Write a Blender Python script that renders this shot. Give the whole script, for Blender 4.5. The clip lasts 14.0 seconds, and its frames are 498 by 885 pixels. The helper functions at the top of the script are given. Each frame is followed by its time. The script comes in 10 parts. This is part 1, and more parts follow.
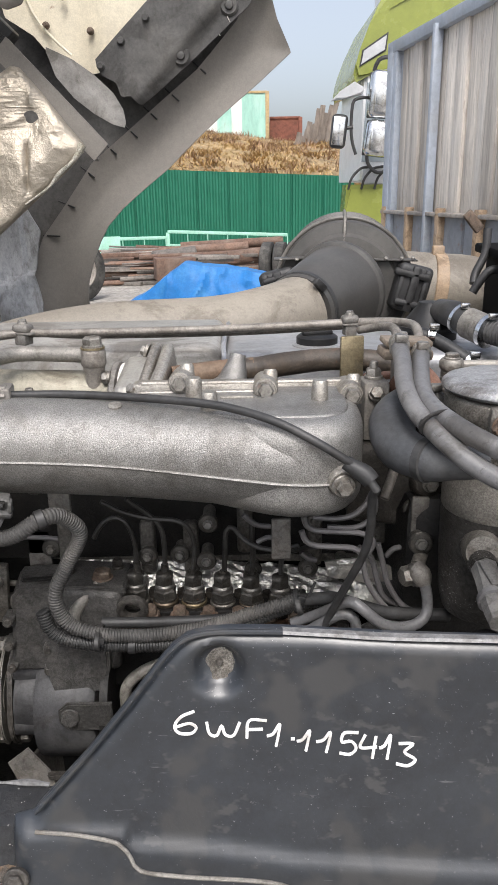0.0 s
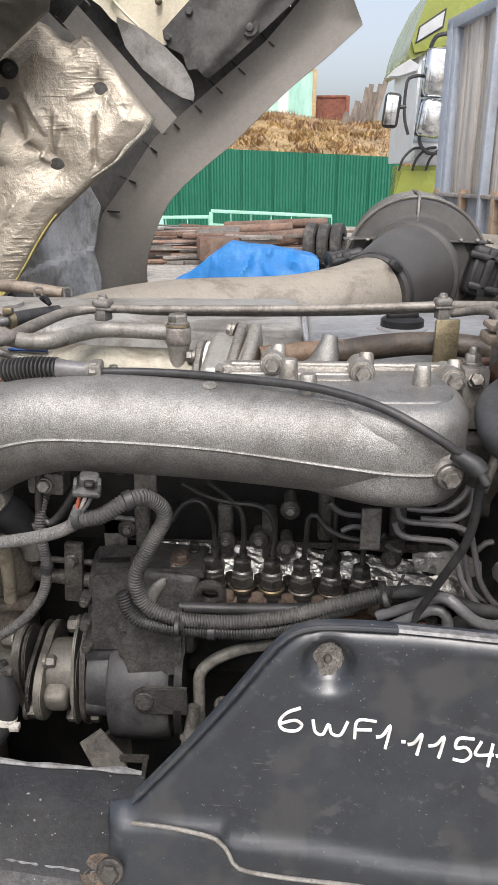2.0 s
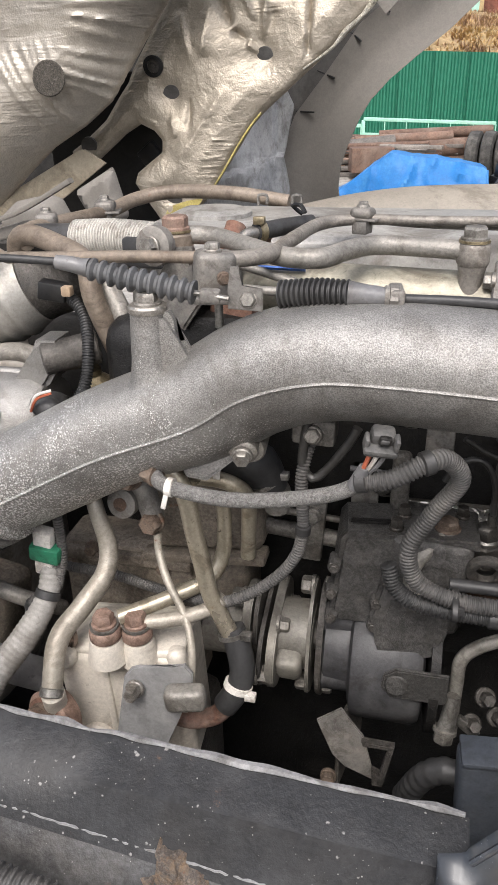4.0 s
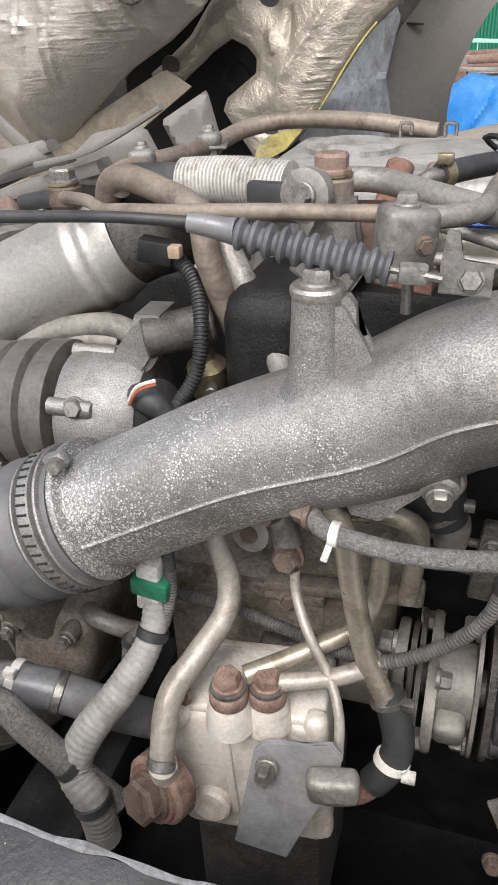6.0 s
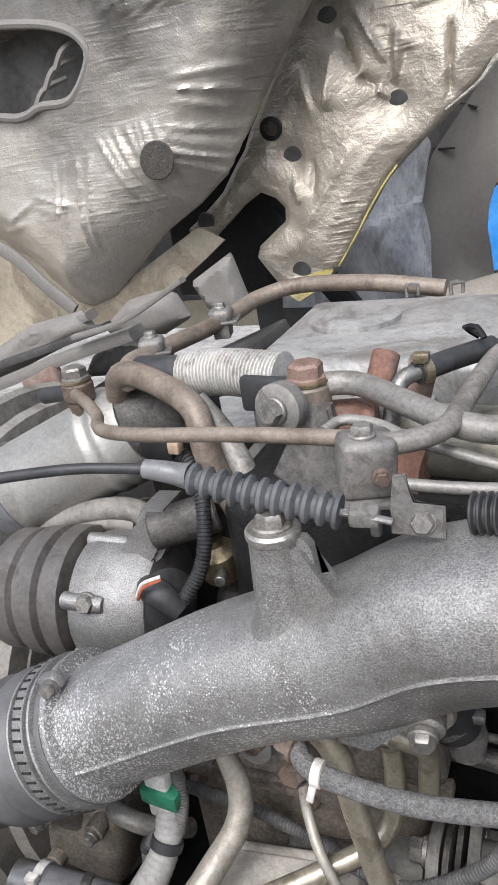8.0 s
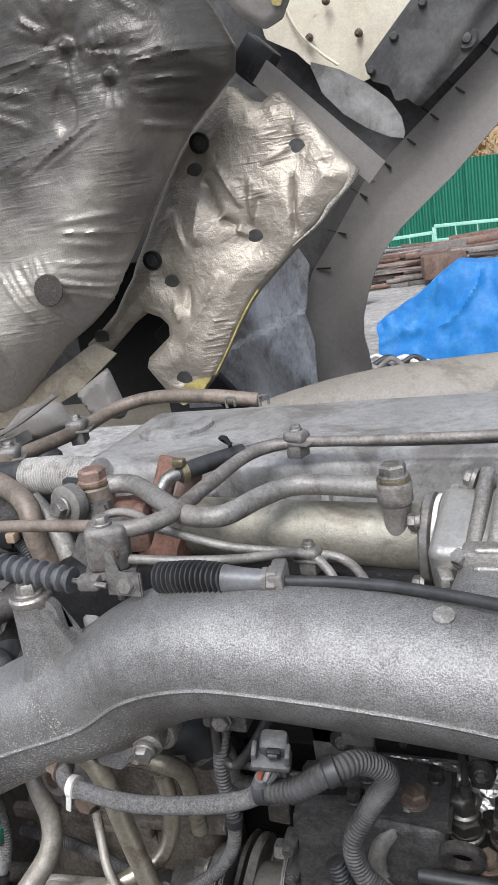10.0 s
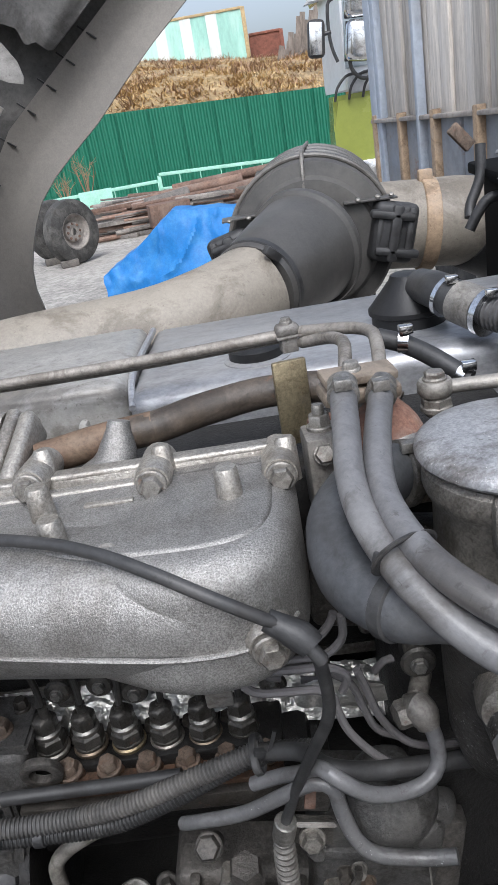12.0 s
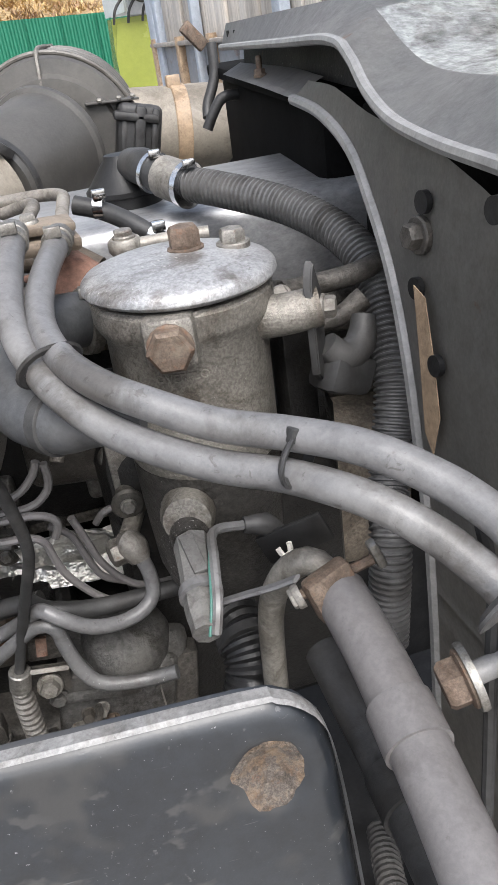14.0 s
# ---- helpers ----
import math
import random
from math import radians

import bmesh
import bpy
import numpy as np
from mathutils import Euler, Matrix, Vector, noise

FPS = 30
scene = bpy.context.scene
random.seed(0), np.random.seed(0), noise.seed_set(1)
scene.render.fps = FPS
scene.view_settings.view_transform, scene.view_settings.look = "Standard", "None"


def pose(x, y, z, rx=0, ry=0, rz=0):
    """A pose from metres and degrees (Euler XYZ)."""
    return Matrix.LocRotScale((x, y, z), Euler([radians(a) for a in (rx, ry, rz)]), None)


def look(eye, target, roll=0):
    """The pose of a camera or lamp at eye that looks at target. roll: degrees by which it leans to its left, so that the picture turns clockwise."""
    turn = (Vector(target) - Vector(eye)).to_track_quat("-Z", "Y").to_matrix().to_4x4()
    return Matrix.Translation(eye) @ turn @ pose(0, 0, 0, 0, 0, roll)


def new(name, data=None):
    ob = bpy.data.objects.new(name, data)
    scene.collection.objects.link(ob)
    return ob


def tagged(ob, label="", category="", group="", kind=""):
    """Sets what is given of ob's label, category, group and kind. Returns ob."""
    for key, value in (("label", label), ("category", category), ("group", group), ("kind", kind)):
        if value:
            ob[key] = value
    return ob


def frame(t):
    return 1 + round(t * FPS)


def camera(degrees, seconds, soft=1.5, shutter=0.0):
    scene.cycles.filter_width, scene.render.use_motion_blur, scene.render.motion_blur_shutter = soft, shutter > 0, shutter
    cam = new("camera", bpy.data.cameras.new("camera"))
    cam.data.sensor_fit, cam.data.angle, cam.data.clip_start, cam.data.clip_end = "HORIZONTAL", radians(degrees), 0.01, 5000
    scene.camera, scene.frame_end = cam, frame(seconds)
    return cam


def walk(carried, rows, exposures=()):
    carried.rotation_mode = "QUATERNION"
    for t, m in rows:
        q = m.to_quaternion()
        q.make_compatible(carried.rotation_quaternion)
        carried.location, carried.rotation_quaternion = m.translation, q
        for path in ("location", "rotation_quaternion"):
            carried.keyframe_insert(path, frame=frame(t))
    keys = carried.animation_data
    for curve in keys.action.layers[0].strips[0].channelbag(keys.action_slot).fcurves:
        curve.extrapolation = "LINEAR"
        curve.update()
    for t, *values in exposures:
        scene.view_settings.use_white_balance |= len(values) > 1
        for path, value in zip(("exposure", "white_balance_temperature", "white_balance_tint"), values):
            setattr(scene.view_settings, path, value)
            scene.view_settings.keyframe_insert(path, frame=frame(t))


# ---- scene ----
cam = camera(37.3, 14.0)
PATH = [
    (0, (0.018, 0.051, 1.754), (0.016, 1.947, 1.118), -0.9),
    (0.5, (-0.003, 0.063, 1.754), (-0.037, 1.958, 1.115), -1.0),
    (1, (-0.02, 0.07, 1.754), (-0.073, 1.962, 1.108), -0.9),
    (1.5, (-0.032, 0.077, 1.752), (-0.102, 1.964, 1.093), -0.5),
    (2, (-0.044, 0.078, 1.747), (-0.139, 1.956, 1.066), -0.0),
    (2.5, (-0.082, 0.087, 1.733), (-0.229, 1.95, 1.021), 0.2),
    (3, (-0.152, 0.12, 1.72), (-0.37, 1.959, 0.965), 0.4),
    (3.5, (-0.187, 0.162, 1.715), (-0.516, 1.959, 0.901), -0.4),
    (4, (-0.213, 0.203, 1.718), (-0.645, 1.949, 0.842), -1.2),
    (4.2, (-0.232, 0.215, 1.716), (-0.695, 1.937, 0.81), -1.4),
    (6.3, (-0.356, 0.387, 1.694), (-0.921, 2.015, 0.678), -3.1),
    (6.5, (-0.355, 0.4, 1.698), (-0.946, 2.023, 0.691), -4.0),
    (7, (-0.348, 0.438, 1.698), (-0.999, 2.055, 0.718), -5.9),
    (7.2, (-0.342, 0.447, 1.705), (-1.015, 2.068, 0.745), -6.5),
    (9.3, (-0.152, 0.378, 1.848), (-1.054, 2.088, 1.337), -10.8),
    (9.5, (-0.133, 0.364, 1.838), (-1.004, 2.089, 1.323), -10.4),
    (10, (-0.063, 0.353, 1.809), (-0.771, 2.132, 1.232), -9.2),
    (10.5, (-0.003, 0.357, 1.802), (-0.53, 2.179, 1.167), -8.4),
    (11, (0.045, 0.361, 1.803), (-0.334, 2.205, 1.127), -8.5),
    (11.5, (0.097, 0.357, 1.8), (-0.145, 2.204, 1.072), -9.3),
    (12, (0.136, 0.353, 1.778), (0.033, 2.186, 0.986), -10.1),
    (12.5, (0.166, 0.355, 1.761), (0.193, 2.164, 0.909), -10.3),
    (13, (0.189, 0.34, 1.754), (0.333, 2.121, 0.856), -10.1),
    (13.5, (0.206, 0.324, 1.742), (0.446, 2.07, 0.797), -9.6),
    (14, (0.215, 0.282, 1.713), (0.552, 1.984, 0.717), -8.5),
]
walk(cam, [(t, look(eye, target, roll)) for t, eye, target, roll in PATH],
     [(0, 0.62, 6310, 11), (4, 0.75, 6400, 12), (6.5, 0.76, 6110, 11), (9.5, 0.55, 5840, 11), (10.5, 0.45, 5820, 10), (11.5, 0.44, 5830, 10), (12, 0.58, 5870, 10), (12.5, 0.72, 5920, 11), (13, 0.88, 5990, 11), (13.5, 0.96, 6050, 10), (14, 1.07, 6240, 10)])

# ---- world and sun: thin overcast, soft light from behind the camera ----
world = bpy.data.worlds.new("sky")
scene.world = world
world.use_nodes = True
wn, wl = world.node_tree.nodes, world.node_tree.links
sky = wn.new("ShaderNodeTexSky")
sky.sky_type = "NISHITA"
sky.sun_disc = False
sky.sun_elevation = radians(54)
sky.sun_rotation = radians(178)
sky.air_density, sky.dust_density, sky.ozone_density = 1.0, 5.0, 0.6
pale = wn.new("ShaderNodeHueSaturation")
pale.inputs["Saturation"].default_value = 0.5
wl.new(sky.outputs[0], pale.inputs["Color"])
wl.new(pale.outputs[0], wn["Background"].inputs[0])
wn["Background"].inputs[1].default_value = 0.15
sun_data = bpy.data.lights.new("sun", "SUN")
sun_data.energy, sun_data.angle, sun_data.color = 1.35, radians(24), (1.0, 0.965, 0.91)
sun = new("sun", sun_data)
sun.matrix_world = look((0.0, -3.0, 6.8), (0, 1, 1.2))


# ---- materials ----
def nodes_of(m):
    m.use_nodes = True
    return m.node_tree.nodes, m.node_tree.links, m.node_tree.nodes["Principled BSDF"]


def ramp(n, pairs):
    r = n.new("ShaderNodeValToRGB")
    e = r.color_ramp.elements
    while len(e) < len(pairs):
        e.new(0.5)
    for el, (p, c) in zip(e, pairs):
        el.position = p
        el.color = (*c, 1) if len(c) == 3 else c
    return r


def surface(name, base, rough=0.6, metal=0.0, var=0.3, scale=25.0, dust=(0.36, 0.33, 0.29), amount=0.35, bump=0.25,
            grain=260.0, speck=0.0, speck_col=(0.75, 0.74, 0.72), rust=0.0, stretch=(1, 1, 1), spec=0.5, tone=0.0, grime=0.4, drift=0.0, grit=None, speck_size=820.0, drop=0.0):
    """Base colour varied at two scales, settled dust or rust in patches, fine grain as relief."""
    m = bpy.data.materials.new(name)
    n, l, b = nodes_of(m)
    grit = (0.40 if bump >= 0.3 else 0.12) if grit is None else grit
    tc = n.new("ShaderNodeTexCoord")
    mp = n.new("ShaderNodeMapping")
    mp.inputs["Scale"].default_value = stretch
    l.new(tc.outputs["Object"], mp.inputs["Vector"])
    info = n.new("ShaderNodeObjectInfo")
    shift = n.new("ShaderNodeVectorMath")
    shift.operation = "ADD"
    l.new(mp.outputs[0], shift.inputs[0])
    l.new(info.outputs["Random"], shift.inputs[1])

    def tex(s, detail=6.0, rgh=0.6):
        t = n.new("ShaderNodeTexNoise")
        t.inputs["Scale"].default_value, t.inputs["Detail"].default_value, t.inputs["Roughness"].default_value = s, detail, rgh
        l.new(shift.outputs[0], t.inputs["Vector"])
        return t

    def mix(fac, a, c):
        x = n.new("ShaderNodeMix")
        x.data_type = "RGBA"
        l.new(fac, x.inputs[0])
        for sock, v in ((x.inputs[6], a), (x.inputs[7], c)):
            if isinstance(v, tuple):
                sock.default_value = (*v, 1)
            else:
                l.new(v, sock)
        return x.outputs[2]

    big, fine = tex(scale), tex(grain, 3.0, 0.7)
    lo, hi = tuple(c * (1 - var) for c in base), tuple(min(1, c * (1 + var)) for c in base)
    r1 = ramp(n, [(0.3, lo), (0.7, hi)])
    l.new(big.outputs[0], r1.inputs[0])
    col = r1.outputs[0]
    r2 = ramp(n, [(0.40, (1 - grit,) * 3), (0.60, (1 + 0.35 * grit,) * 3)])
    l.new(fine.outputs[0], r2.inputs[0])
    mul = n.new("ShaderNodeMix")
    mul.data_type, mul.blend_type = "RGBA", "MULTIPLY"
    mul.inputs[0].default_value = 0.8
    l.new(col, mul.inputs[6])
    l.new(r2.outputs[0], mul.inputs[7])
    col = mul.outputs[2]
    mid = tex(max(60.0, scale * 9.0) if scale > 4 else scale * 5, 6.0, 0.75)
    r3 = ramp(n, [(0.36, (0.5, 0.49, 0.48)), (0.5, (0.95, 0.95, 0.95)), (0.64, (1.35, 1.34, 1.32))])
    l.new(mid.outputs[0], r3.inputs[0])
    mul2 = n.new("ShaderNodeMix")
    mul2.data_type, mul2.blend_type = "RGBA", "MULTIPLY"
    mul2.inputs[0].default_value = min(0.75, var * 2.2)
    l.new(col, mul2.inputs[6])
    l.new(r3.outputs[0], mul2.inputs[7])
    col = mul2.outputs[2]
    if amount > 0:
        patch = tex(scale * 0.6, 8.0, 0.7)
        rd = ramp(n, [(0.62 - 0.35 * amount, (0, 0, 0)), (0.78, (amount + 0.25,) * 3)])
        l.new(patch.outputs[0], rd.inputs[0])
        col = mix(rd.outputs[0], col, dust)
    if rust > 0:
        patch = tex(scale * 1.7, 8.0, 0.75)
        rr = ramp(n, [(0.66 - 0.3 * rust, (0, 0, 0)), (0.72, (0.9,) * 3)])
        l.new(patch.outputs[0], rr.inputs[0])
        col = mix(rr.outputs[0], col, (0.19, 0.095, 0.055))
    if grime > 0 and scale >= 8:
        # oily stains with crisp, ragged rims, and small dark pits
        for sc, lo_, hi_, k in ((scale * 1.1, 0.50, 0.60, grime), (scale * 9 + 60, 0.60, 0.66, grime * 0.8)):
            st = tex(sc, 9.0, 0.68)
            st.inputs["Distortion"].default_value = 0.8
            rs = ramp(n, [(lo_, (1, 1, 1)), (hi_, (1 - k * 0.85, 1 - k * 0.9, 1 - k * 0.95))])
            l.new(st.outputs[0], rs.inputs[0])
            mg = n.new("ShaderNodeMix")
            mg.data_type, mg.blend_type = "RGBA", "MULTIPLY"
            mg.inputs[0].default_value = 1.0
            l.new(col, mg.inputs[6])
            l.new(rs.outputs[0], mg.inputs[7])
            col = mg.outputs[2]
    if speck > 0:
        # crusty dots, crowded in some zones and along the drift
        zone = tex(11.0, 4.0, 0.65)
        add = zone
        if drift:
            along = n.new("ShaderNodeSeparateXYZ")
            l.new(tc.outputs["Object"], along.inputs[0])
            for axis, rate in ((0, drift), (2, -drop)):
                dr = n.new("ShaderNodeMath")
                dr.operation = "MULTIPLY_ADD"
                dr.inputs[1].default_value = rate
                l.new(along.outputs[axis], dr.inputs[0])
                l.new(add.outputs[0], dr.inputs[2])
                add = dr
        size = n.new("ShaderNodeMapRange")
        size.inputs[1].default_value, size.inputs[2].default_value = 0.35, 0.75
        size.inputs[3].default_value, size.inputs[4].default_value = 0.0, 0.30 * speck
        l.new(add.outputs[0], size.inputs[0])
        total = None
        for sc in (speck_size, speck_size * 0.45):
            wob = tex(speck_size * 1.6, 2.0, 0.6)
            vo = n.new("ShaderNodeTexVoronoi")
            vo.inputs["Scale"].default_value = sc
            l.new(shift.outputs[0], vo.inputs["Vector"])
            far = n.new("ShaderNodeMath")
            far.operation = "MULTIPLY_ADD"
            far.inputs[1].default_value = 0.35
            l.new(wob.outputs[0], far.inputs[0])
            l.new(vo.outputs["Distance"], far.inputs[2])
            near = n.new("ShaderNodeMath")
            near.operation = "SUBTRACT"
            l.new(size.outputs[0], near.inputs[0])
            l.new(far.outputs[0], near.inputs[1])
            if total:
                top = n.new("ShaderNodeMath")
                top.operation = "MAXIMUM"
                l.new(total.outputs[0], top.inputs[0])
                l.new(near.outputs[0], top.inputs[1])
                near = top
            total = near
        rs = n.new("ShaderNodeMapRange")
        rs.inputs[1].default_value, rs.inputs[2].default_value = -0.12, -0.04
        l.new(total.outputs[0], rs.inputs[0])
        col = mix(rs.outputs[0], col, speck_col)
    if tone > 0:
        span = n.new("ShaderNodeMapRange")
        span.inputs[3].default_value, span.inputs[4].default_value = 1 - tone, 1 + tone
        l.new(info.outputs["Random"], span.inputs[0])
        grey = n.new("ShaderNodeMix")
        grey.data_type, grey.blend_type = "RGBA", "MULTIPLY"
        grey.inputs[0].default_value = 1.0
        l.new(col, grey.inputs[6])
        l.new(span.outputs[0], grey.inputs[7])
        col = grey.outputs[2]
    l.new(col, b.inputs["Base Color"])
    b.inputs["Metallic"].default_value = metal
    b.inputs["Specular IOR Level"].default_value = spec
    rg = n.new("ShaderNodeMapRange")
    rg.inputs[3].default_value, rg.inputs[4].default_value = max(0.05, rough - 0.15), min(1, rough + 0.2)
    l.new(big.outputs[0], rg.inputs[0])
    l.new(rg.outputs[0], b.inputs["Roughness"])
    bp = n.new("ShaderNodeBump")
    bp.inputs["Strength"].default_value, bp.inputs["Distance"].default_value = bump, 0.002
    l.new(fine.outputs[0], bp.inputs["Height"])
    if bump > 0:
        bq = n.new("ShaderNodeBump")
        bq.inputs["Strength"].default_value, bq.inputs["Distance"].default_value = min(1.0, bump), 0.0018
        l.new(mid.outputs[0], bq.inputs["Height"])
        l.new(bq.outputs[0], bp.inputs["Normal"])
    l.new(bp.outputs[0], b.inputs["Normal"])
    return m


M_CAST = surface("cast_aluminium", (0.42, 0.395, 0.355), 0.38, 0.72, 0.12, 14, dust=(0.38, 0.345, 0.29), amount=0.32, bump=0.4, grain=420, speck=0.5, grime=0.3, grit=0.35)
M_CAST_SALT = surface("corroded_aluminium", (0.335, 0.325, 0.308), 0.41, 0.68, 0.12, 9, dust=(0.29, 0.275, 0.25), amount=0.3, bump=0.42, grain=820, speck=1.5, speck_col=(0.70, 0.69, 0.67), grime=0.25, drift=-0.26, drop=1.6, grit=0.5, speck_size=760.0)
M_ALU = surface("dusty_aluminium", (0.40, 0.385, 0.35), 0.42, 0.55, 0.08, 14, amount=0.25, bump=0.25, rust=0.03, grime=0.2, grit=0.12)
M_RAIL = surface("stained_rail_tube", (0.27, 0.255, 0.205), 0.42, 0.45, 0.2, 12, dust=(0.36, 0.32, 0.25), amount=0.35, rust=0.08, grime=0.45)
M_FLAP = surface("bent_grey_flap", (0.21, 0.20, 0.185), 0.55, 0.0, 0.15, 9, dust=(0.34, 0.32, 0.29), amount=0.4)
M_SOILED = surface("soiled_cream_paint", (0.36, 0.31, 0.225), 0.6, 0.0, 0.15, 8, dust=(0.22, 0.185, 0.14), amount=0.5, rust=0.08)
M_VALVE = surface("oily_valve_steel", (0.075, 0.068, 0.06), 0.38, 0.6, 0.3, 50, dust=(0.12, 0.10, 0.08), amount=0.3, rust=0.15)
M_COUPL = surface("dusty_coupling_steel", (0.175, 0.165, 0.145), 0.5, 0.3, 0.2, 20, dust=(0.24, 0.22, 0.18), amount=0.4, bump=0.2, grime=0.4)
M_NUT = surface("oily_nut_steel", (0.085, 0.08, 0.072), 0.38, 0.6, 0.3, 60, dust=(0.16, 0.145, 0.12), amount=0.35, rust=0.12, bump=0.25)
M_RUSTCAST = surface("wet_rusty_casting", (0.085, 0.052, 0.035), 0.40, 0.25, 0.35, 40, dust=(0.16, 0.085, 0.045), amount=0.45, rust=0.5, bump=0.5)
M_RINGS = [surface("worn_ring_%s" % n, c, 0.35, 0.8, 0.25, 60, amount=0.2, rust=0.1) for n, c in (("steel", (0.30, 0.28, 0.25)), ("brown", (0.24, 0.19, 0.14)), ("brass", (0.28, 0.22, 0.13)))] * 2
M_STEEL = surface("dull_steel", (0.30, 0.29, 0.27), 0.42, 0.85, 0.25, 40, amount=0.3, bump=0.2)
M_BOLT = surface("bolt_steel", (0.28, 0.265, 0.24), 0.48, 0.7, 0.25, 70, amount=0.25, rust=0.25, bump=0.2)
M_RUSTBOLT = surface("rusty_bolt", (0.155, 0.115, 0.088), 0.65, 0.4, 0.3, 60, dust=(0.30, 0.26, 0.21), amount=0.35, rust=0.4)
M_ALLOY = surface("pale_cast_alloy", (0.60, 0.555, 0.485), 0.45, 0.1, 0.08, 10, dust=(0.58, 0.53, 0.46), amount=0.4, bump=0.22, grime=0.35, grit=0.14, rust=0.05)
M_DUSTHOSE = surface("pale_dusty_hose", (0.27, 0.26, 0.242), 0.65, 0.0, 0.15, 14, dust=(0.36, 0.345, 0.32), amount=0.4, bump=0.2, grime=0.3)
M_PALEPIPE = surface("worn_plated_pipe", (0.34, 0.31, 0.26), 0.42, 0.3, 0.15, 22, dust=(0.40, 0.37, 0.32), amount=0.4, rust=0.05, grime=0.35)
M_FILTER = surface("filter_casting", (0.25, 0.234, 0.208), 0.40, 0.4, 0.15, 11, dust=(0.36, 0.335, 0.29), amount=0.3, bump=0.5, grain=480, speck=0.8, speck_col=(0.55, 0.53, 0.5), grime=0.6)
M_RUSTPIPE = surface("rust_brown_pipe", (0.16, 0.105, 0.07), 0.65, 0.2, 0.3, 30, dust=(0.26, 0.20, 0.14), amount=0.4, rust=0.2)
M_BANJO = surface("pink_rust_bolt", (0.27, 0.18, 0.14), 0.6, 0.3, 0.25, 45, dust=(0.36, 0.27, 0.22), amount=0.4, rust=0.3)
M_BRASSY = surface("worn_plated_steel", (0.42, 0.375, 0.29), 0.30, 0.65, 0.12, 24, dust=(0.38, 0.335, 0.27), amount=0.3, rust=0.08, bump=0.1)
M_PIPE = surface("painted_pipe", (0.235, 0.215, 0.19), 0.5, 0.3, 0.25, 30, amount=0.5, rust=0.12)
M_PIPE_G = surface("grey_pipe", (0.25, 0.236, 0.212), 0.46, 0.35, 0.22, 30, dust=(0.40, 0.37, 0.32), amount=0.35)
M_BRASS = surface("dull_plated_pipe", (0.36, 0.30, 0.19), 0.38, 0.85, 0.25, 40, amount=0.3, rust=0.12)
M_BEIGE = surface("dusty_beige_pipe", (0.225, 0.20, 0.165), 0.55, 0.0, 0.1, 8, dust=(0.33, 0.295, 0.24), amount=0.45, bump=0.2, grime=0.4, grit=0.15)
M_RUBBER = surface("dusty_rubber", (0.032, 0.032, 0.0325), 0.5, 0.0, 0.2, 16, dust=(0.11, 0.105, 0.10), amount=0.35, bump=0.12)
M_ELBOW = surface("dusty_elbow_rubber", (0.058, 0.060, 0.064), 0.48, 0.0, 0.2, 14, dust=(0.15, 0.148, 0.145), amount=0.4, bump=0.1, grime=0.3)
M_PUMPREAR = surface("dusty_grey_pump_casting", (0.075, 0.073, 0.070), 0.50, 0.25, 0.35, 24, dust=(0.155, 0.148, 0.135), amount=0.42, bump=0.55, grime=0.6, grit=0.25)
M_BEAMLEDGE = surface("dusty_black_ledge", (0.050, 0.050, 0.051), 0.5, 0.0, 0.45, 11, dust=(0.20, 0.19, 0.175), amount=0.55, rust=0.14, bump=0.3, spec=0.4, speck=1.0, speck_col=(0.30, 0.29, 0.27), grit=0.4, speck_size=200.0)
M_BLUEBOX = surface("blue_grey_plastic", (0.050, 0.058, 0.072), 0.5, 0.0, 0.2, 12, dust=(0.13, 0.13, 0.13), amount=0.35, bump=0.12)
M_CONNBODY = surface("dusty_dark_connector", (0.075, 0.074, 0.072), 0.5, 0.0, 0.25, 40, dust=(0.22, 0.21, 0.195), amount=0.4, bump=0.2)
M_BROWNDRUM = surface("brown_grey_drum", (0.10, 0.09, 0.082), 0.5, 0.1, 0.2, 14, dust=(0.22, 0.195, 0.165), amount=0.4, bump=0.15)
M_HOSE = surface("grey_rubber_hose", (0.132, 0.131, 0.134), 0.38, 0.0, 0.18, 9, dust=(0.23, 0.225, 0.215), amount=0.45, bump=0.1, grime=0.55, spec=0.6)
M_SLEEVE = surface("grey_black_sleeve", (0.085, 0.083, 0.082), 0.5, 0.0, 0.12, 10, dust=(0.17, 0.165, 0.16), amount=0.4, bump=0.1, grime=0.25)
M_RIBHOSE = surface("dark_ribbed_hose", (0.085, 0.085, 0.087), 0.40, 0.0, 0.15, 14, dust=(0.19, 0.185, 0.18), amount=0.4, bump=0.08)
M_LID = surface("corroded_lid", (0.40, 0.40, 0.405), 0.40, 0.5, 0.14, 10, dust=(0.46, 0.45, 0.44), amount=0.4, bump=0.3, grain=420, speck=1.0, speck_col=(0.60, 0.59, 0.56), grime=0.6, grit=0.3, speck_size=330.0)
M_LEAK = surface("worn_speckled_pipe", (0.12, 0.12, 0.122), 0.4, 0.1, 0.12, 12, dust=(0.2, 0.195, 0.19), amount=0.35, speck=1.2, speck_col=(0.5, 0.5, 0.5), speck_size=380.0)
# black plastic parts, and the added panels that keep open gaps dark
M_BLACK = surface("black_plastic_and_gap_fill", (0.012, 0.012, 0.0125), 0.45, 0.0, 0.3, 16, dust=(0.06, 0.058, 0.055), amount=0.3, bump=0.1, spec=0.35)
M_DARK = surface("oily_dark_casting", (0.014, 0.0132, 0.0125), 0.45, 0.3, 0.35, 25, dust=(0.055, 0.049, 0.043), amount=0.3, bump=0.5)
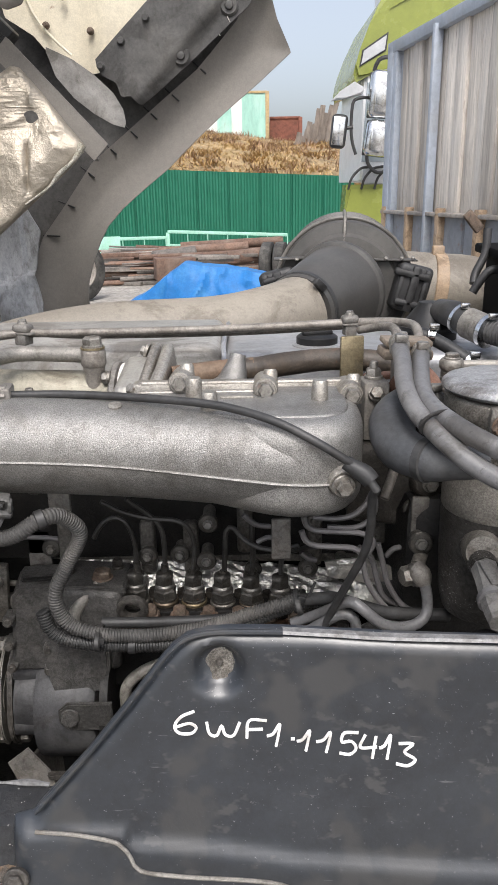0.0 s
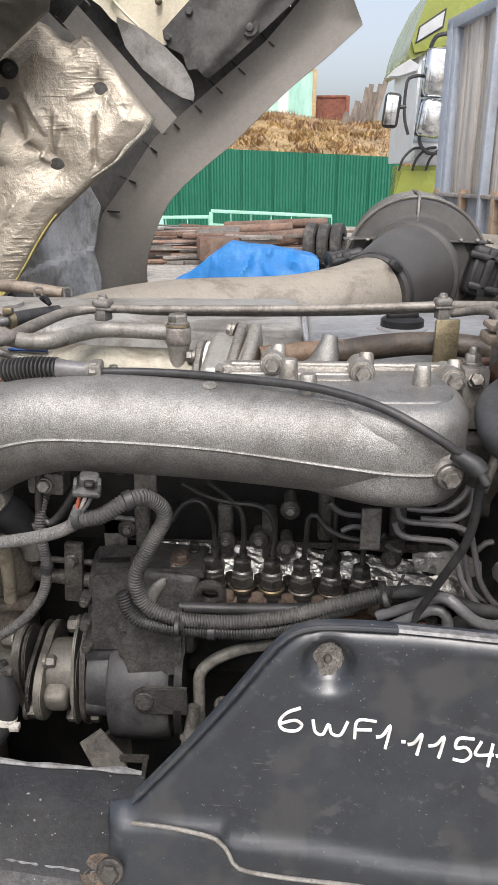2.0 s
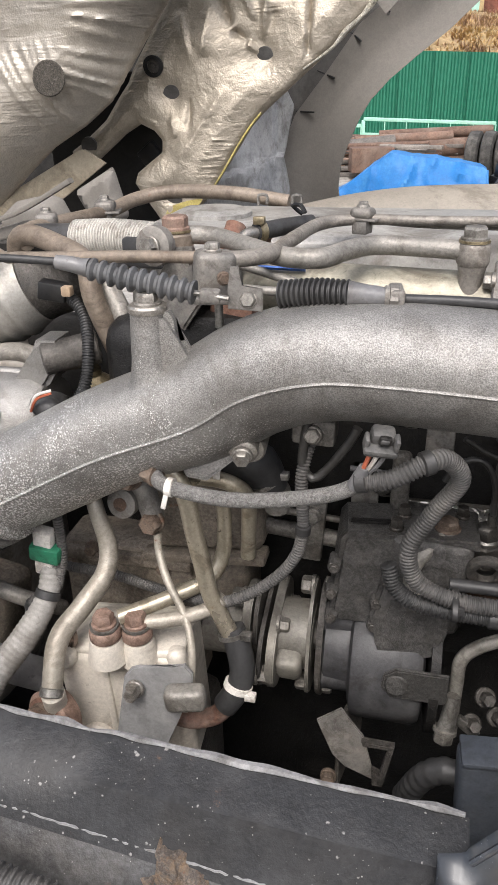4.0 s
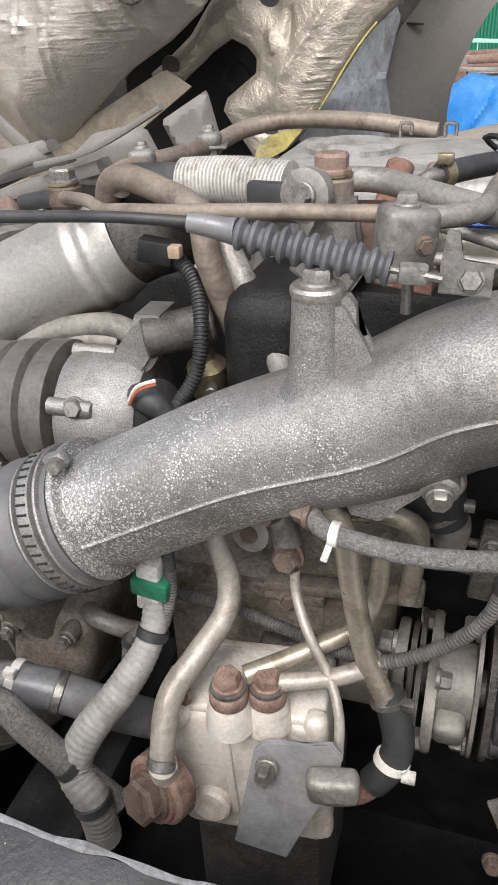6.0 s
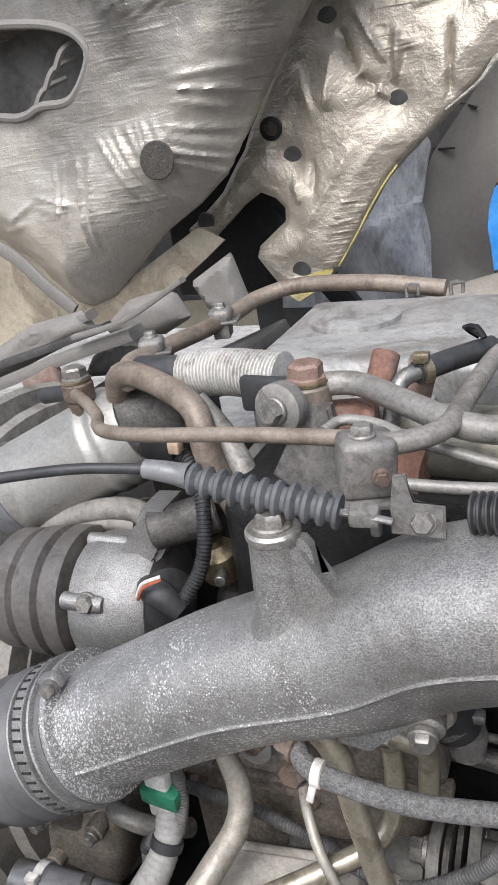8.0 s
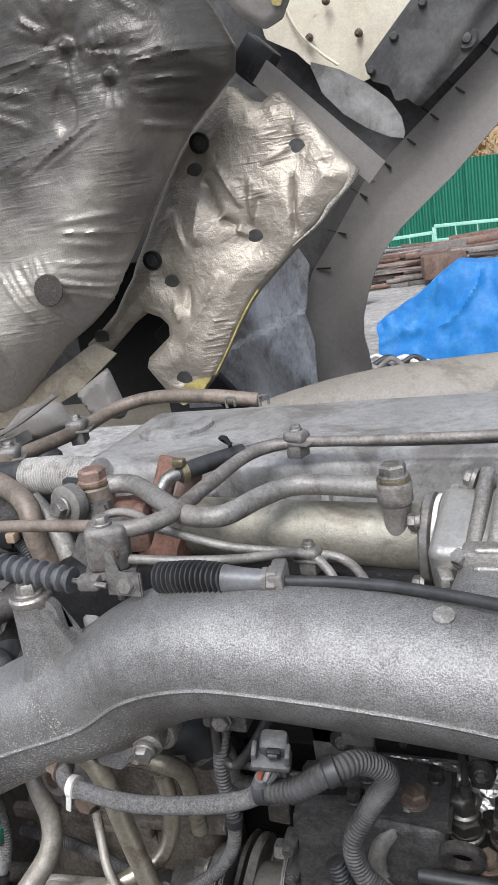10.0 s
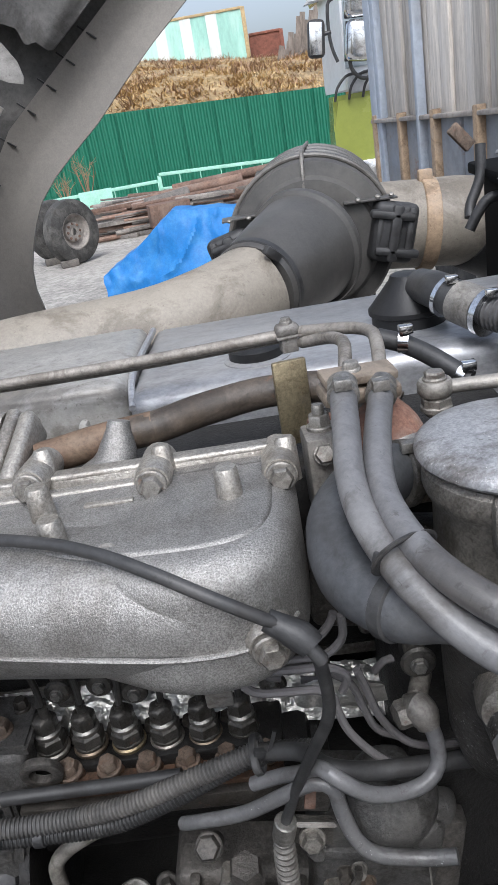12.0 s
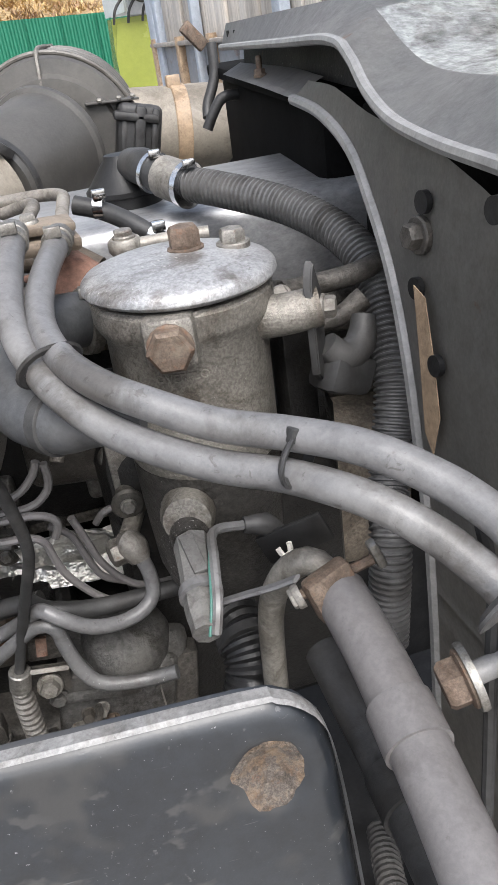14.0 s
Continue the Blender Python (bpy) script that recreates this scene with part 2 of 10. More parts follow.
M_MID = surface("grimy_casting", (0.080, 0.074, 0.067), 0.48, 0.35, 0.3, 22, dust=(0.20, 0.18, 0.155), amount=0.35, bump=0.5)
M_CASE = surface("brown_stained_casting", (0.22, 0.19, 0.155), 0.55, 0.3, 0.22, 18, dust=(0.30, 0.25, 0.19), amount=0.4, rust=0.1, bump=0.4)
M_LOOM = surface("corrugated_loom", (0.06, 0.058, 0.056), 0.55, 0.0, 0.2, 30, dust=(0.22, 0.205, 0.185), amount=0.45, grime=0.2)
M_PLUG = surface("dusty_plug_plastic", (0.13, 0.127, 0.122), 0.5, 0.0, 0.2, 40, dust=(0.26, 0.25, 0.23), amount=0.45)
M_LOOMK = surface("black_loom", (0.03, 0.03, 0.03), 0.45, 0.0, 0.2, 30, dust=(0.12, 0.115, 0.11), amount=0.3)
M_WORN = surface("worn_plate_edge", (0.20, 0.20, 0.20), 0.5, 0.2, 0.3, 25, dust=(0.33, 0.32, 0.31), amount=0.4, bump=0.15)
M_BEAM = surface("black_painted_beam", (0.016, 0.0168, 0.0185), 0.46, 0.0, 0.35, 9, dust=(0.075, 0.073, 0.071), amount=0.5, rust=0.1, bump=0.25, spec=0.4, speck=1.1, speck_col=(0.24, 0.23, 0.22), grit=0.35, speck_size=210.0)
M_SCUFF = surface("dusty_scuff", (0.10, 0.098, 0.095), 0.7, 0.0, 0.3, 60, dust=(0.22, 0.21, 0.20), amount=0.4, bump=0.3)
M_WEB = surface("dusty_frame_web", (0.235, 0.225, 0.21), 0.42, 0.15, 0.12, 7, dust=(0.33, 0.29, 0.24), amount=0.3, rust=0.05, bump=0.1, grime=0.45)
# near-black fill: the shade inside the rear frame put into the colour
M_VOID = surface("black_void_fill", (0.005, 0.005, 0.005), 0.9, 0.0, 0.3, 14, dust=(0.015, 0.015, 0.014), amount=0.2, bump=0.2, spec=0.1)
# lighter copy of the air cleaner plastic, for highlights painted on its ridges
M_ARC = surface("highlit_moulded_ridge", (0.13, 0.122, 0.11), 0.5, 0.0, 0.1, 10, dust=(0.22, 0.205, 0.18), amount=0.4)
M_COOL = surface("dark_brown_hose", (0.075, 0.060, 0.047), 0.5, 0.0, 0.25, 20, dust=(0.22, 0.165, 0.11), amount=0.45, rust=0.12, grime=0.4)
M_GOV = surface("black_ribbed_casting", (0.082, 0.079, 0.075), 0.42, 0.3, 0.25, 55, dust=(0.19, 0.178, 0.16), amount=0.3, bump=0.5, grime=0.35)
M_TIMER = surface("dusty_black_drum", (0.036, 0.036, 0.038), 0.5, 0.0, 0.25, 26, dust=(0.13, 0.128, 0.125), amount=0.42, bump=0.12, grime=0.5)
M_BOOT = surface("dusty_boot_rubber", (0.075, 0.077, 0.080), 0.6, 0.0, 0.2, 16, dust=(0.21, 0.205, 0.20), amount=0.5, bump=0.15)
M_TANPIPE = surface("tan_rusty_pipe", (0.205, 0.165, 0.128), 0.5, 0.2, 0.2, 20, dust=(0.31, 0.265, 0.21), amount=0.45, rust=0.15, bump=0.2)
M_BELLOWS = surface("dusty_bellows_rubber", (0.22, 0.205, 0.18), 0.6, 0.0, 0.25, 14, dust=(0.36, 0.325, 0.28), amount=0.5, bump=0.2)
M_LINE = surface("black_steel_line", (0.05, 0.048, 0.045), 0.42, 0.3, 0.2, 20, dust=(0.16, 0.15, 0.135), amount=0.35, bump=0.1)
M_DUCTK = surface("clean_black_duct", (0.018, 0.018, 0.019), 0.38, 0.0, 0.2, 30, dust=(0.06, 0.058, 0.055), amount=0.15)
M_BOWL = surface("oily_speckled_bowl", (0.055, 0.052, 0.048), 0.34, 0.4, 0.3, 18, dust=(0.13, 0.12, 0.11), amount=0.35, bump=0.5, speck=1.1, speck_col=(0.42, 0.41, 0.39), speck_size=420.0)
M_TUBE = surface("satin_grey_tube", (0.145, 0.138, 0.138), 0.38, 0.1, 0.1, 9, dust=(0.22, 0.205, 0.20), amount=0.35, bump=0.08, grime=0.25)
M_COVER = surface("valve_cover_paint", (0.33, 0.322, 0.305), 0.42, 0.25, 0.2, 8, dust=(0.46, 0.435, 0.39), amount=0.5, bump=0.18, grime=0.5)
M_COVER2 = surface("bare_cover_metal", (0.34, 0.345, 0.36), 0.36, 0.5, 0.25, 6, dust=(0.46, 0.43, 0.385), amount=0.45, bump=0.15, grime=0.5, stretch=(0.6, 1, 1))
M_FENDER = surface("cab_grey_plastic", (0.18, 0.166, 0.147), 0.65, 0.0, 0.08, 5, dust=(0.22, 0.205, 0.18), amount=0.25, bump=0.1)
M_INNER = surface("inner_arch_plastic", (0.25, 0.258, 0.265), 0.45, 0.0, 0.35, 9, dust=(0.68, 0.69, 0.70), amount=0.65, bump=0.1, grime=0.45, stretch=(1.4, 1, 0.7))
M_CREAM = surface("cream_cab_paint", (0.62, 0.56, 0.43), 0.4, 0.0, 0.08, 6, dust=(0.30, 0.25, 0.19), amount=0.22, rust=0.05, bump=0.08)
M_DPANEL = surface("dark_panel", (0.06, 0.058, 0.055), 0.55, 0.0, 0.25, 10, dust=(0.18, 0.17, 0.155), amount=0.35, bump=0.1)
M_AIR = surface("air_cleaner_plastic", (0.065, 0.062, 0.058), 0.42, 0.0, 0.08, 8, dust=(0.15, 0.14, 0.124), amount=0.4, grime=0.15, bump=0.06)
M_RUSTY = surface("rust_primer", (0.19, 0.10, 0.07), 0.8, 0.1, 0.3, 25, amount=0.45, rust=0.3)
M_WHITE = surface("white_paint_marks", (0.82, 0.82, 0.80), 0.6, 0.0, 0.05, 30, amount=0.0)
M_GREENTAPE = surface("green_tape", (0.02, 0.17, 0.09), 0.5, 0.0, 0.15, 30, amount=0.1)
M_WRAP = surface("grey_white_wrap", (0.46, 0.44, 0.40), 0.7, 0.0, 0.15, 60, dust=(0.25, 0.23, 0.2), amount=0.4)
M_WHITEPL = surface("white_plastic", (0.66, 0.63, 0.58), 0.5, 0.0, 0.1, 30, amount=0.2)
M_ORANGE = surface("orange_wire", (0.45, 0.12, 0.06), 0.5, 0.0, 0.1, 30, amount=0.1)
M_TEAL = surface("green_wire", (0.06, 0.17, 0.14), 0.5, 0.0, 0.1, 30, amount=0.1)
M_BLUEPAINT = surface("blue_paint_mark", (0.03, 0.12, 0.45), 0.5, 0.0, 0.1, 30, amount=0.1)
M_BRAID = surface("braided_hose", (0.24, 0.233, 0.222), 0.7, 0.0, 0.35, 300, amount=0.25, bump=0.8, grain=700)
M_GREENFENCE = surface("green_fence_sheet", (0.014, 0.140, 0.082), 0.45, 0.0, 0.06, 1.2, dust=(0.04, 0.15, 0.10), amount=0.1, bump=0.0)
M_MINT = surface("mint_paint", (0.33, 0.60, 0.47), 0.6, 0.0, 0.1, 3, amount=0.15, bump=0.0)
M_TARP = surface("blue_tarpaulin", (0.010, 0.15, 0.43), 0.6, 0.0, 0.08, 7, dust=(0.11, 0.33, 0.60), amount=0.45, bump=0.5, grain=35, grime=0, grit=0.1)
M_GROUND = surface("yard_dirt", (0.33, 0.31, 0.28), 0.9, 0.0, 0.2, 0.8, dust=(0.40, 0.37, 0.33), amount=0.4, bump=0.6, grain=12)
M_SCRAP = surface("rusty_scrap", (0.20, 0.125, 0.092), 0.85, 0.1, 0.3, 3, tone=0.4, dust=(0.3, 0.26, 0.22), amount=0.45, bump=0.2)
M_SCRAPG = surface("grey_scrap", (0.22, 0.20, 0.18), 0.85, 0.1, 0.3, 3, tone=0.45, dust=(0.32, 0.28, 0.24), amount=0.4, bump=0.2)
M_HILL = surface("dry_hillside", (0.30, 0.22, 0.12), 0.95, 0.0, 0.35, 0.6, dust=(0.34, 0.24, 0.10), amount=0.5, bump=0.6, grain=4)


def brush_material(name, stops):
    """Each blade or twig takes its own shade between the stops."""
    m = bpy.data.materials.new(name)
    n, l, b = nodes_of(m)
    geo = n.new("ShaderNodeNewGeometry")
    tc = n.new("ShaderNodeTexCoord")
    zone = n.new("ShaderNodeTexNoise")
    zone.inputs["Scale"].default_value, zone.inputs["Detail"].default_value = 0.55, 4
    l.new(tc.outputs["Object"], zone.inputs["Vector"])
    add = n.new("ShaderNodeMath")
    add.operation = "MULTIPLY_ADD"
    add.inputs[1].default_value = 0.45
    l.new(geo.outputs["Random Per Island"], add.inputs[0])
    spread = n.new("ShaderNodeMapRange")
    spread.inputs[1].default_value, spread.inputs[2].default_value, spread.inputs[4].default_value = 0.33, 0.67, 0.55
    l.new(zone.outputs[0], spread.inputs[0])
    l.new(spread.outputs[0], add.inputs[2])
    r = ramp(n, stops)
    l.new(add.outputs[0], r.inputs[0])
    l.new(r.outputs[0], b.inputs["Base Color"])
    b.inputs["Roughness"].default_value = 0.95
    b.inputs["Specular IOR Level"].default_value = 0.1
    return m


M_STRAW = brush_material("dry_grass", [(0.0, (0.24, 0.15, 0.08)), (0.35, (0.40, 0.26, 0.11)), (0.7, (0.55, 0.40, 0.20)), (1.0, (0.6, 0.5, 0.33))])
M_TWIG = brush_material("dry_brush", [(0.0, (0.19, 0.13, 0.10)), (0.5, (0.32, 0.21, 0.13)), (1.0, (0.45, 0.31, 0.19))])
M_PALESTRIPE = surface("bleached_mint_paint", (0.66, 0.72, 0.68), 0.6, 0.0, 0.12, 0.8, dust=(0.8, 0.8, 0.77), amount=0.5, rust=0.05, bump=0.0, stretch=(1, 1, 0.25))
M_MINTCONT = surface("mint_container_paint", (0.34, 0.60, 0.51), 0.6, 0.0, 0.12, 0.8, dust=(0.75, 0.78, 0.74), amount=0.5, rust=0.08, bump=0.0, stretch=(1, 1, 0.25))
M_OCHRE = surface("ochre_rusty_post", (0.42, 0.31, 0.16), 0.7, 0.0, 0.2, 1.5, amount=0.2, bump=0.0)
M_RUSTCONT = surface("rust_red_sheet", (0.20, 0.075, 0.05), 0.85, 0.0, 0.3, 1.0, amount=0.1, bump=0.0)
M_WOOD = surface("weathered_boards", (0.18, 0.15, 0.125), 0.9, 0.0, 0.35, 2.5, amount=0.3, bump=0.1, stretch=(1, 1, 0.2))
M_TYRE = surface("dusty_tyre", (0.05, 0.048, 0.045), 0.85, 0.0, 0.2, 8, dust=(0.2, 0.19, 0.17), amount=0.45, bump=0.2, grain=60)
M_LIME = surface("lime_truck_paint", (0.24, 0.27, 0.055), 0.22, 0.0, 0.06, 3, amount=0.12, bump=0.0)
M_TRUCKWHITE = surface("white_truck_paint", (0.78, 0.79, 0.8), 0.35, 0.0, 0.06, 3, amount=0.1, bump=0.0)
M_TRUCKGREY = surface("grey_trim", (0.45, 0.46, 0.47), 0.4, 0.0, 0.1, 3, amount=0.15, bump=0.0)
M_CHROME = surface("chrome", (0.75, 0.76, 0.77), 0.12, 1.0, 0.05, 10, amount=0.0, bump=0.0)
M_BOARD = surface("weathered_bed_boards", (0.54, 0.50, 0.45), 0.8, 0.0, 0.2, 4, dust=(0.70, 0.68, 0.65), amount=0.4, rust=0.2, bump=0.1, stretch=(3, 3, 0.22), tone=0.35)
M_BEDPOST = surface("pale_blue_post", (0.36, 0.40, 0.46), 0.6, 0.0, 0.12, 3, amount=0.3, rust=0.08, bump=0.0)
M_BEDBLUE = surface("blue_grey_gate", (0.21, 0.225, 0.25), 0.65, 0.0, 0.15, 2, amount=0.35, rust=0.22, bump=0.0)
M_SADDLE = surface("dusty_clamp", (0.18, 0.171, 0.158), 0.55, 0.4, 0.2, 50, amount=0.5)
M_FRAME = surface("primer_grey_frame", (0.24, 0.238, 0.238), 0.45, 0.15, 0.2, 6, dust=(0.33, 0.32, 0.30), amount=0.35, rust=0.05, bump=0.1)
M_TAN = surface("tan_band", (0.36, 0.26, 0.17), 0.7, 0.0, 0.2, 10, amount=0.3)


def foil_material(name, base, rough, wrinkle, metal=0.6, dust=(0.30, 0.27, 0.225), amount=0.35, soot=None, streak=0.35):
    """Crumpled foil; soot: the heights between which a sooty film with a cloudy rim begins."""
    m = surface(name, base, rough, metal, 0.1, 6, dust=dust, amount=amount, bump=0.0, grain=300)
    n, l, b = nodes_of(m)
    tc = n.new("ShaderNodeTexCoord")
    if soot:
        xyz = n.new("ShaderNodeSeparateXYZ")
        l.new(tc.outputs["Object"], xyz.inputs[0])
        cloud = n.new("ShaderNodeTexNoise")
        cloud.inputs["Scale"].default_value, cloud.inputs["Detail"].default_value = 4.5, 7
        l.new(tc.outputs["Object"], cloud.inputs["Vector"])
        add = n.new("ShaderNodeMath")
        add.operation = "MULTIPLY_ADD"
        add.inputs[1].default_value = 0.55
        l.new(cloud.outputs[0], add.inputs[0])
        l.new(xyz.outputs[2], add.inputs[2])
        film = n.new("ShaderNodeMapRange")
        film.inputs[1].default_value, film.inputs[2].default_value = soot[0] + 0.275, soot[1] + 0.275
        film.inputs[3].default_value, film.inputs[4].default_value = 1.0, 0.2
        l.new(add.outputs[0], film.inputs[0])
        dark = n.new("ShaderNodeMix")
        dark.data_type, dark.blend_type = "RGBA", "MULTIPLY"
        dark.inputs[0].default_value = 1.0
        l.new(b.inputs["Base Color"].links[0].from_socket, dark.inputs[6])
        l.new(film.outputs[0], dark.inputs[7])
        l.new(dark.outputs[2], b.inputs["Base Color"])
    last = None
    for scale, dist, strength, warp in ((11, 0.010, wrinkle, 0.8), (34, 0.005, wrinkle, 0.6), (95, 0.0018, wrinkle, 0.4)):
        w = n.new("ShaderNodeTexNoise")
        w.inputs["Scale"].default_value, w.inputs["Detail"].default_value, w.inputs["Distortion"].default_value = scale, 3, warp
        l.new(tc.outputs["Object"], w.inputs["Vector"])
        k = n.new("ShaderNodeBump")
        k.inputs["Strength"].default_value, k.inputs["Distance"].default_value = strength, dist
        l.new(w.outputs[0], k.inputs["Height"])
        if last:
            l.new(last.outputs[0], k.inputs["Normal"])
        last = k
    for turn, scale, where in ((0.12, (10, 10, 130), 3.1), (1.25, (12, 12, 110), 4.3), (-0.75, (9, 9, 90), 5.2)):
        mp = n.new("ShaderNodeMapping")
        mp.inputs["Scale"].default_value, mp.inputs["Rotation"].default_value, mp.inputs["Location"].default_value = scale, (0, turn, 0), (where, 0, where)
        l.new(tc.outputs["Object"], mp.inputs["Vector"])
        w = n.new("ShaderNodeTexNoise")
        w.noise_type = "RIDGED_MULTIFRACTAL"
        w.inputs["Scale"].default_value, w.inputs["Detail"].default_value, w.inputs["Distortion"].default_value = 1.0, 2, 0.7
        l.new(mp.outputs[0], w.inputs["Vector"])
        patch = n.new("ShaderNodeTexNoise")
        patch.inputs["Scale"].default_value, patch.inputs["Detail"].default_value = where, 2
        l.new(mp.inputs["Vector"].links[0].from_socket, patch.inputs["Vector"])
        r = ramp(n, [(0.50, (0, 0, 0)), (0.62, (1, 1, 1))])
        l.new(patch.outputs[0], r.inputs[0])
        both = n.new("ShaderNodeMath")
        both.operation = "MULTIPLY"
        l.new(w.outputs[0], both.inputs[0])
        l.new(r.outputs[0], both.inputs[1])
        k = n.new("ShaderNodeBump")
        k.inputs["Strength"].default_value, k.inputs["Distance"].default_value = streak, 0.007
        l.new(both.outputs[0], k.inputs["Height"])
        l.new(last.outputs[0], k.inputs["Normal"])
        last = k
    weave = n.new("ShaderNodeTexVoronoi")
    weave.inputs["Scale"].default_value = 330
    l.new(tc.outputs["Object"], weave.inputs["Vector"])
    k = n.new("ShaderNodeBump")
    k.inputs["Strength"].default_value, k.inputs["Distance"].default_value = 0.34, 0.0014
    l.new(weave.outputs[0], k.inputs["Height"])
    l.new(last.outputs[0], k.inputs["Normal"])
    l.new(k.outputs[0], b.inputs["Normal"])
    return m


M_OILY = surface("oil_wet_casting", (0.055, 0.049, 0.042), 0.32, 0.3, 0.3, 20, dust=(0.14, 0.125, 0.105), amount=0.3, bump=0.6, grain=420, speck=0.7, speck_col=(0.5, 0.48, 0.45))


def plate_material():
    """Black satin paint: dull and glossy patches, fine scratches, dust specks."""
    m = surface("scuffed_black_plate", (0.0155, 0.0185, 0.0235), 0.33, 0.0, 0.2, 7, dust=(0.042, 0.048, 0.056), amount=0.45, bump=0.06, grain=180, grime=0.3, spec=0.8)
    n, l, b = nodes_of(m)
    tc = n.new("ShaderNodeTexCoord")
    col = b.inputs["Base Color"].links[0].from_socket
    for scale, turn, cut, tint in (((30, 30, 420), 0.7, 0.735, 0.12), ((36, 36, 500), -1.1, 0.74, 0.10), ((460, 460, 460), 0.0, 0.72, 0.26), ((150, 150, 150), 0.3, 0.71, 0.08), ((38, 38, 60), 0.5, 0.64, 0.042), ((14, 14, 14), 0.3, 0.58, 0.032)):
        mp = n.new("ShaderNodeMapping")
        mp.inputs["Scale"].default_value = scale
        mp.inputs["Rotation"].default_value = (0, turn, 0)
        l.new(tc.outputs["Object"], mp.inputs["Vector"])
        t = n.new("ShaderNodeTexNoise")
        t.inputs["Scale"].default_value, t.inputs["Detail"].default_value, t.inputs["Roughness"].default_value = 1.0, 3, 0.6
        l.new(mp.outputs[0], t.inputs["Vector"])
        r = ramp(n, [(cut - 0.03, (0, 0, 0)), (cut + 0.03, (1, 1, 1))])
        l.new(t.outputs[0], r.inputs[0])
        x = n.new("ShaderNodeMix")
        x.data_type = "RGBA"
        l.new(r.outputs[0], x.inputs[0])
        l.new(col, x.inputs[6])
        x.inputs[7].default_value = (tint, tint * 1.02, tint * 1.06, 1)
        col = x.outputs[2]
    l.new(col, b.inputs["Base Color"])
    return m


M_PLATE = plate_material()
M_FOIL = foil_material("heat_shield_foil", (0.345, 0.305, 0.245), 0.44, 0.75, 0.58, amount=0.45, streak=0.5)
M_MESH = surface("dark_wire_mesh", (0.09, 0.08, 0.065), 0.6, 0.3, 0.6, 300, amount=0.2, bump=0.9, grain=500)
M_FOILD = foil_material("sooty_insulation_foil", (0.47, 0.43, 0.37), 0.32, 0.32, 0.45, (0.42, 0.375, 0.30), 0.45, (0.34, 0.62), 0.24)
M_BLOCK = surface("grimy_block_side", (0.15, 0.14, 0.125), 0.5, 0.35, 0.3, 20, dust=(0.24, 0.215, 0.18), amount=0.4, bump=0.5)
M_FOILS = foil_material("silver_foil_wrap", (0.62, 0.61, 0.58), 0.3, 0.6, 0.9)
M_FRAY = surface("frayed_felt", (0.50, 0.48, 0.42), 0.9, 0.0, 0.4, 120, dust=(0.30, 0.26, 0.15), amount=0.5, bump=0.9, grain=600)
M_YELLOW = surface("yellow_stain", (0.36, 0.30, 0.09), 0.6, 0.0, 0.2, 30, amount=0.3)
M_GRIT = surface("gritty_corrosion", (0.24, 0.225, 0.20), 0.85, 0.0, 0.4, 150, dust=(0.10, 0.08, 0.06), amount=0.5, rust=0.15, bump=0.9, grain=600, speck=0.9)
M_CORROSION = surface("rust_blister", (0.15, 0.128, 0.11), 0.85, 0.1, 0.4, 130, dust=(0.40, 0.25, 0.13), amount=0.5, rust=0.35, bump=0.9, grain=500)


def glass_material():
    m = bpy.data.materials.new("dusty_glass")
    n, l, b = nodes_of(m)
    b.inputs["Base Color"].default_value = (0.55, 0.62, 0.66, 1)
    b.inputs["Roughness"].default_value = 0.08
    b.inputs["Metallic"].default_value = 0.0
    b.inputs["Transmission Weight"].default_value = 0.35
    return m


M_GLASS = glass_material()

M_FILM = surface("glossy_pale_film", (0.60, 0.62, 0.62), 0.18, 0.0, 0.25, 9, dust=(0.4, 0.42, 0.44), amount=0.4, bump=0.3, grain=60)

# ---- mesh helpers ----
HOME = {}


def finish(bm, mat, name, angle=38):
    me = bpy.data.meshes.new(name)
    bmesh.ops.recalc_face_normals(bm, faces=bm.faces)
    bm.to_mesh(me)
    bm.free()
    me.polygons.foreach_set("use_smooth", [True] * len(me.polygons))
    me.set_sharp_from_angle(angle=radians(angle))
    me.materials.append(mat)
    return me


def thing(name, loc, label, category, group="", kind=""):
    ob = new(name)
    ob.location = loc
    ob.empty_display_size = 0.05
    HOME[ob] = Vector(loc)
    return tagged(ob, label, category, group, kind)


def part(name, bm, mat, parent, label="", angle=38):
    home = HOME[parent]
    bmesh.ops.translate(bm, verts=bm.verts, vec=-home)
    ob = new(name, finish(bm, mat, name, angle))
    ob.parent = parent
    HOME[ob] = home
    return tagged(ob, label)


def solo(name, bm, mat, loc, label, category, group="", kind="", angle=38):
    bmesh.ops.translate(bm, verts=bm.verts, vec=-Vector(loc))
    ob = new(name, finish(bm, mat, name, angle))
    ob.location = loc
    HOME[ob] = Vector(loc)
    return tagged(ob, label, category, group, kind)


def spline(points, step=0.006):
    """Catmull-Rom through the points, in even steps."""
    p = [Vector(q) for q in points]
    if len(p) == 2:
        k = max(1, int((p[1] - p[0]).length / max(step, 0.02)))
        return [p[0].lerp(p[1], i / k) for i in range(k + 1)], [i / k for i in range(k + 1)]
    p = [p[0] * 2 - p[1], *p, p[-1] * 2 - p[-2]]
    out, par = [], []
    for i in range(1, len(p) - 2):
        a, b, c, d = p[i - 1:i + 3]
        k = max(2, int((c - b).length / step))
        for j in range(k):
            t = j / k
            out.append(0.5 * (2 * b + (c - a) * t + (2 * a - 5 * b + 4 * c - d) * t * t + (3 * b - a - 3 * c + d) * t ** 3))
            par.append(i - 1 + t)
    out.append(p[-2])
    par.append(len(p) - 3)
    return out, par


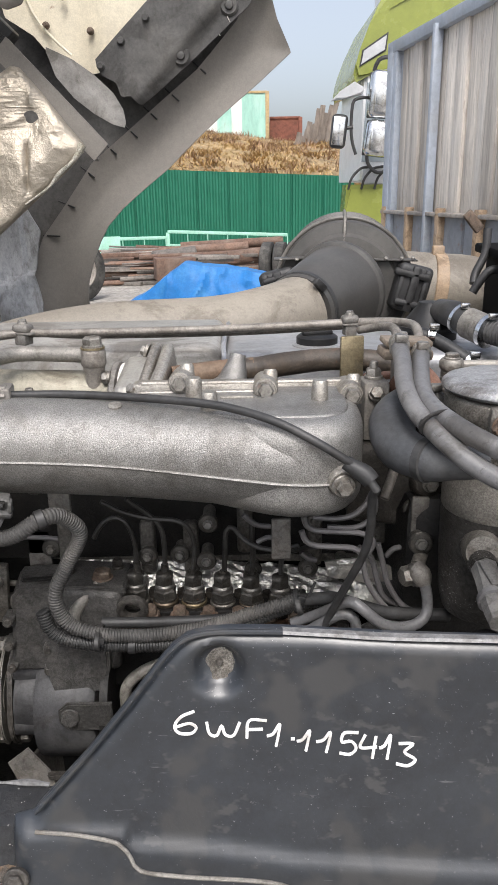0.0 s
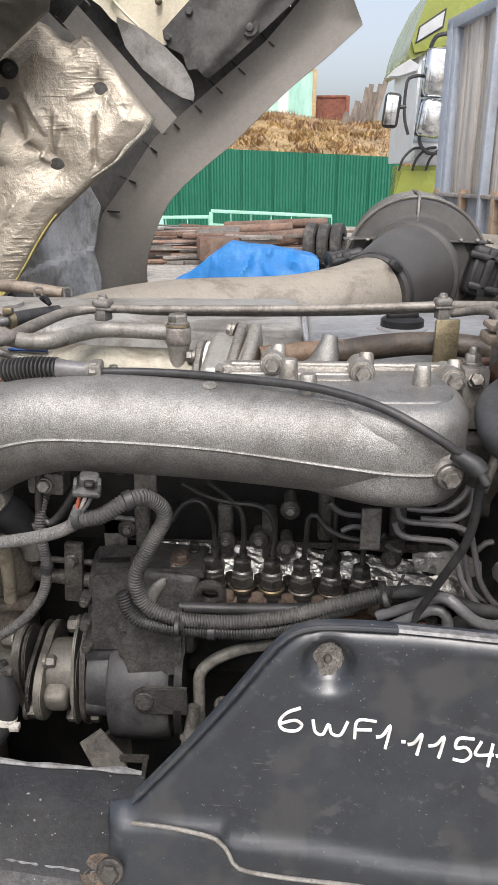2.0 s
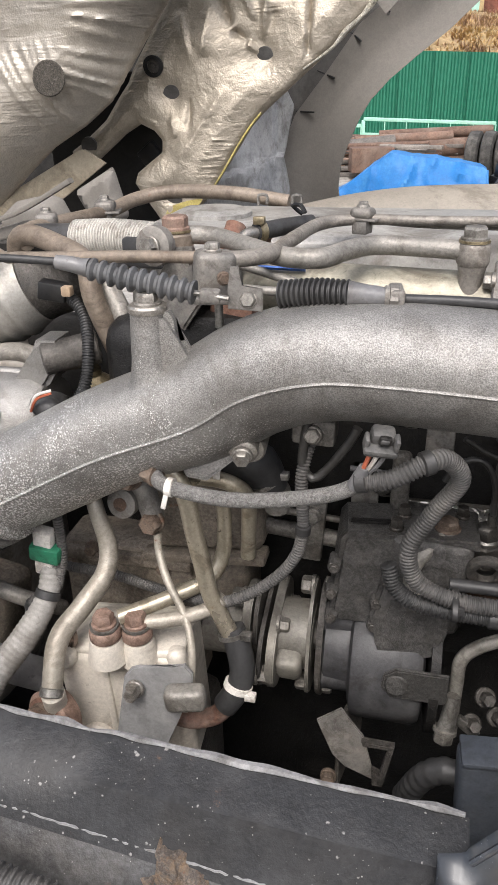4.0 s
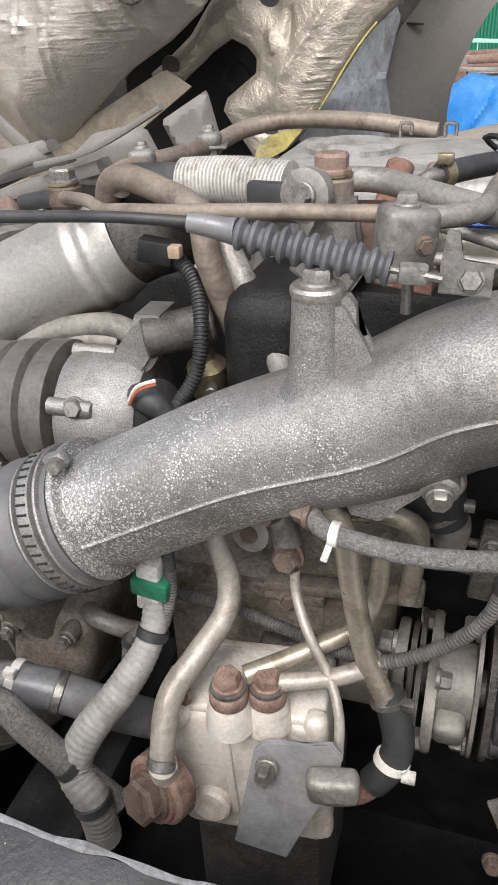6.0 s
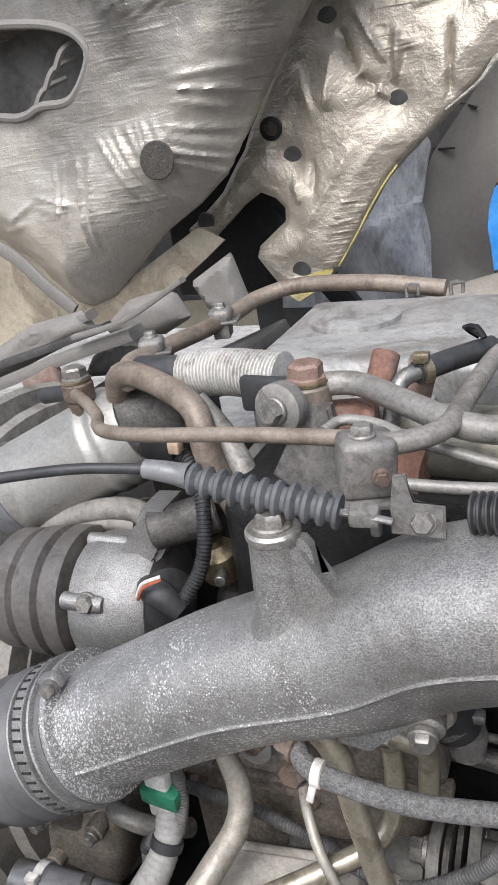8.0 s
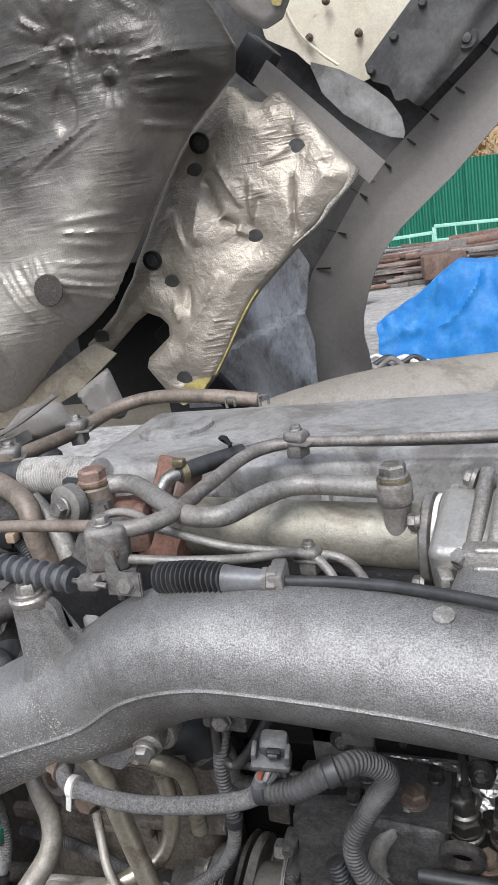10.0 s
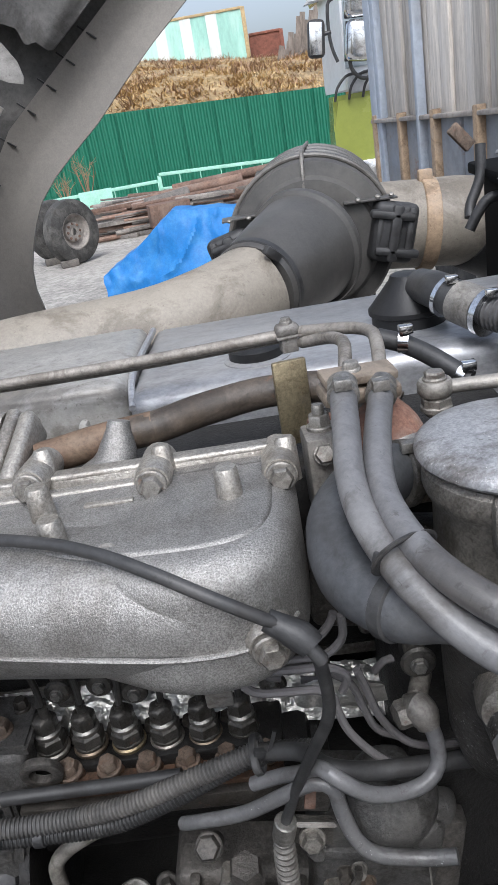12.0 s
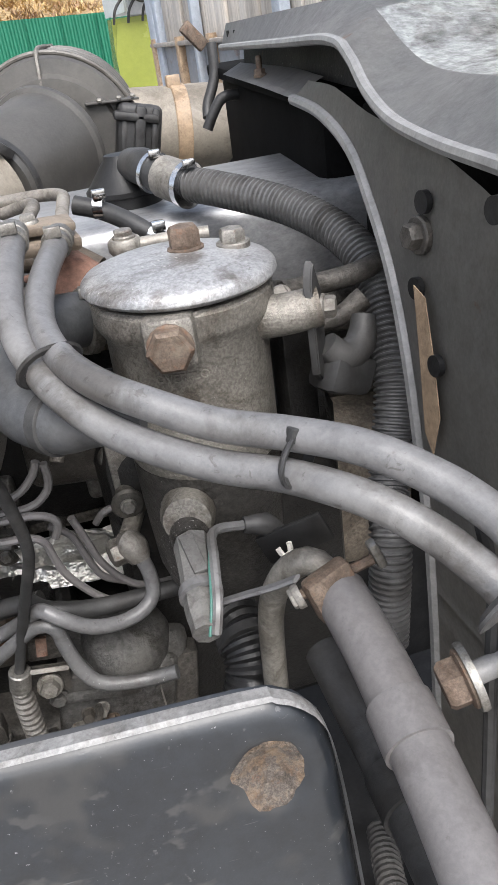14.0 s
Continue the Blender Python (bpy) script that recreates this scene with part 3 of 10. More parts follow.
def frames_along(c):
    t = [(c[min(i + 1, len(c) - 1)] - c[max(i - 1, 0)]).normalized() for i in range(len(c))]
    u = Vector((0, 0, 1)) if abs(t[0].z) < 0.9 else Vector((0, 1, 0))
    out = []
    for d in t:
        u = (u - d * u.dot(d)).normalized()
        out.append((u, d.cross(u)))
    return out


def tube(points, r, n=10, step=0.006, bm=None, pitch=0.0, depth=0.0, section=None, caps=True):
    """A tube along a curve; r a number or one for each point. pitch, depth: corrugations. section: angle -> (side, up) factors."""
    bm = bm or bmesh.new()
    if pitch:
        step = min(step, pitch / 4)
    c, par = spline(points, step)
    if pitch:
        total = [0.0]
        for a, b in zip(c, c[1:]):
            total.append(total[-1] + (b - a).length)
        k = int(total[-1] / (pitch / 4))
        d = [total[-1] * i / k for i in range(k + 1)]
        px = np.array([[*v] for v in c])
        c2 = np.stack([np.interp(d, total, px[:, a]) for a in range(3)], 1)
        par = list(np.interp(d, total, par))
        c = [Vector(v) for v in c2]
    rings = []
    for i, (v, (u, w)) in enumerate(zip(c, frames_along(c))):
        if isinstance(r, (list, tuple)):
            q = min(par[i], len(r) - 1 - 1e-6)
            k = int(q)
            s = q - k
            s = s * s * (3 - 2 * s)
            rad = r[k] * (1 - s) + r[k + 1] * s
        else:
            rad = r
        if pitch:
            rad += depth * (0, 1, 1, 0)[i % 4] - depth
        ring = []
        for j in range(n):
            a = 2 * math.pi * j / n
            x, y = math.cos(a), math.sin(a)
            if section:
                x, y = section(x, y)
            ring.append(bm.verts.new(v + (u * y + w * x) * rad))
        rings.append(ring)
    for a, b in zip(rings, rings[1:]):
        for j in range(n):
            bm.faces.new((a[j], a[(j + 1) % n], b[(j + 1) % n], b[j]))
    if caps:
        bm.faces.new(rings[0][::-1])
        bm.faces.new(rings[-1])
    return bm


def basis(axis):
    a = Vector(axis).normalized()
    h = Vector((0, 0, 1)) if abs(a.z) < 0.9 else Vector((1, 0, 0))
    x = h.cross(a).normalized()
    return x, a.cross(x), a


def lathe(profile, origin, axis, n=24, bm=None, caps=True):
    """A solid of revolution: (radius, height) pairs along the axis."""
    bm = bm or bmesh.new()
    x, y, a = basis(axis)
    o = Vector(origin)
    rings = []
    for r, h in profile:
        rings.append([bm.verts.new(o + a * h + (x * math.cos(t) + y * math.sin(t)) * r) for t in (2 * math.pi * j / n for j in range(n))])
    for p, q in zip(rings, rings[1:]):
        for j in range(n):
            bm.faces.new((p[j], p[(j + 1) % n], q[(j + 1) % n], q[j]))
    if caps:
        bm.faces.new(rings[0][::-1])
        bm.faces.new(rings[-1])
    return bm


def rod(a, b, r, n=12, bm=None, chamfer=0.12):
    a, b = Vector(a), Vector(b)
    h = (b - a).length
    c = min(r * chamfer, h * 0.3)
    return lathe([(r - c, 0), (r, c), (r, h - c), (r - c, h)], a, b - a, n, bm)


def bolt(o, axis, af=0.017, h=0.011, flange=0.0, bm=None, stud=0.0):
    """A hexagon head, on a washer, with a chamfered top."""
    bm = bm or bmesh.new()
    r = af / 1.732
    a = Vector(axis).normalized()
    o = Vector(o)
    fl = flange or r * 1.18
    lathe([(fl, -0.002), (fl, 0.0015), (fl * 0.9, 0.0025)], o, a, 16, bm)
    x, y, _ = basis(axis)
    rings = []
    for rr, hh in ((r, 0.0022), (r, h * 0.82), (r * 0.84, h)):
        rings.append([bm.verts.new(o + a * hh + (x * math.cos(t) + y * math.sin(t)) * rr) for t in (math.pi / 3 * j for j in range(6))])
    for p, q in zip(rings, rings[1:]):
        for j in range(6):
            bm.faces.new((p[j], p[(j + 1) % 6], q[(j + 1) % 6], q[j]))
    bm.faces.new(rings[-1])
    if stud:
        lathe([(r * 0.55, h), (r * 0.55, h + stud), (r * 0.4, h + stud + 0.002)], o, a, 10, bm)
    return bm


def box(center, size, rot=(0, 0, 0), bevel=0.004, bm=None, seg=2):
    bm = bm or bmesh.new()
    m = Matrix.LocRotScale(Vector(center), Euler([radians(v) for v in rot]), Vector(size))
    made = bmesh.ops.create_cube(bm, size=1, matrix=m)
    if bevel:
        edges = list({e for v in made["verts"] for e in v.link_edges})
        bmesh.ops.bevel(bm, geom=edges, offset=min(bevel, min(size) * 0.45), segments=seg, affect="EDGES", profile=0.5)
    return bm


def prism(poly, origin, ux, uy, thick, bevel=0.002, bm=None):
    """A plate: an outline in the plane of ux and uy, given depth along their normal."""
    bm = bm or bmesh.new()
    o, x, y = Vector(origin), Vector(ux), Vector(uy)
    nrm = x.cross(y).normalized()
    front = [bm.verts.new(o + x * p + y * q) for p, q in poly]
    back = [bm.verts.new(v.co + nrm * thick) for v in front]
    f1 = bm.faces.new(front)
    f2 = bm.faces.new(back[::-1])
    k = len(front)
    for i in range(k):
        bm.faces.new((front[i], back[i], back[(i + 1) % k], front[(i + 1) % k]))
    if bevel:
        edges = list({*f1.edges, *f2.edges})
        bmesh.ops.bevel(bm, geom=edges, offset=bevel, segments=2, affect="EDGES")
    return bm


def pillow(outline, z0, z1, r, step=0.006, k=5):
    """A cast block: a smooth open outline closed straight at its back, rounded over at top and bottom."""
    c = spline([(x, y, 0) for x, y in outline], step)[0]
    nrm = []
    for i in range(len(c)):
        d = (c[min(i + 1, len(c) - 1)] - c[max(i - 1, 0)]).normalized()
        nrm.append(Vector((-d.y, d.x, 0)))
    bm = bmesh.new()
    rings = []
    levels = [(r * (1 - math.sin(a)), z0 + r * (1 - math.cos(a))) for a in (math.pi / 2 * i / k for i in range(k + 1))]
    levels += [(r * (1 - math.sin(a)), z1 - r * (1 - math.cos(a))) for a in (math.pi / 2 * i / k for i in range(k, -1, -1))]
    for inset, z in levels:
        rings.append([bm.verts.new((v.x + m.x * inset, v.y + m.y * inset, z)) for v, m in zip(c, nrm)])
    n = len(c)
    for p, q in zip(rings, rings[1:]):
        for i in range(n):
            bm.faces.new((p[i], p[(i + 1) % n], q[(i + 1) % n], q[i]))
    bm.faces.new(rings[0][::-1])
    bm.faces.new(rings[-1])
    return bm


def inside(poly, x, z):
    hit = False
    for (a, b), (c, d) in zip(poly, poly[1:] + poly[:1]):
        if (b > z) != (d > z) and x < (c - a) * (z - b) / (d - b) + a:
            hit = not hit
    return hit


def nearest(poly, x, z):
    best = None
    for (a, b), (c, d) in zip(poly, poly[1:] + poly[:1]):
        dx, dz = c - a, d - b
        t = max(0, min(1, ((x - a) * dx + (z - b) * dz) / (dx * dx + dz * dz + 1e-12)))
        q = (a + dx * t, b + dz * t)
        s = (q[0] - x) ** 2 + (q[1] - z) ** 2
        if best is None or s < best[0]:
            best = (s, q)
    return best[1], math.sqrt(best[0])


def sheet(poly, res, shape, thick=0.004, holes=()):
    """A sheet over an outline in x and z; shape(x, z, edge distance) gives its y. It has a back side, thick behind."""
    bm = bmesh.new()
    xs, zs = [p[0] for p in poly], [p[1] for p in poly]
    nx, nz = int((max(xs) - min(xs)) / res) + 2, int((max(zs) - min(zs)) / res) + 2
    x0, z0 = min(xs) - res / 2, min(zs) - res / 2
    cells = []
    for i in range(nx):
        for j in range(nz):
            cx, cz = x0 + (i + 0.5) * res, z0 + (j + 0.5) * res
            if inside(poly, cx, cz) and not any(inside(h, cx, cz) for h in holes):
                cells.append((i, j))
    used = {}
    for i, j in cells:
        for a in (0, 1):
            for b in (0, 1):
                used[i + a, j + b] = used.get((i + a, j + b), 0) + 1
    verts = {}
    for (i, j), k in used.items():
        x, z = x0 + i * res, z0 + j * res
        if k < 4:
            (qx, qz), dist = nearest(poly, x, z)
            for h in holes:
                (hx, hz), hd = nearest(h, x, z)
                if hd < dist:
                    qx, qz, dist = hx, hz, hd
            if dist < res * 1.5:
                x, z = qx, qz
            edge = 0.0
        else:
            edge = nearest(poly, x, z)[1]
        verts[i, j] = (x, shape(x, z, edge), z)
    front = {k: bm.verts.new(v) for k, v in verts.items()}
    back = {k: bm.verts.new((v[0], v[1] + thick, v[2])) for k, v in verts.items()}
    have = set(cells)
    for i, j in cells:
        q = [(i, j), (i + 1, j), (i + 1, j + 1), (i, j + 1)]
        bm.faces.new([front[k] for k in q])
        bm.faces.new([back[k] for k in q[::-1]])
        for k, (di, dj) in enumerate(((0, -1), (1, 0), (0, 1), (-1, 0))):
            if (i + di, j + dj) not in have:
                a, b = q[k], q[(k + 1) % 4]
                bm.faces.new((front[b], front[a], back[a], back[b]))
    return bm


def clip_band(o, axis, r, width, bm=None, screw=True):
    """A hose clip round a pipe."""
    a = Vector(axis).normalized()
    o = Vector(o) - a * width / 2
    bm = lathe([(r, 0), (r + 0.0015, 0.0005), (r + 0.0015, width - 0.0005), (r, width)], o, a, 24, bm)
    if screw:
        x, y, _ = basis(a)
        c = o + a * width / 2 + (y * 0.9 - Vector((0, 1, 0)) * 0.4).normalized() * (r + 0.004)
        box(c, (0.012, 0.009, 0.008), bevel=0.001, bm=bm)
    return bm

# ---- ground and distance ----
bm = bmesh.new()
for q in ((-200, -120, 0), (200, -120, 0), (200, 300, 0), (-200, 300, 0)):
    bm.verts.new(q)
bm.faces.new(bm.verts)
bmesh.ops.subdivide_edges(bm, edges=bm.edges[:], cuts=40, use_grid_fill=True)
solo("ground", bm, M_GROUND, (0, 0, 0), "pale dusty dirt and gravel yard", "ground", kind="structure")


def hillside():
    bm = bmesh.new()
    grid = {}
    for i in range(61):
        for j in range(31):
            x, y = -45 + i * 1.5, 29.5 + j * 1.2
            rise = 1 - math.exp(-(y - 29.5) / 4.5)
            z = rise * (4.0 - 0.12 * max(-6, min(x, 10))) + 0.45 * noise.noise((x * 0.35, y * 0.35, 3)) * rise + 0.9
            grid[i, j] = bm.verts.new((x, y, z if j else -0.2))
    for i in range(60):
        for j in range(30):
            bm.faces.new((grid[i, j], grid[i + 1, j], grid[i + 1, j + 1], grid[i, j + 1]))
    return solo("hillside", bm, M_HILL, (0, 29.5, 0), "bank of earth overgrown with dry yellow grass", "hill", kind="structure")


def hill_z(x, y):
    rise = 1 - math.exp(-(y - 29.5) / 4.5)
    return rise * (4.0 - 0.12 * max(-6, min(x, 10))) + 0.45 * noise.noise((x * 0.35, y * 0.35, 3)) * rise + 0.9


hillside()


def tufts(name, count, mat, hmin, hmax, wide, label, seed, zone):
    rnd = random.Random(seed)
    verts, faces = [], []
    for _ in range(count):
        x, y = rnd.uniform(*zone[0]), rnd.uniform(*zone[1])
        clump = noise.noise((x * 0.9, y * 0.9, seed)) + 0.5 * noise.noise((x * 2.3, y * 2.3, seed))
        if clump < rnd.uniform(-0.5, 0.25):
            continue
        z = hill_z(x, y) - 0.1
        h = rnd.uniform(hmin, hmax) * (0.7 + 0.8 * max(0.0, clump))
        for _ in range(7):
            a, lean = rnd.uniform(0, 6.28), rnd.uniform(0.3, 1.7) * h
            k = len(verts)
            dx, dy = math.cos(a), math.sin(a)
            ox, oy = x + rnd.uniform(-0.25, 0.25), y + rnd.uniform(-0.25, 0.25)
            verts += [(ox - dy * wide, oy + dx * wide, z), (ox + dy * wide, oy - dx * wide, z), (ox + dx * lean, oy + dy * lean, z + h)]
            faces.append((k, k + 1, k + 2))
    me = bpy.data.meshes.new(name)
    me.from_pydata(verts, [], faces)
    me.materials.append(mat)
    return tagged(new(name, me), label, "grass", kind="stuff")


tufts("dry_grass", 15000, M_STRAW, 0.06, 0.22, 0.045, "dry yellow grass on the bank", 4, ((-16, 9), (29.7, 40)))
tufts("dry_brush", 4200, M_TWIG, 0.08, 0.36, 0.035, "bare brown brushwood on the bank", 5, ((-14, 8), (30.5, 41.5)))


def fence():
    """Green trapezoid sheet fence, its sheets side by side."""
    f = thing("sheet_fence", (-4, 28, 0), "green corrugated metal sheet fence round the yard", "fence", kind="structure")
    for s in range(16):
        bm = bmesh.new()
        x0 = -14.2 + s * 1.13
        rows = []
        for k in range(23):
            x = x0 + 1.15 * k / 22
            y = 28 + (0.0 if (k // 2) % 2 else 0.07)
            rows.append((x, y))
        top = [bm.verts.new((x, y, 2.47 - 0.047 * (x - 1))) for x, y in rows]
        low = [bm.verts.new((x, y, 0)) for x, y in rows]
        for i in range(22):
            bm.faces.new((low[i], low[i + 1], top[i + 1], top[i]))
        part("panel", bm, M_GREENFENCE, f, angle=20)


fence()


def container(name, x0, x1, y, z0, z1, mat, label, post=None):
    c = thing(name, (x1, y, z0), label, "container")
    bm = bmesh.new()
    n = int((x1 - x0) / 0.17)
    rows = [(x0 + (x1 - x0) * k / n, y + (0.0 if (k // 2) % 2 else 0.025)) for k in range(n + 1)]
    lo = [bm.verts.new((x, yy, z0)) for x, yy in rows]
    hi = [bm.verts.new((x, yy, z1)) for x, yy in rows]
    for i in range(n):
        bm.faces.new((lo[i], lo[i + 1], hi[i + 1], hi[i]))
    part("wall", bm, mat, c, angle=20)
    part("body", box(((x0 + x1) / 2, y + 1.3, (z0 + z1) / 2), (x1 - x0 - 0.1, 2.2, z1 - z0 - 0.05), bevel=0.02), mat, c)
    part("post", box((x1, y + 0.05, (z0 + z1) / 2), (0.2, 0.2, z1 - z0 + 0.06), bevel=0.02), post or mat, c)
    part("roof_rail", box(((x0 + x1) / 2, y + 0.02, z1), (x1 - x0, 0.12, 0.12), bevel=0.02), post or mat, c)
    return c


container("shipping_container", -6.2, 1.2, 42, 3.6, 6.8, M_MINTCONT, "faded mint green shipping container with rusty edges", M_OCHRE)
for x in (-5.6, -4.3, -3.0, -1.7, -0.4):
    solo("container_stripe", box((x, 41.985, 5.25), (0.55, 0.012, 3.0), bevel=0), M_PALESTRIPE, (x, 41.985, 3.75), "bleached pale strip on the container wall", "paint strip", "container strips")
container("rusty_shed", 1.35, 3.0, 43, 3.6, 5.65, M_RUSTCONT, "rust-red sheet metal shed on the bank")


def board_wall():
    w = thing("board_wall", (3.0, 38, 3), "tumbledown wall of leaning weathered boards", "wall")
    rnd = random.Random(9)
    for k in range(13):
        lo, hi = Vector((1.75 + 0.15 * k, 38 + rnd.uniform(-0.1, 0.1), 2.4)), Vector((2.30 + 0.165 * k, 38 + rnd.uniform(-0.1, 0.1), 4.2 + 0.15 * k + rnd.uniform(-0.35, 0.2)))
        d = hi - lo
        part("board", box((lo + hi) / 2, (0.24, 0.05, d.length), (0, math.degrees(math.atan2(d.x, d.z)) + rnd.uniform(-4, 4), rnd.uniform(-8, 8)), 0.01), M_WOOD, w)
    part("prop", box((3.0, 37.8, 3.6), (0.14, 0.12, 1.9), (0, 38, 0), 0.01), M_WOOD, w)
    part("sheet", box((1.75, 37.5, 3.75), (0.75, 0.5, 0.05), (10, 14, 0), 0.01), M_BEDBLUE, w)


board_wall()


def railing():
    r = thing("steel_railing", (-2, 22, 0), "mint green steel railing sections leaning in the yard", "railing")
    for k, (xa, xb, za, zb) in enumerate(((-5.4, -2.3, 0.52, 0.56), (-2.25, 1.2, 0.72, 0.58))):
        part("rail", box(((xa + xb) / 2, 22 + 0.1 * k, (za + zb) / 2 + 0.07), (xb - xa, 0.07, 0.09), (0, math.degrees(math.atan2(za - zb, xb - xa)), 0), 0.01), M_MINT, r)
        part("rail", box(((xa + xb) / 2, 22 + 0.1 * k, (za + zb) / 2 - 0.3), (xb - xa, 0.06, 0.06), (0, math.degrees(math.atan2(za - zb, xb - xa)), 0), 0.01), M_MINT, r)
        n = int((xb - xa) / 0.55)
        for i in range(n + 1):
            x = xa + (xb - xa) * i / n
            z = za + (zb - za) * i / n
            part("post", box((x, 22 + 0.1 * k, z / 2 + 0.02), (0.1 if i == 0 else 0.025, 0.04, z + 0.05), bevel=0.004), M_MINT, r)
    part("panel", box((-4.0, 21.6, 0.35), (0.9, 0.05, 0.7), (0, 0, 8), 0.01), M_MINT, r)


railing()


def scrap():
    """Lengths of pipe, beam and timber stacked on bearers."""
    rnd = random.Random(12)
    for k in range(190):
        layer = k // 40
        y = 15.6 + rnd.uniform(0, 2.6)
        x = rnd.uniform(-2.9, -0.9) if k % 3 else rnd.uniform(-1.5, 0.6)
        z = 0.06 + layer * 0.13 + rnd.uniform(-0.02, 0.02)
        ln = rnd.uniform(0.9, 2.4)
        a = rnd.uniform(-0.35, 0.35)
        d = Vector((math.cos(a), math.sin(a), rnd.uniform(-0.06, 0.06)))
        c = Vector((x, y, z))
        mat = M_SCRAP if rnd.random() < 0.45 else M_SCRAPG
        if rnd.random() < 0.55:
            bm = rod(c - d * ln / 2, c + d * ln / 2, rnd.uniform(0.02, 0.06), 9)
        else:
            bm = box(c, (ln, rnd.uniform(0.05, 0.16), rnd.uniform(0.03, 0.09)), (0, 0, math.degrees(a)), 0.01)
        solo("scrap_length", bm, mat, c, "rusty length of scrap pipe and timber in a stack", "scrap", "scrap stack in the yard")
    for k, (x, y, z, ln, r, mat) in enumerate(((-0.9, 16.2, 0.62, 1.9, 0.11, M_SCRAP), (-0.3, 16.4, 0.72, 2.2, 0.1, M_SCRAP), (0.2, 15.9, 0.5, 1.2, 0.16, M_SCRAP), (-1.5, 15.9, 0.48, 0.9, 0.2, M_SCRAPG))):
        solo("scrap_axle", rod((x - ln / 2, y, z), (x + ln / 2, y + 0.2, z + 0.08), r, 12), mat, (x, y, z), "rusty scrap axle tube on the stack", "scrap", "scrap stack in the yard")
    solo("scrap_box", box((-1.45, 15.4, 0.36), (0.8, 0.5, 0.44), (0, 0, 14), 0.02), M_SCRAP, (-1.45, 15.4, 0.1), "rusty steel box on the scrap stack", "scrap")


scrap()


def tarpaulin():
    """Sheet thrown over a heap: a flat-topped ridge falling to the ground in stiff creases."""
    t = thing("tarpaulin", (-0.7, 8.9, 0), "creased bright blue tarpaulin over a heap in the yard", "tarpaulin")
    bm = bmesh.new()
    grid = {}
    nu, nv = 72, 48
    top = [(0.0, 0.42), (0.22, 0.66), (0.47, 1.0), (0.75, 0.97), (0.97, 0.90), (1.0, 0.86)]

    def crest(u):
        for (a, h0), (b2, h1) in zip(top, top[1:]):
            if u <= b2:
                return h0 + (h1 - h0) * (u - a) / (b2 - a)
        return top[-1][1]

    for i in range(nu + 1):
        for j in range(nv + 1):
            u, v = i / nu, j / nv
            x = -1.60 + 1.90 * u
            foot = 8.52 - 0.55 * u
            ridge = 8.78 - 0.2 * u
            if v < 0.55:
                s = v / 0.55
                y, h = foot + (ridge - foot) * s, crest(u) * min(1.0, s * 1.06)
            else:
                s = (v - 0.55) / 0.45
                y, h = ridge + 1.2 * s, crest(u) * (1 - 0.9 * max(0, s - 0.35) / 0.65)
            body = min(1.0, h * 3)
            f = 0.05 * noise.noise((x * 1.6, h * 1.3, 1))
            f += 0.085 * max(0.0, 1 - abs(noise.noise((x * 1.3 + h * 0.9, h * 0.7 - x * 0.4, 8))) * 4.5)
            f += 0.035 * max(0.0, 1 - abs(noise.noise((x * 2.2 - h * 2.6, h * 2.4 + x, 3))) * 5)
            f += 0.014 * noise.noise((x * 8, h * 9 + x * 3, 5)) + 0.008 * noise.noise((x * 17 + h * 9, h * 16, 6))
            grid[i, j] = bm.verts.new((x + 0.03 * noise.noise((h * 6, y * 3, 2)), y - f * body, max(0.0, h + 0.35 * f * body)))
    for i in range(nu):
        for j in range(nv):
            bm.faces.new((grid[i, j], grid[i + 1, j], grid[i + 1, j + 1], grid[i, j + 1]))
    part("sheet", bm, M_TARP, t, angle=30)
    part("hem", tube([(-1.60, 8.50, 0.012), (-1.2, 8.38, 0.012), (-0.7, 8.25, 0.012), (0.28, 7.96, 0.012)], 0.012, 6, 0.1), M_TARP, t)
    part("hem", tube([(0.30, 7.97, 0.01), (0.30, 8.2, 0.35), (0.30, 8.5, 0.8), (0.30, 8.58, 0.86)], 0.012, 6, 0.1), M_TARP, t)


tarpaulin()


def scrap_engine():
    e = thing("scrap_engine", (0.55, 8.5, 0), "black greasy scrap engine standing by the tarpaulin", "engine")
    part("block", box((0.60, 8.55, 0.40), (0.52, 0.5, 0.8), (0, 4, 12), 0.04), M_DARK, e)
    part("cover", box((0.58, 8.5, 0.85), (0.36, 0.36, 0.16), (0, 6, 12), 0.03), M_BLACK, e)
    for k, z in enumerate((0.25, 0.5, 0.72)):
        part("port", lathe([(0.05, 0), (0.06, 0.01), (0.06, 0.05), (0.03, 0.06)], (0.50 + 0.08 * k, 8.30, z), (0.1, -1, 0), 18), M_RUBBER, e)
    part("pipe", tube([(0.40, 8.35, 0.6), (0.36, 8.28, 0.7), (0.42, 8.25, 0.82), (0.52, 8.3, 0.88)], 0.03, 12, 0.03), M_RUBBER, e)


scrap_engine()


def tyre_row():
    for k in range(3):
        t = thing("old_tyre", (0.45 + 0.26 * k, 15.4, 0.0), "worn grey truck tyre stacked on edge by the scrap", "tyre", "tyres by the scrap")
        prof = [(0.24, -0.1), (0.36, -0.12), (0.42, -0.09), (0.43, 0.0), (0.42, 0.09), (0.36, 0.12), (0.24, 0.1), (0.24, -0.1)]
        part("casing", lathe(prof, (0.45 + 0.26 * k, 15.4, 0.43), (1, -0.25, 0.02), 30, caps=False), M_TYRE, t)
        part("rim", lathe([(0.24, -0.06), (0.2, 0.0), (0.08, 0.02), (0.03, 0.02)], (0.45 + 0.26 * k, 15.4, 0.43), (1, -0.25, 0.02), 24), M_SCRAPG, t)


tyre_row()


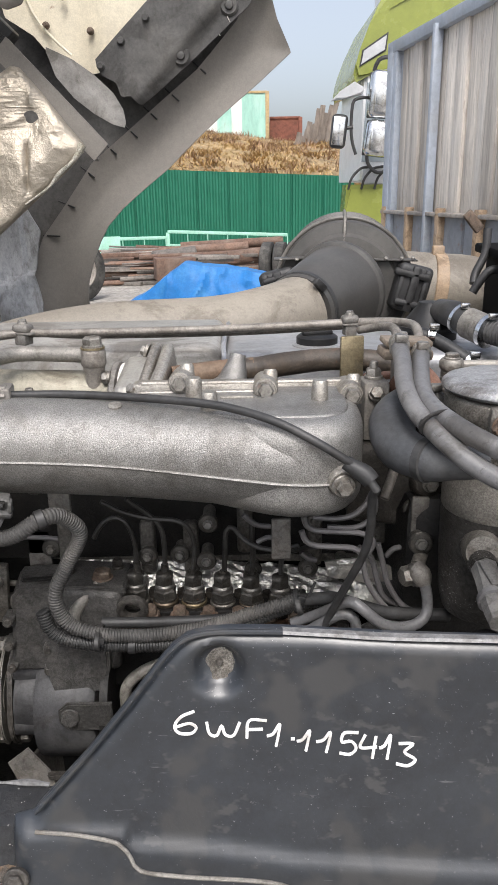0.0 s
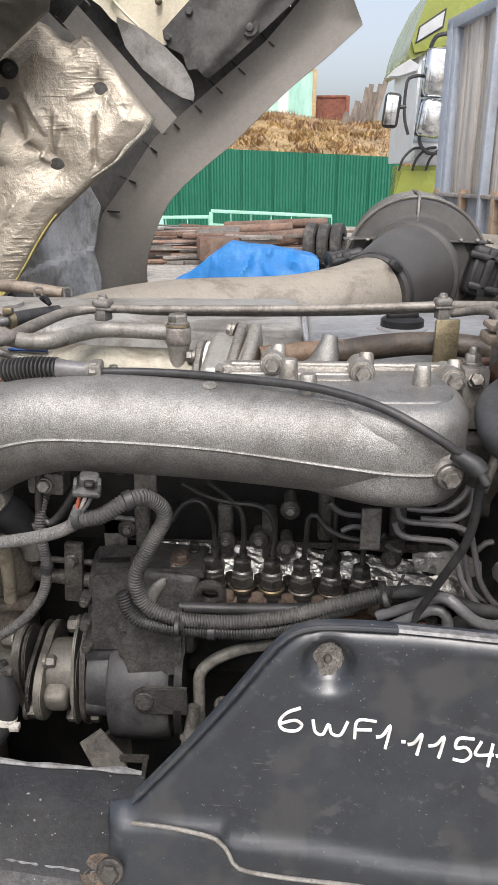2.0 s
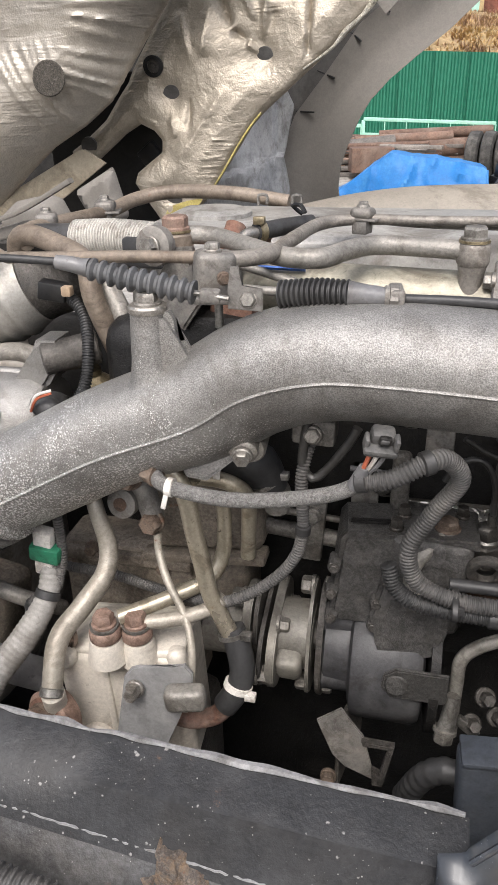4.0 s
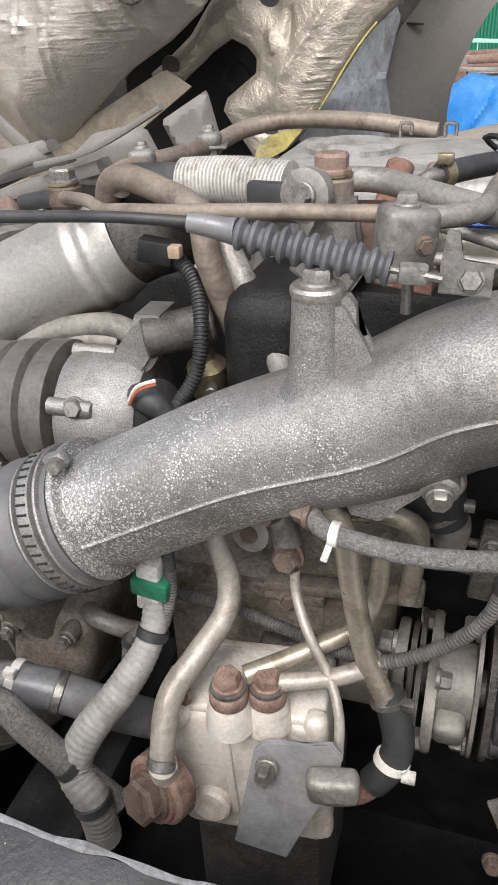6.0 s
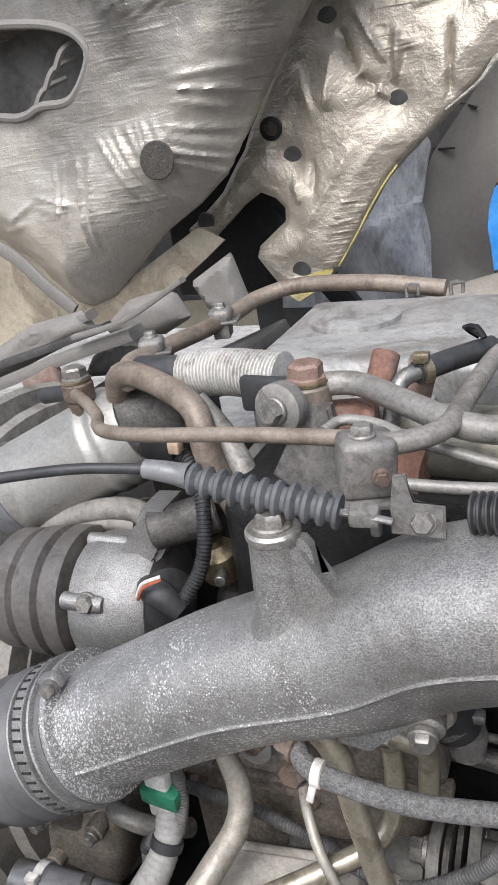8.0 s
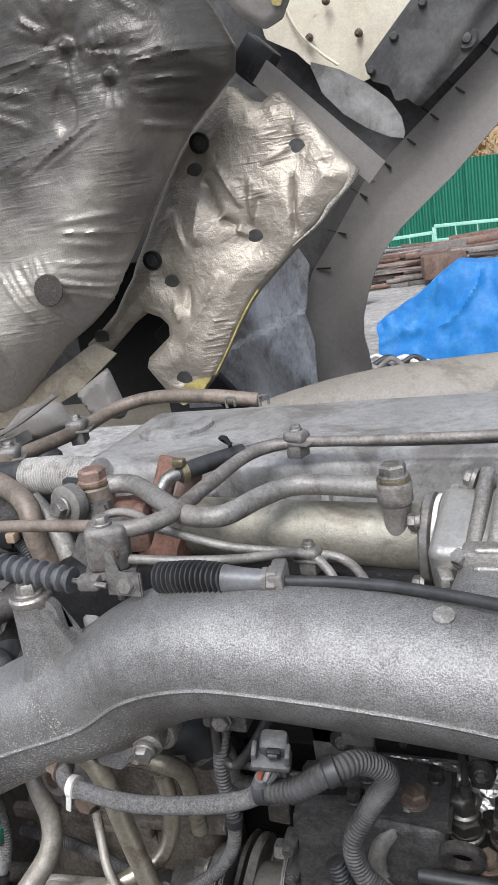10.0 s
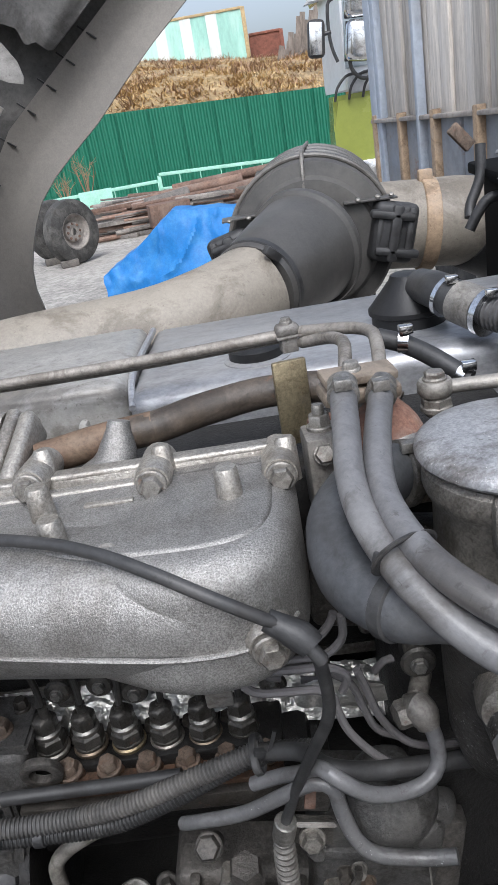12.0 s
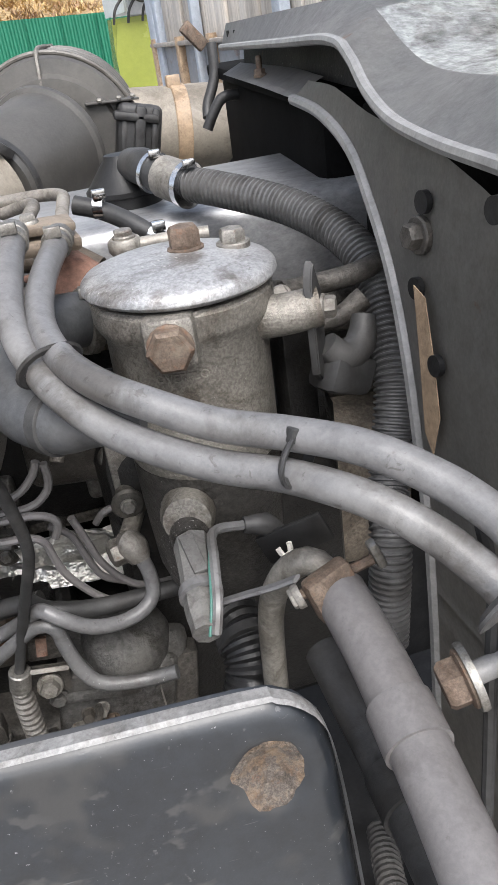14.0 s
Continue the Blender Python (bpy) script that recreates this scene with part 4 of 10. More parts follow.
def dry_bush(c, h, seed):
    rnd = random.Random(seed)
    b = thing("dry_bush", c, "bare dry bush in front of the fence", "bush")
    for k in range(12):
        a, lean = rnd.uniform(0, 6.28), rnd.uniform(0.05, 0.4) * h
        top = Vector(c) + Vector((math.cos(a) * lean, math.sin(a) * lean, h * rnd.uniform(0.5, 1)))
        mid = (Vector(c) + top) / 2 + Vector((rnd.uniform(-0.08, 0.08), 0, 0.1))
        bm = tube([c, mid, top], [0.02, 0.013, 0.005], 5, 0.15)
        for j in range(4):
            s0 = mid.lerp(top, rnd.uniform(0, 0.9))
            tube([s0, s0 + Vector((rnd.uniform(-0.25, 0.25), rnd.uniform(-0.2, 0.2), rnd.uniform(0.05, 0.3)))], [0.008, 0.004], 4, 0.2, bm)
        part("stem", bm, M_TWIG, b)


dry_bush((-5.3, 27.0, 0), 1.7, 3)
dry_bush((-6.1, 27.1, 0), 1.2, 8)


def yard_clutter():
    rnd = random.Random(31)
    for k in range(7):
        x, y = -1.75 + 0.11 * k + rnd.uniform(-0.05, 0.05), 8.3 + rnd.uniform(-0.15, 0.25)
        m = (M_RUBBER, M_SCRAPG, M_WHITEPL)[k % 3]
        pts = [(x - 0.2, y, 0.05), (x - 0.05, y + 0.05, 0.09 + 0.05 * rnd.random()), (x + 0.1, y - 0.03, 0.05), (x + 0.2, y + 0.04, 0.04)]
        solo("loose_hose", tube(pts, rnd.uniform(0.022, 0.04), 10, 0.03), m, pts[0], "loose length of old hose lying by the tarpaulin", "hose", "loose hoses")


yard_clutter()


def loose_wheel(c, axis):
    w = thing("spare_tyre", (c[0], c[1], 0), "dusty spare truck wheel standing in the yard", "wheel")
    a = Vector(axis).normalized()
    prof = [(0.30, -0.13), (0.44, -0.14), (0.52, -0.10), (0.535, -0.03), (0.535, 0.03), (0.52, 0.10), (0.44, 0.14), (0.30, 0.13)]
    part("tyre", lathe(prof + prof[:1], c, a, 40, caps=False), M_TYRE, w)
    part("rim", lathe([(0.30, -0.10), (0.31, 0.11), (0.28, 0.12), (0.25, 0.02), (0.17, -0.02), (0.16, 0.05), (0.10, 0.06), (0.06, 0.05)], c, a, 32, caps=False), M_SCRAPG, w, "grey rusty rim")
    for k in range(8):
        x, y, _ = basis(a)
        t = k * math.pi / 4
        part("nut", bolt(Vector(c) + (x * math.cos(t) + y * math.sin(t)) * 0.13 + a * 0.055, a, 0.035, 0.025), M_SCRAP, w)
    part("chock", box((c[0] - 0.1, c[1] - 0.25, 0.06), (0.3, 0.14, 0.12), (0, 0, 20), 0.02), M_SCRAPG, w)
    return w


loose_wheel((-2.93, 13.3, 0.535), (0.80, -0.60, 0))
loose_wheel((-3.35, 13.9, 0.535), (0.72, -0.69, 0))


def parked_truck():
    t = thing("parked_truck", (1.9, 9.8, 0), "olive lime cab-over truck parked in the yard", "truck")
    ux, uz = (1, 0, 0), (0, 0, 1)
    part("cab", prism([(1.38, 3.10), (1.36, 2.03), (1.36, 1.9), (3.2, 1.9), (3.2, 3.2)], (0, 9.25, 0), ux, uz, -2.1, 0.04), M_TRUCKWHITE, t, "pale grey cab wall")
    roof = part("roof", prism([(1.28, 2.94), (1.25, 3.02), (1.27, 3.13), (1.31, 3.27), (1.40, 3.50), (1.53, 3.76), (1.70, 3.98), (1.9, 4.08), (3.2, 4.1), (3.2, 3.3), (1.75, 3.16), (1.5, 3.04)], (0, 9.2, 0), ux, uz, -2.2, 0.05), M_LIME, t, "rounded olive lime roof")
    part("roof_window", prism([(1.305, 3.09), (1.335, 3.26), (1.62, 3.44), (1.60, 3.25)], (0, 9.185, 0), ux, uz, -0.03, 0.008), M_RUBBER, roof)
    part("pane", prism([(1.325, 3.115), (1.35, 3.25), (1.60, 3.405), (1.582, 3.26)], (0, 9.178, 0), ux, uz, -0.02, 0.004), M_TRUCKGREY, roof, "grey pane")
    part("shoulder", prism([(1.62, 3.66), (1.95, 3.86), (3.1, 3.88), (3.1, 3.84), (1.96, 3.82)], (0, 9.18, 0), ux, uz, -0.03, 0.005), M_LIME, roof)
    part("windscreen", prism([(1.41, 2.94), (1.37, 2.10), (2.3, 2.10), (2.3, 3.0)], (0, 9.225, 0), ux, uz, -0.04, 0.01), M_GLASS, t, "grey tinted glass")
    part("scuttle", prism([(1.37, 1.84), (1.38, 2.04), (2.6, 2.06), (2.6, 1.84)], (0, 9.12, 0), ux, uz, -0.1, 0.02), M_TRUCKGREY, t)
    part("bumper", prism([(1.19, 1.85), (1.165, 1.5), (1.17, 0.95), (1.22, 0.55), (3.1, 0.55), (3.1, 1.85)], (0, 9.08, 0), ux, uz, -0.5, 0.05), M_LIME, t, "olive lime lower panel")
    part("headlight", box((1.52, 9.06, 1.05), (0.32, 0.06, 0.24), bevel=0.03), M_CHROME, t)
    part("grille", box((2.1, 9.06, 1.35), (0.7, 0.05, 0.3), bevel=0.02), M_RUBBER, t)
    for x, z, sx, sz, lean in ((1.53, 2.76, 0.33, 0.48, 4), (1.47, 2.32, 0.27, 0.38, 8)):
        mir = part("mirror", box((x, 8.8, z), (sx, 0.16, sz), (0, lean, 0), 0.07, seg=4), M_CHROME, t, "chrome mirror shell")
        part("rim", box((x, 8.89, z), (sx * 0.96, 0.03, sz * 0.96), (0, lean, 0), 0.01), M_RUBBER, mir)
    mir = part("mirror", box((1.045, 8.8, 2.40), (0.175, 0.11, 0.35), (0, 6, 0), 0.05, seg=4), M_RUBBER, t)
    part("glass", box((1.035, 8.742, 2.40), (0.125, 0.012, 0.29), (0, 6, 0), 0.004), M_CHROME, mir)
    part("visor_mirror", prism([(0.96, 2.71), (1.05, 2.80), (1.20, 2.89), (1.31, 2.83), (1.29, 2.77), (1.1, 2.73)], (0, 8.75, 0), ux, uz, -0.16, 0.015), M_TRUCKGREY, t)
    part("mirror_arm", tube([(1.40, 8.9, 2.74), (1.30, 8.8, 2.735), (1.21, 8.8, 2.71), (1.185, 8.8, 2.62), (1.18, 8.8, 2.42), (1.20, 8.8, 2.28), (1.24, 8.8, 2.16)], 0.017, 8, 0.04), M_RUBBER, t)
    part("mirror_arm", tube([(1.10, 8.8, 2.43), (1.20, 8.8, 2.44)], 0.02, 8), M_RUBBER, t)
    part("mirror_arm", tube([(1.42, 8.85, 3.0), (1.46, 8.82, 3.10), (1.58, 8.82, 3.13), (1.78, 9.0, 3.13)], 0.022, 8, 0.04), M_RUBBER, t)
    part("mirror_arm", tube([(1.37, 8.85, 2.25), (1.38, 8.85, 2.08), (1.48, 8.9, 1.98), (1.62, 9.0, 1.98)], 0.02, 8, 0.04), M_RUBBER, t)
    for k in range(3):
        part("wiper", tube([(1.20 + 0.15 * k, 9.05, 1.80), (1.23 + 0.15 * k, 9.0, 1.92), (1.33 + 0.15 * k, 9.02, 2.02), (1.45 + 0.15 * k, 9.08, 2.04)], 0.016, 6, 0.04), M_RUBBER, t)
    part("step", box((1.6, 9.2, 0.5), (0.7, 0.4, 0.16), bevel=0.03), M_TRUCKGREY, t)
    for y in (9.7, 11.0):
        part("wheel", lathe([(0.2, -0.15), (0.5, -0.14), (0.52, 0), (0.5, 0.14), (0.2, 0.15)], (2.3, y, 0.52), (1, 0, 0), 24), M_TYRE, t)
    v = thing("box_van_body", (3.0, 10.6, 0), "white box body of a truck behind the cab", "truck body")
    part("box", box((3.6, 11.2, 3.0), (3.2, 3.0, 3.4), bevel=0.03), M_TRUCKWHITE, v)
    part("corner_rail", box((2.0, 9.72, 3.0), (0.05, 0.05, 3.4), bevel=0.01), M_TRUCKGREY, v)
    part("subframe", box((3.6, 11.2, 0.9), (0.9, 3.0, 0.8), bevel=0.03), M_RUBBER, v)
    part("wheel", lathe([(0.2, -0.15), (0.5, -0.14), (0.52, 0), (0.5, 0.14), (0.2, 0.15)], (3.0, 11.0, 0.52), (1, 0, 0), 24), M_TYRE, v)


parked_truck()


def cargo_bed():
    """The high side of another truck's bed: tall boards above a low drop side."""
    b = thing("truck_bed", (1.6, 5, 0), "high weathered truck bed side with pale blue posts", "truck bed")
    a, c = Vector((1.30, 7.05, 0)), Vector((2.02, 2.6, 0))
    d = (c - a).normalized()
    nrm = Vector((-d.y, d.x, 0)).normalized()
    rz = math.degrees(math.atan2(d.y, d.x))
    ln = (c - a).length

    def slab(s0, s1, z0, z1, th, mat, name, off=0.0, parent=b):
        mid = a + d * ((s0 + s1) / 2) + nrm * off
        return part(name, box((mid.x, mid.y, (z0 + z1) / 2), (s1 - s0, th, z1 - z0), (0, 0, rz), 0.008), mat, parent)

    slab(0.0, 0.14, 0.9, 2.93, 0.12, M_BEDPOST, "post", 0.0)
    slab(0.14, 0.22, 0.95, 2.88, 0.05, M_BEDPOST, "post", -0.03)
    rnd = random.Random(3)
    s0, k = 0.22, 0
    while s0 < ln - 0.1:
        w = rnd.uniform(0.10, 0.2)
        slab(s0, min(ln, s0 + w), 1.60, 2.88, 0.035, M_BOARD, "board", rnd.uniform(0.0, 0.03))
        s0 += w + 0.008
        k += 1
    for s, w in ((1.02, 0.05), (2.3, 0.1), (3.45, 0.1)):
        slab(s, s + w, 1.0, 2.9, 0.07, M_BEDPOST, "post", -0.05)
    slab(0.0, ln, 2.86, 2.95, 0.12, M_BEDPOST, "top_rail")
    slab(0.02, ln, 1.58, 1.61, 0.1, M_SCRAPG, "rail", -0.03)
    for k in range(3):
        slab(0.16 + k * 1.5, 1.62 + k * 1.5, 0.95, 1.58, 0.05, M_BEDBLUE, "drop_side")
    for s in (0.05, 0.62, 1.25, 1.9, 3.2):
        slab(s, s + 0.07, 0.95, 1.64, 0.06, M_TAN, "hinge_post", -0.05)
    slab(0.0, ln, 0.78, 0.95, 0.3, M_BEDBLUE, "floor_beam", 0.2)
    for s in (0.8, 3.2):
        mid = a + d * s + nrm * 0.4
        part("wheel", lathe([(0.2, -0.15), (0.44, -0.14), (0.46, 0), (0.44, 0.14), (0.2, 0.15)], (mid.x, mid.y, 0.46), nrm, 24), M_TYRE, b)


cargo_bed()

# ---- engine: block, head and covers ----
engine = thing("engine_block", (-0.1, 1.1, 0.7), "grimy dark diesel engine block and cylinder head", "engine")
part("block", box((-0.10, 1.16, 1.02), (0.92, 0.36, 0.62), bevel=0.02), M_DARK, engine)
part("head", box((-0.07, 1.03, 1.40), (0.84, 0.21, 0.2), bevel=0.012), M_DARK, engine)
# dark panel added to block the pale gap behind the alternator
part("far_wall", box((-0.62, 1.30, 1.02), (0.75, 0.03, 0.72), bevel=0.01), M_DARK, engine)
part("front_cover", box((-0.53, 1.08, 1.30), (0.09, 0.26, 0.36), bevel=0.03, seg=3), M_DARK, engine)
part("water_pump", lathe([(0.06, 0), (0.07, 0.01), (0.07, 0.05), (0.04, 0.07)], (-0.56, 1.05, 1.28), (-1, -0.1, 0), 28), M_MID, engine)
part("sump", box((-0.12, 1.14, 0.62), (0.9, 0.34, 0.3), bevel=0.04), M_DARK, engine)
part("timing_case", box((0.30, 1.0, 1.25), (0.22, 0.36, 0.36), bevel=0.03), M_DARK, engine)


def chassis():
    c = thing("truck_chassis", (0, 1.1, 0.45), "dark truck chassis rails under the engine", "chassis")
    for y in (0.72, 1.58):
        part("rail", box((0.2, y, 0.62), (3.2, 0.08, 0.26), bevel=0.01), M_BEAM, c)
    for x in (-0.9, 0.75):
        part("crossmember", box((x, 1.15, 0.55), (0.14, 0.9, 0.12), bevel=0.01), M_BEAM, c)
    part("axle", rod((-0.4, 0.45, 0.5), (-0.4, 1.85, 0.5), 0.07, 14), M_BEAM, c)
    for y in (0.47, 1.83):
        wh = part("wheel", lathe([(0.29, -0.12), (0.45, -0.13), (0.5, -0.08), (0.5, 0.08), (0.45, 0.13), (0.29, 0.12)], (-0.4, y, 0.5), (0, 1, 0), 32), M_TYRE, c)
        part("rim", lathe([(0.29, -0.1), (0.2, -0.02), (0.1, 0.02), (0.05, 0.02)], (-0.4, y, 0.5), (0, 1, 0), 24), M_SCRAPG, wh)


chassis()


def valve_covers():
    v = thing("valve_cover", (-0.3, 1.2, 1.45), "long dusty grey valve cover with ribbed side", "valve cover")
    part("cover", box((-0.30, 1.185, 1.50), (0.56, 0.24, 0.115), bevel=0.018, seg=3), M_COVER, v)
    for k in range(8):
        part("rib", box((-0.53 + k * 0.066, 1.062, 1.487), (0.010, 0.02, 0.075), bevel=0.004), M_COVER, v)
    part("lip", box((-0.30, 1.18, 1.448), (0.59, 0.28, 0.018), bevel=0.005), M_ALU, v)
    part("boss", lathe([(0.05, 0), (0.05, 0.006), (0.04, 0.010), (0.0, 0.011)], (-0.50, 1.2, 1.557), (0, 0, 1), 24), M_COVER, v)
    for x in (-0.46, -0.41):
        part("clip", tube([(x, 1.29, 1.558), (x, 1.29, 1.572), (x + 0.012, 1.29, 1.572), (x + 0.012, 1.29, 1.560)], 0.0022, 6, 0.004), M_STEEL, v)
    w = thing("rear_valve_cover", (0.25, 1.15, 1.43), "bare grey metal valve cover with a black oil filler cap", "valve cover")
    part("cover", box((0.27, 1.19, 1.488), (0.58, 0.27, 0.115), bevel=0.02, seg=3), M_COVER2, w)
    part("seam", tube([(-0.015, 1.06, 1.53), (-0.018, 1.12, 1.5485), (-0.015, 1.3, 1.548)], 0.004, 8), M_COVER2, w)
    cap = part("filler_cap", lathe([(0.028, 0), (0.030, 0.002), (0.030, 0.012), (0.026, 0.015), (0.0, 0.015)], (0.118, 1.115, 1.546), (0, 0, 1), 28), M_BLACK, w, "black oil filler cap")
    part("grip", box((0.118, 1.115, 1.563), (0.046, 0.012, 0.009), (0, 0, 15), 0.003), M_BLACK, cap)
    part("neck", lathe([(0.036, 0), (0.036, 0.006), (0.032, 0.008)], (0.118, 1.115, 1.541), (0, 0, 1), 28), M_COVER2, w)


valve_covers()


def squircle(p, sx=1.0, sy=1.0):
    def f(x, y):
        return (math.copysign(abs(x) ** (2 / p), x) * sx, math.copysign(abs(y) ** (2 / p), y) * sy)
    return f


LOG = [(-0.640, 0.792, 1.340), (-0.594, 0.796, 1.363), (-0.50, 0.802, 1.413), (-0.41, 0.802, 1.452), (-0.355, 0.798, 1.486), (-0.305, 0.792, 1.505),
       (-0.25, 0.787, 1.511), (-0.12, 0.778, 1.508), (0.0, 0.764, 1.503), (0.055, 0.758, 1.501), (0.080, 0.760, 1.501), (0.098, 0.764, 1.501), (0.110, 0.768, 1.501)]


SIZES = [0.047, 0.047, 0.0475, 0.049, 0.049, 0.048, 0.047, 0.0465, 0.0468, 0.0465, 0.043, 0.034, 0.018]


def manifold():
    m = thing("intake_manifold", (-0.25, 0.8, 1.45), "cast aluminium intake manifold, rough and speckled with white corrosion", "manifold")
    part("log", tube(LOG, SIZES, 32, 0.006, section=lambda x, y: (squircle(2.5, 1.06, 1.0)(x, y) if y > 0 else squircle(1.75, 1.06, 1.17)(x, y))), M_CAST_SALT, m, "rough cast tube")
    seam = [(q[0] + 0.004 * (q[0] < -0.38), q[1] - 1.058 * rr, q[2] - 0.004) for q, rr in zip(LOG[:10], SIZES)]
    seam[-2:] = [(0.005, 0.7128, 1.494), (0.05, 0.7085, 1.490), (0.088, 0.7112, 1.488), (0.110, 0.7222, 1.488), (0.126, 0.7415, 1.488)]
    part("parting_line", tube(seam, 0.0019, 6, 0.006), M_CAST_SALT, m)
    top = [(-0.118, 0.872), (-0.118, 0.80), (-0.06, 0.765), (-0.03, 0.750), (0.0, 0.733), (0.032, 0.7165), (0.062, 0.7095), (0.092, 0.713), (0.112, 0.724), (0.126, 0.742), (0.134, 0.768), (0.137, 0.82), (0.135, 0.872)]
    bm = pillow(top, 1.448, 1.5485, 0.022)
    part("plenum", bm, M_CAST_SALT, m, "smooth cast top plate", 75)
    part("flange", box((0.010, 0.864, 1.527), (0.246, 0.022, 0.058), bevel=0.005), M_CAST, m)
    for x, y, z in ((-0.058, 0.851, 1.553), (0.036, 0.834, 1.549), (0.128, 0.826, 1.544)):
        b = part("boss", lathe([(0.0135, 0), (0.0135, 0.05), (0.012, 0.054)], (x, y + 0.045, z), (0, -1, 0.1), 20), M_CAST, m)
        part("bolt", bolt((x, y - 0.011, z + 0.005), (0, -1, 0.12), 0.0150, 0.009, 0.0112), M_BOLT, b)
        part("ear", lathe([(0.009, -0.02), (0.008, 0.010), (0.006, 0.013)], (x + 0.006, y + 0.02, z + 0.008), (0, 0.2, 1), 12), M_CAST, b)
    part("horn", tube([(-0.012, 0.88, 1.53), (0.0, 0.892, 1.552), (0.006, 0.90, 1.578)], [0.028, 0.016, 0.009], 16), M_CAST_SALT, m)
    for x, y, z, h in ((-0.040, 0.808, 1.545, 0.026), (-0.022, 0.765, 1.545, 0.022), (0.092, 0.798, 1.545, 0.024)):
        part("stud", lathe([(0.0098, -0.01), (0.0090, h * 0.5), (0.0082, h), (0.007, h + 0.002)], (x, y, z), (0, 0, 1), 16), M_CAST, m)
    for x, y, z in ((-0.117, 0.768, 1.5545), (0.014, 0.748, 1.5485)):
        part("plug", lathe([(0.007, 0), (0.007, 0.0012), (0.005, 0.0012)], (x, y, z), (0, -0.3, 1), 14), M_CAST, m)
    pad = [(0.028, 0.866), (0.036, 0.83), (0.026, 0.80), (-0.004, 0.778), (-0.045, 0.766), (-0.018, 0.750), (0.03, 0.738), (0.08, 0.736), (0.104, 0.744), (0.117, 0.764), (0.121, 0.80), (0.120, 0.866)]
    part("raised_pad", pillow(pad, 1.540, 1.5505, 0.0045), M_CAST_SALT, m, angle=75)
    for y, z in ((0.842, 1.5475), (0.857, 1.5545)):
        part("ridge", box((0.012, y, z), (0.232, 0.006, 0.006), bevel=0.0026, seg=3), M_CAST, m)
    part("name_bar", box((0.005, 0.815, 1.5494), (0.036, 0.006, 0.003), bevel=0.0015), M_CAST, m)
    lug = part("lug", lathe([(0.016, 0), (0.0155, 0.03), (0.0125, 0.034)], (0.104, 0.745, 1.492), (0.10, -1, -0.1), 18), M_CAST, m)
    part("bolt", bolt((0.1075, 0.708, 1.488), (0.10, -1, 0.0), 0.015, 0.009, 0.0118), M_BOLT, lug)
    # post that carries the cable bracket
    part("post", tube([(-0.446, 0.79, 1.470), (-0.446, 0.788, 1.488), (-0.446, 0.787, 1.502), (-0.445, 0.787, 1.545)], [0.026, 0.0185, 0.0165, 0.0158], 24, 0.005), M_CAST_SALT, m)
    web = prism([(0, 0), (0.075, 0.014), (0.046, 0.019), (0.031, 0.028), (0.024, 0.042), (0.022, 0.064), (0.018, 0.070), (0, 0.070)], (-0.443, 0.796, 1.474), (1, 0, 0), (0, 0, 1), 0.018, 0.005)
    part("web", web, M_CAST_SALT, m, angle=60)
    part("post_cap", lathe([(0.0165, 0), (0.0172, 0.0015), (0.0172, 0.005), (0.0155, 0.007)], (-0.445, 0.787, 1.5425), (0, 0, 1), 24), M_CAST, m)
    part("bolt", bolt((-0.445, 0.787, 1.5495), (0, 0, 1), 0.0165, 0.010, 0.0125), M_BOLT, m)
    # end bead and coupling
    part("bead", lathe([(0.050, 0), (0.0595, 0.002), (0.0602, 0.005), (0.0595, 0.008), (0.050, 0.011)], (-0.620, 0.794, 1.350), (-0.046, -0.004, -0.023), 40), M_CAST_SALT, m)
    part("foot_boss", lathe([(0.013, 0), (0.013, 0.02), (0.010, 0.022)], (-0.362, 0.795, 1.425), (0.1, -1, -0.25), 16), M_CAST, m)
    part("bolt", bolt((-0.360, 0.771, 1.419), (0.1, -1, -0.25), 0.014, 0.008), M_BOLT, m)


manifold()


def coupling():
    c = thing("intake_hose_coupling", (-0.69, 0.79, 1.31), "ribbed grey rubber coupling with a steel clamp", "hose")
    a, b = Vector((-0.632, 0.7925, 1.344)), Vector((-0.80, 0.775, 1.262))
    d = (b - a).normalized()
    part("sleeve", lathe([(0.0560, 0), (0.0572, 0.003), (0.0572, 0.034), (0.0555, 0.037), (0.0610, 0.044), (0.0620, 0.050), (0.0610, 0.056), (0.0560, 0.062), (0.0615, 0.070), (0.0625, 0.077), (0.0615, 0.084), (0.0570, 0.090), (0.0570, 0.18)], a, d, 48), M_SLEEVE, c, "dark ribbed rubber sleeve")
    u, w, _ = basis(d)
    for off, wide in ((0.004, 0.0045), (0.0115, 0.013), (0.0275, 0.0035)):
        part("clamp_band", lathe([(0.0575, 0), (0.0612, 0.0008), (0.0618, wide / 2), (0.0612, wide - 0.0008), (0.0575, wide)], a + d * off, d, 48), M_CAST_SALT, c, "corroded steel clamp band")
    for k in range(48):
        t = k * math.tau / 48
        p = a + d * 0.014 + (u * math.cos(t) + w * math.sin(t)) * 0.0618
        q = a + d * 0.0225 + (u * math.cos(t + 0.03) + w * math.sin(t + 0.03)) * 0.0618
        part("slot", rod(p, q, 0.0011, 5), M_DARK, c)
    part("screw", box(a + d * 0.016 + Vector((0, -0.012, 0.062)), (0.020, 0.011, 0.013), (0, -25, 0), 0.003), M_CAST_SALT, c)
    part("screw_head", bolt(a + d * 0.016 + Vector((0.004, -0.020, 0.062)), (0.2, -1, 0.2), 0.010, 0.008), M_BOLT, c)


coupling()


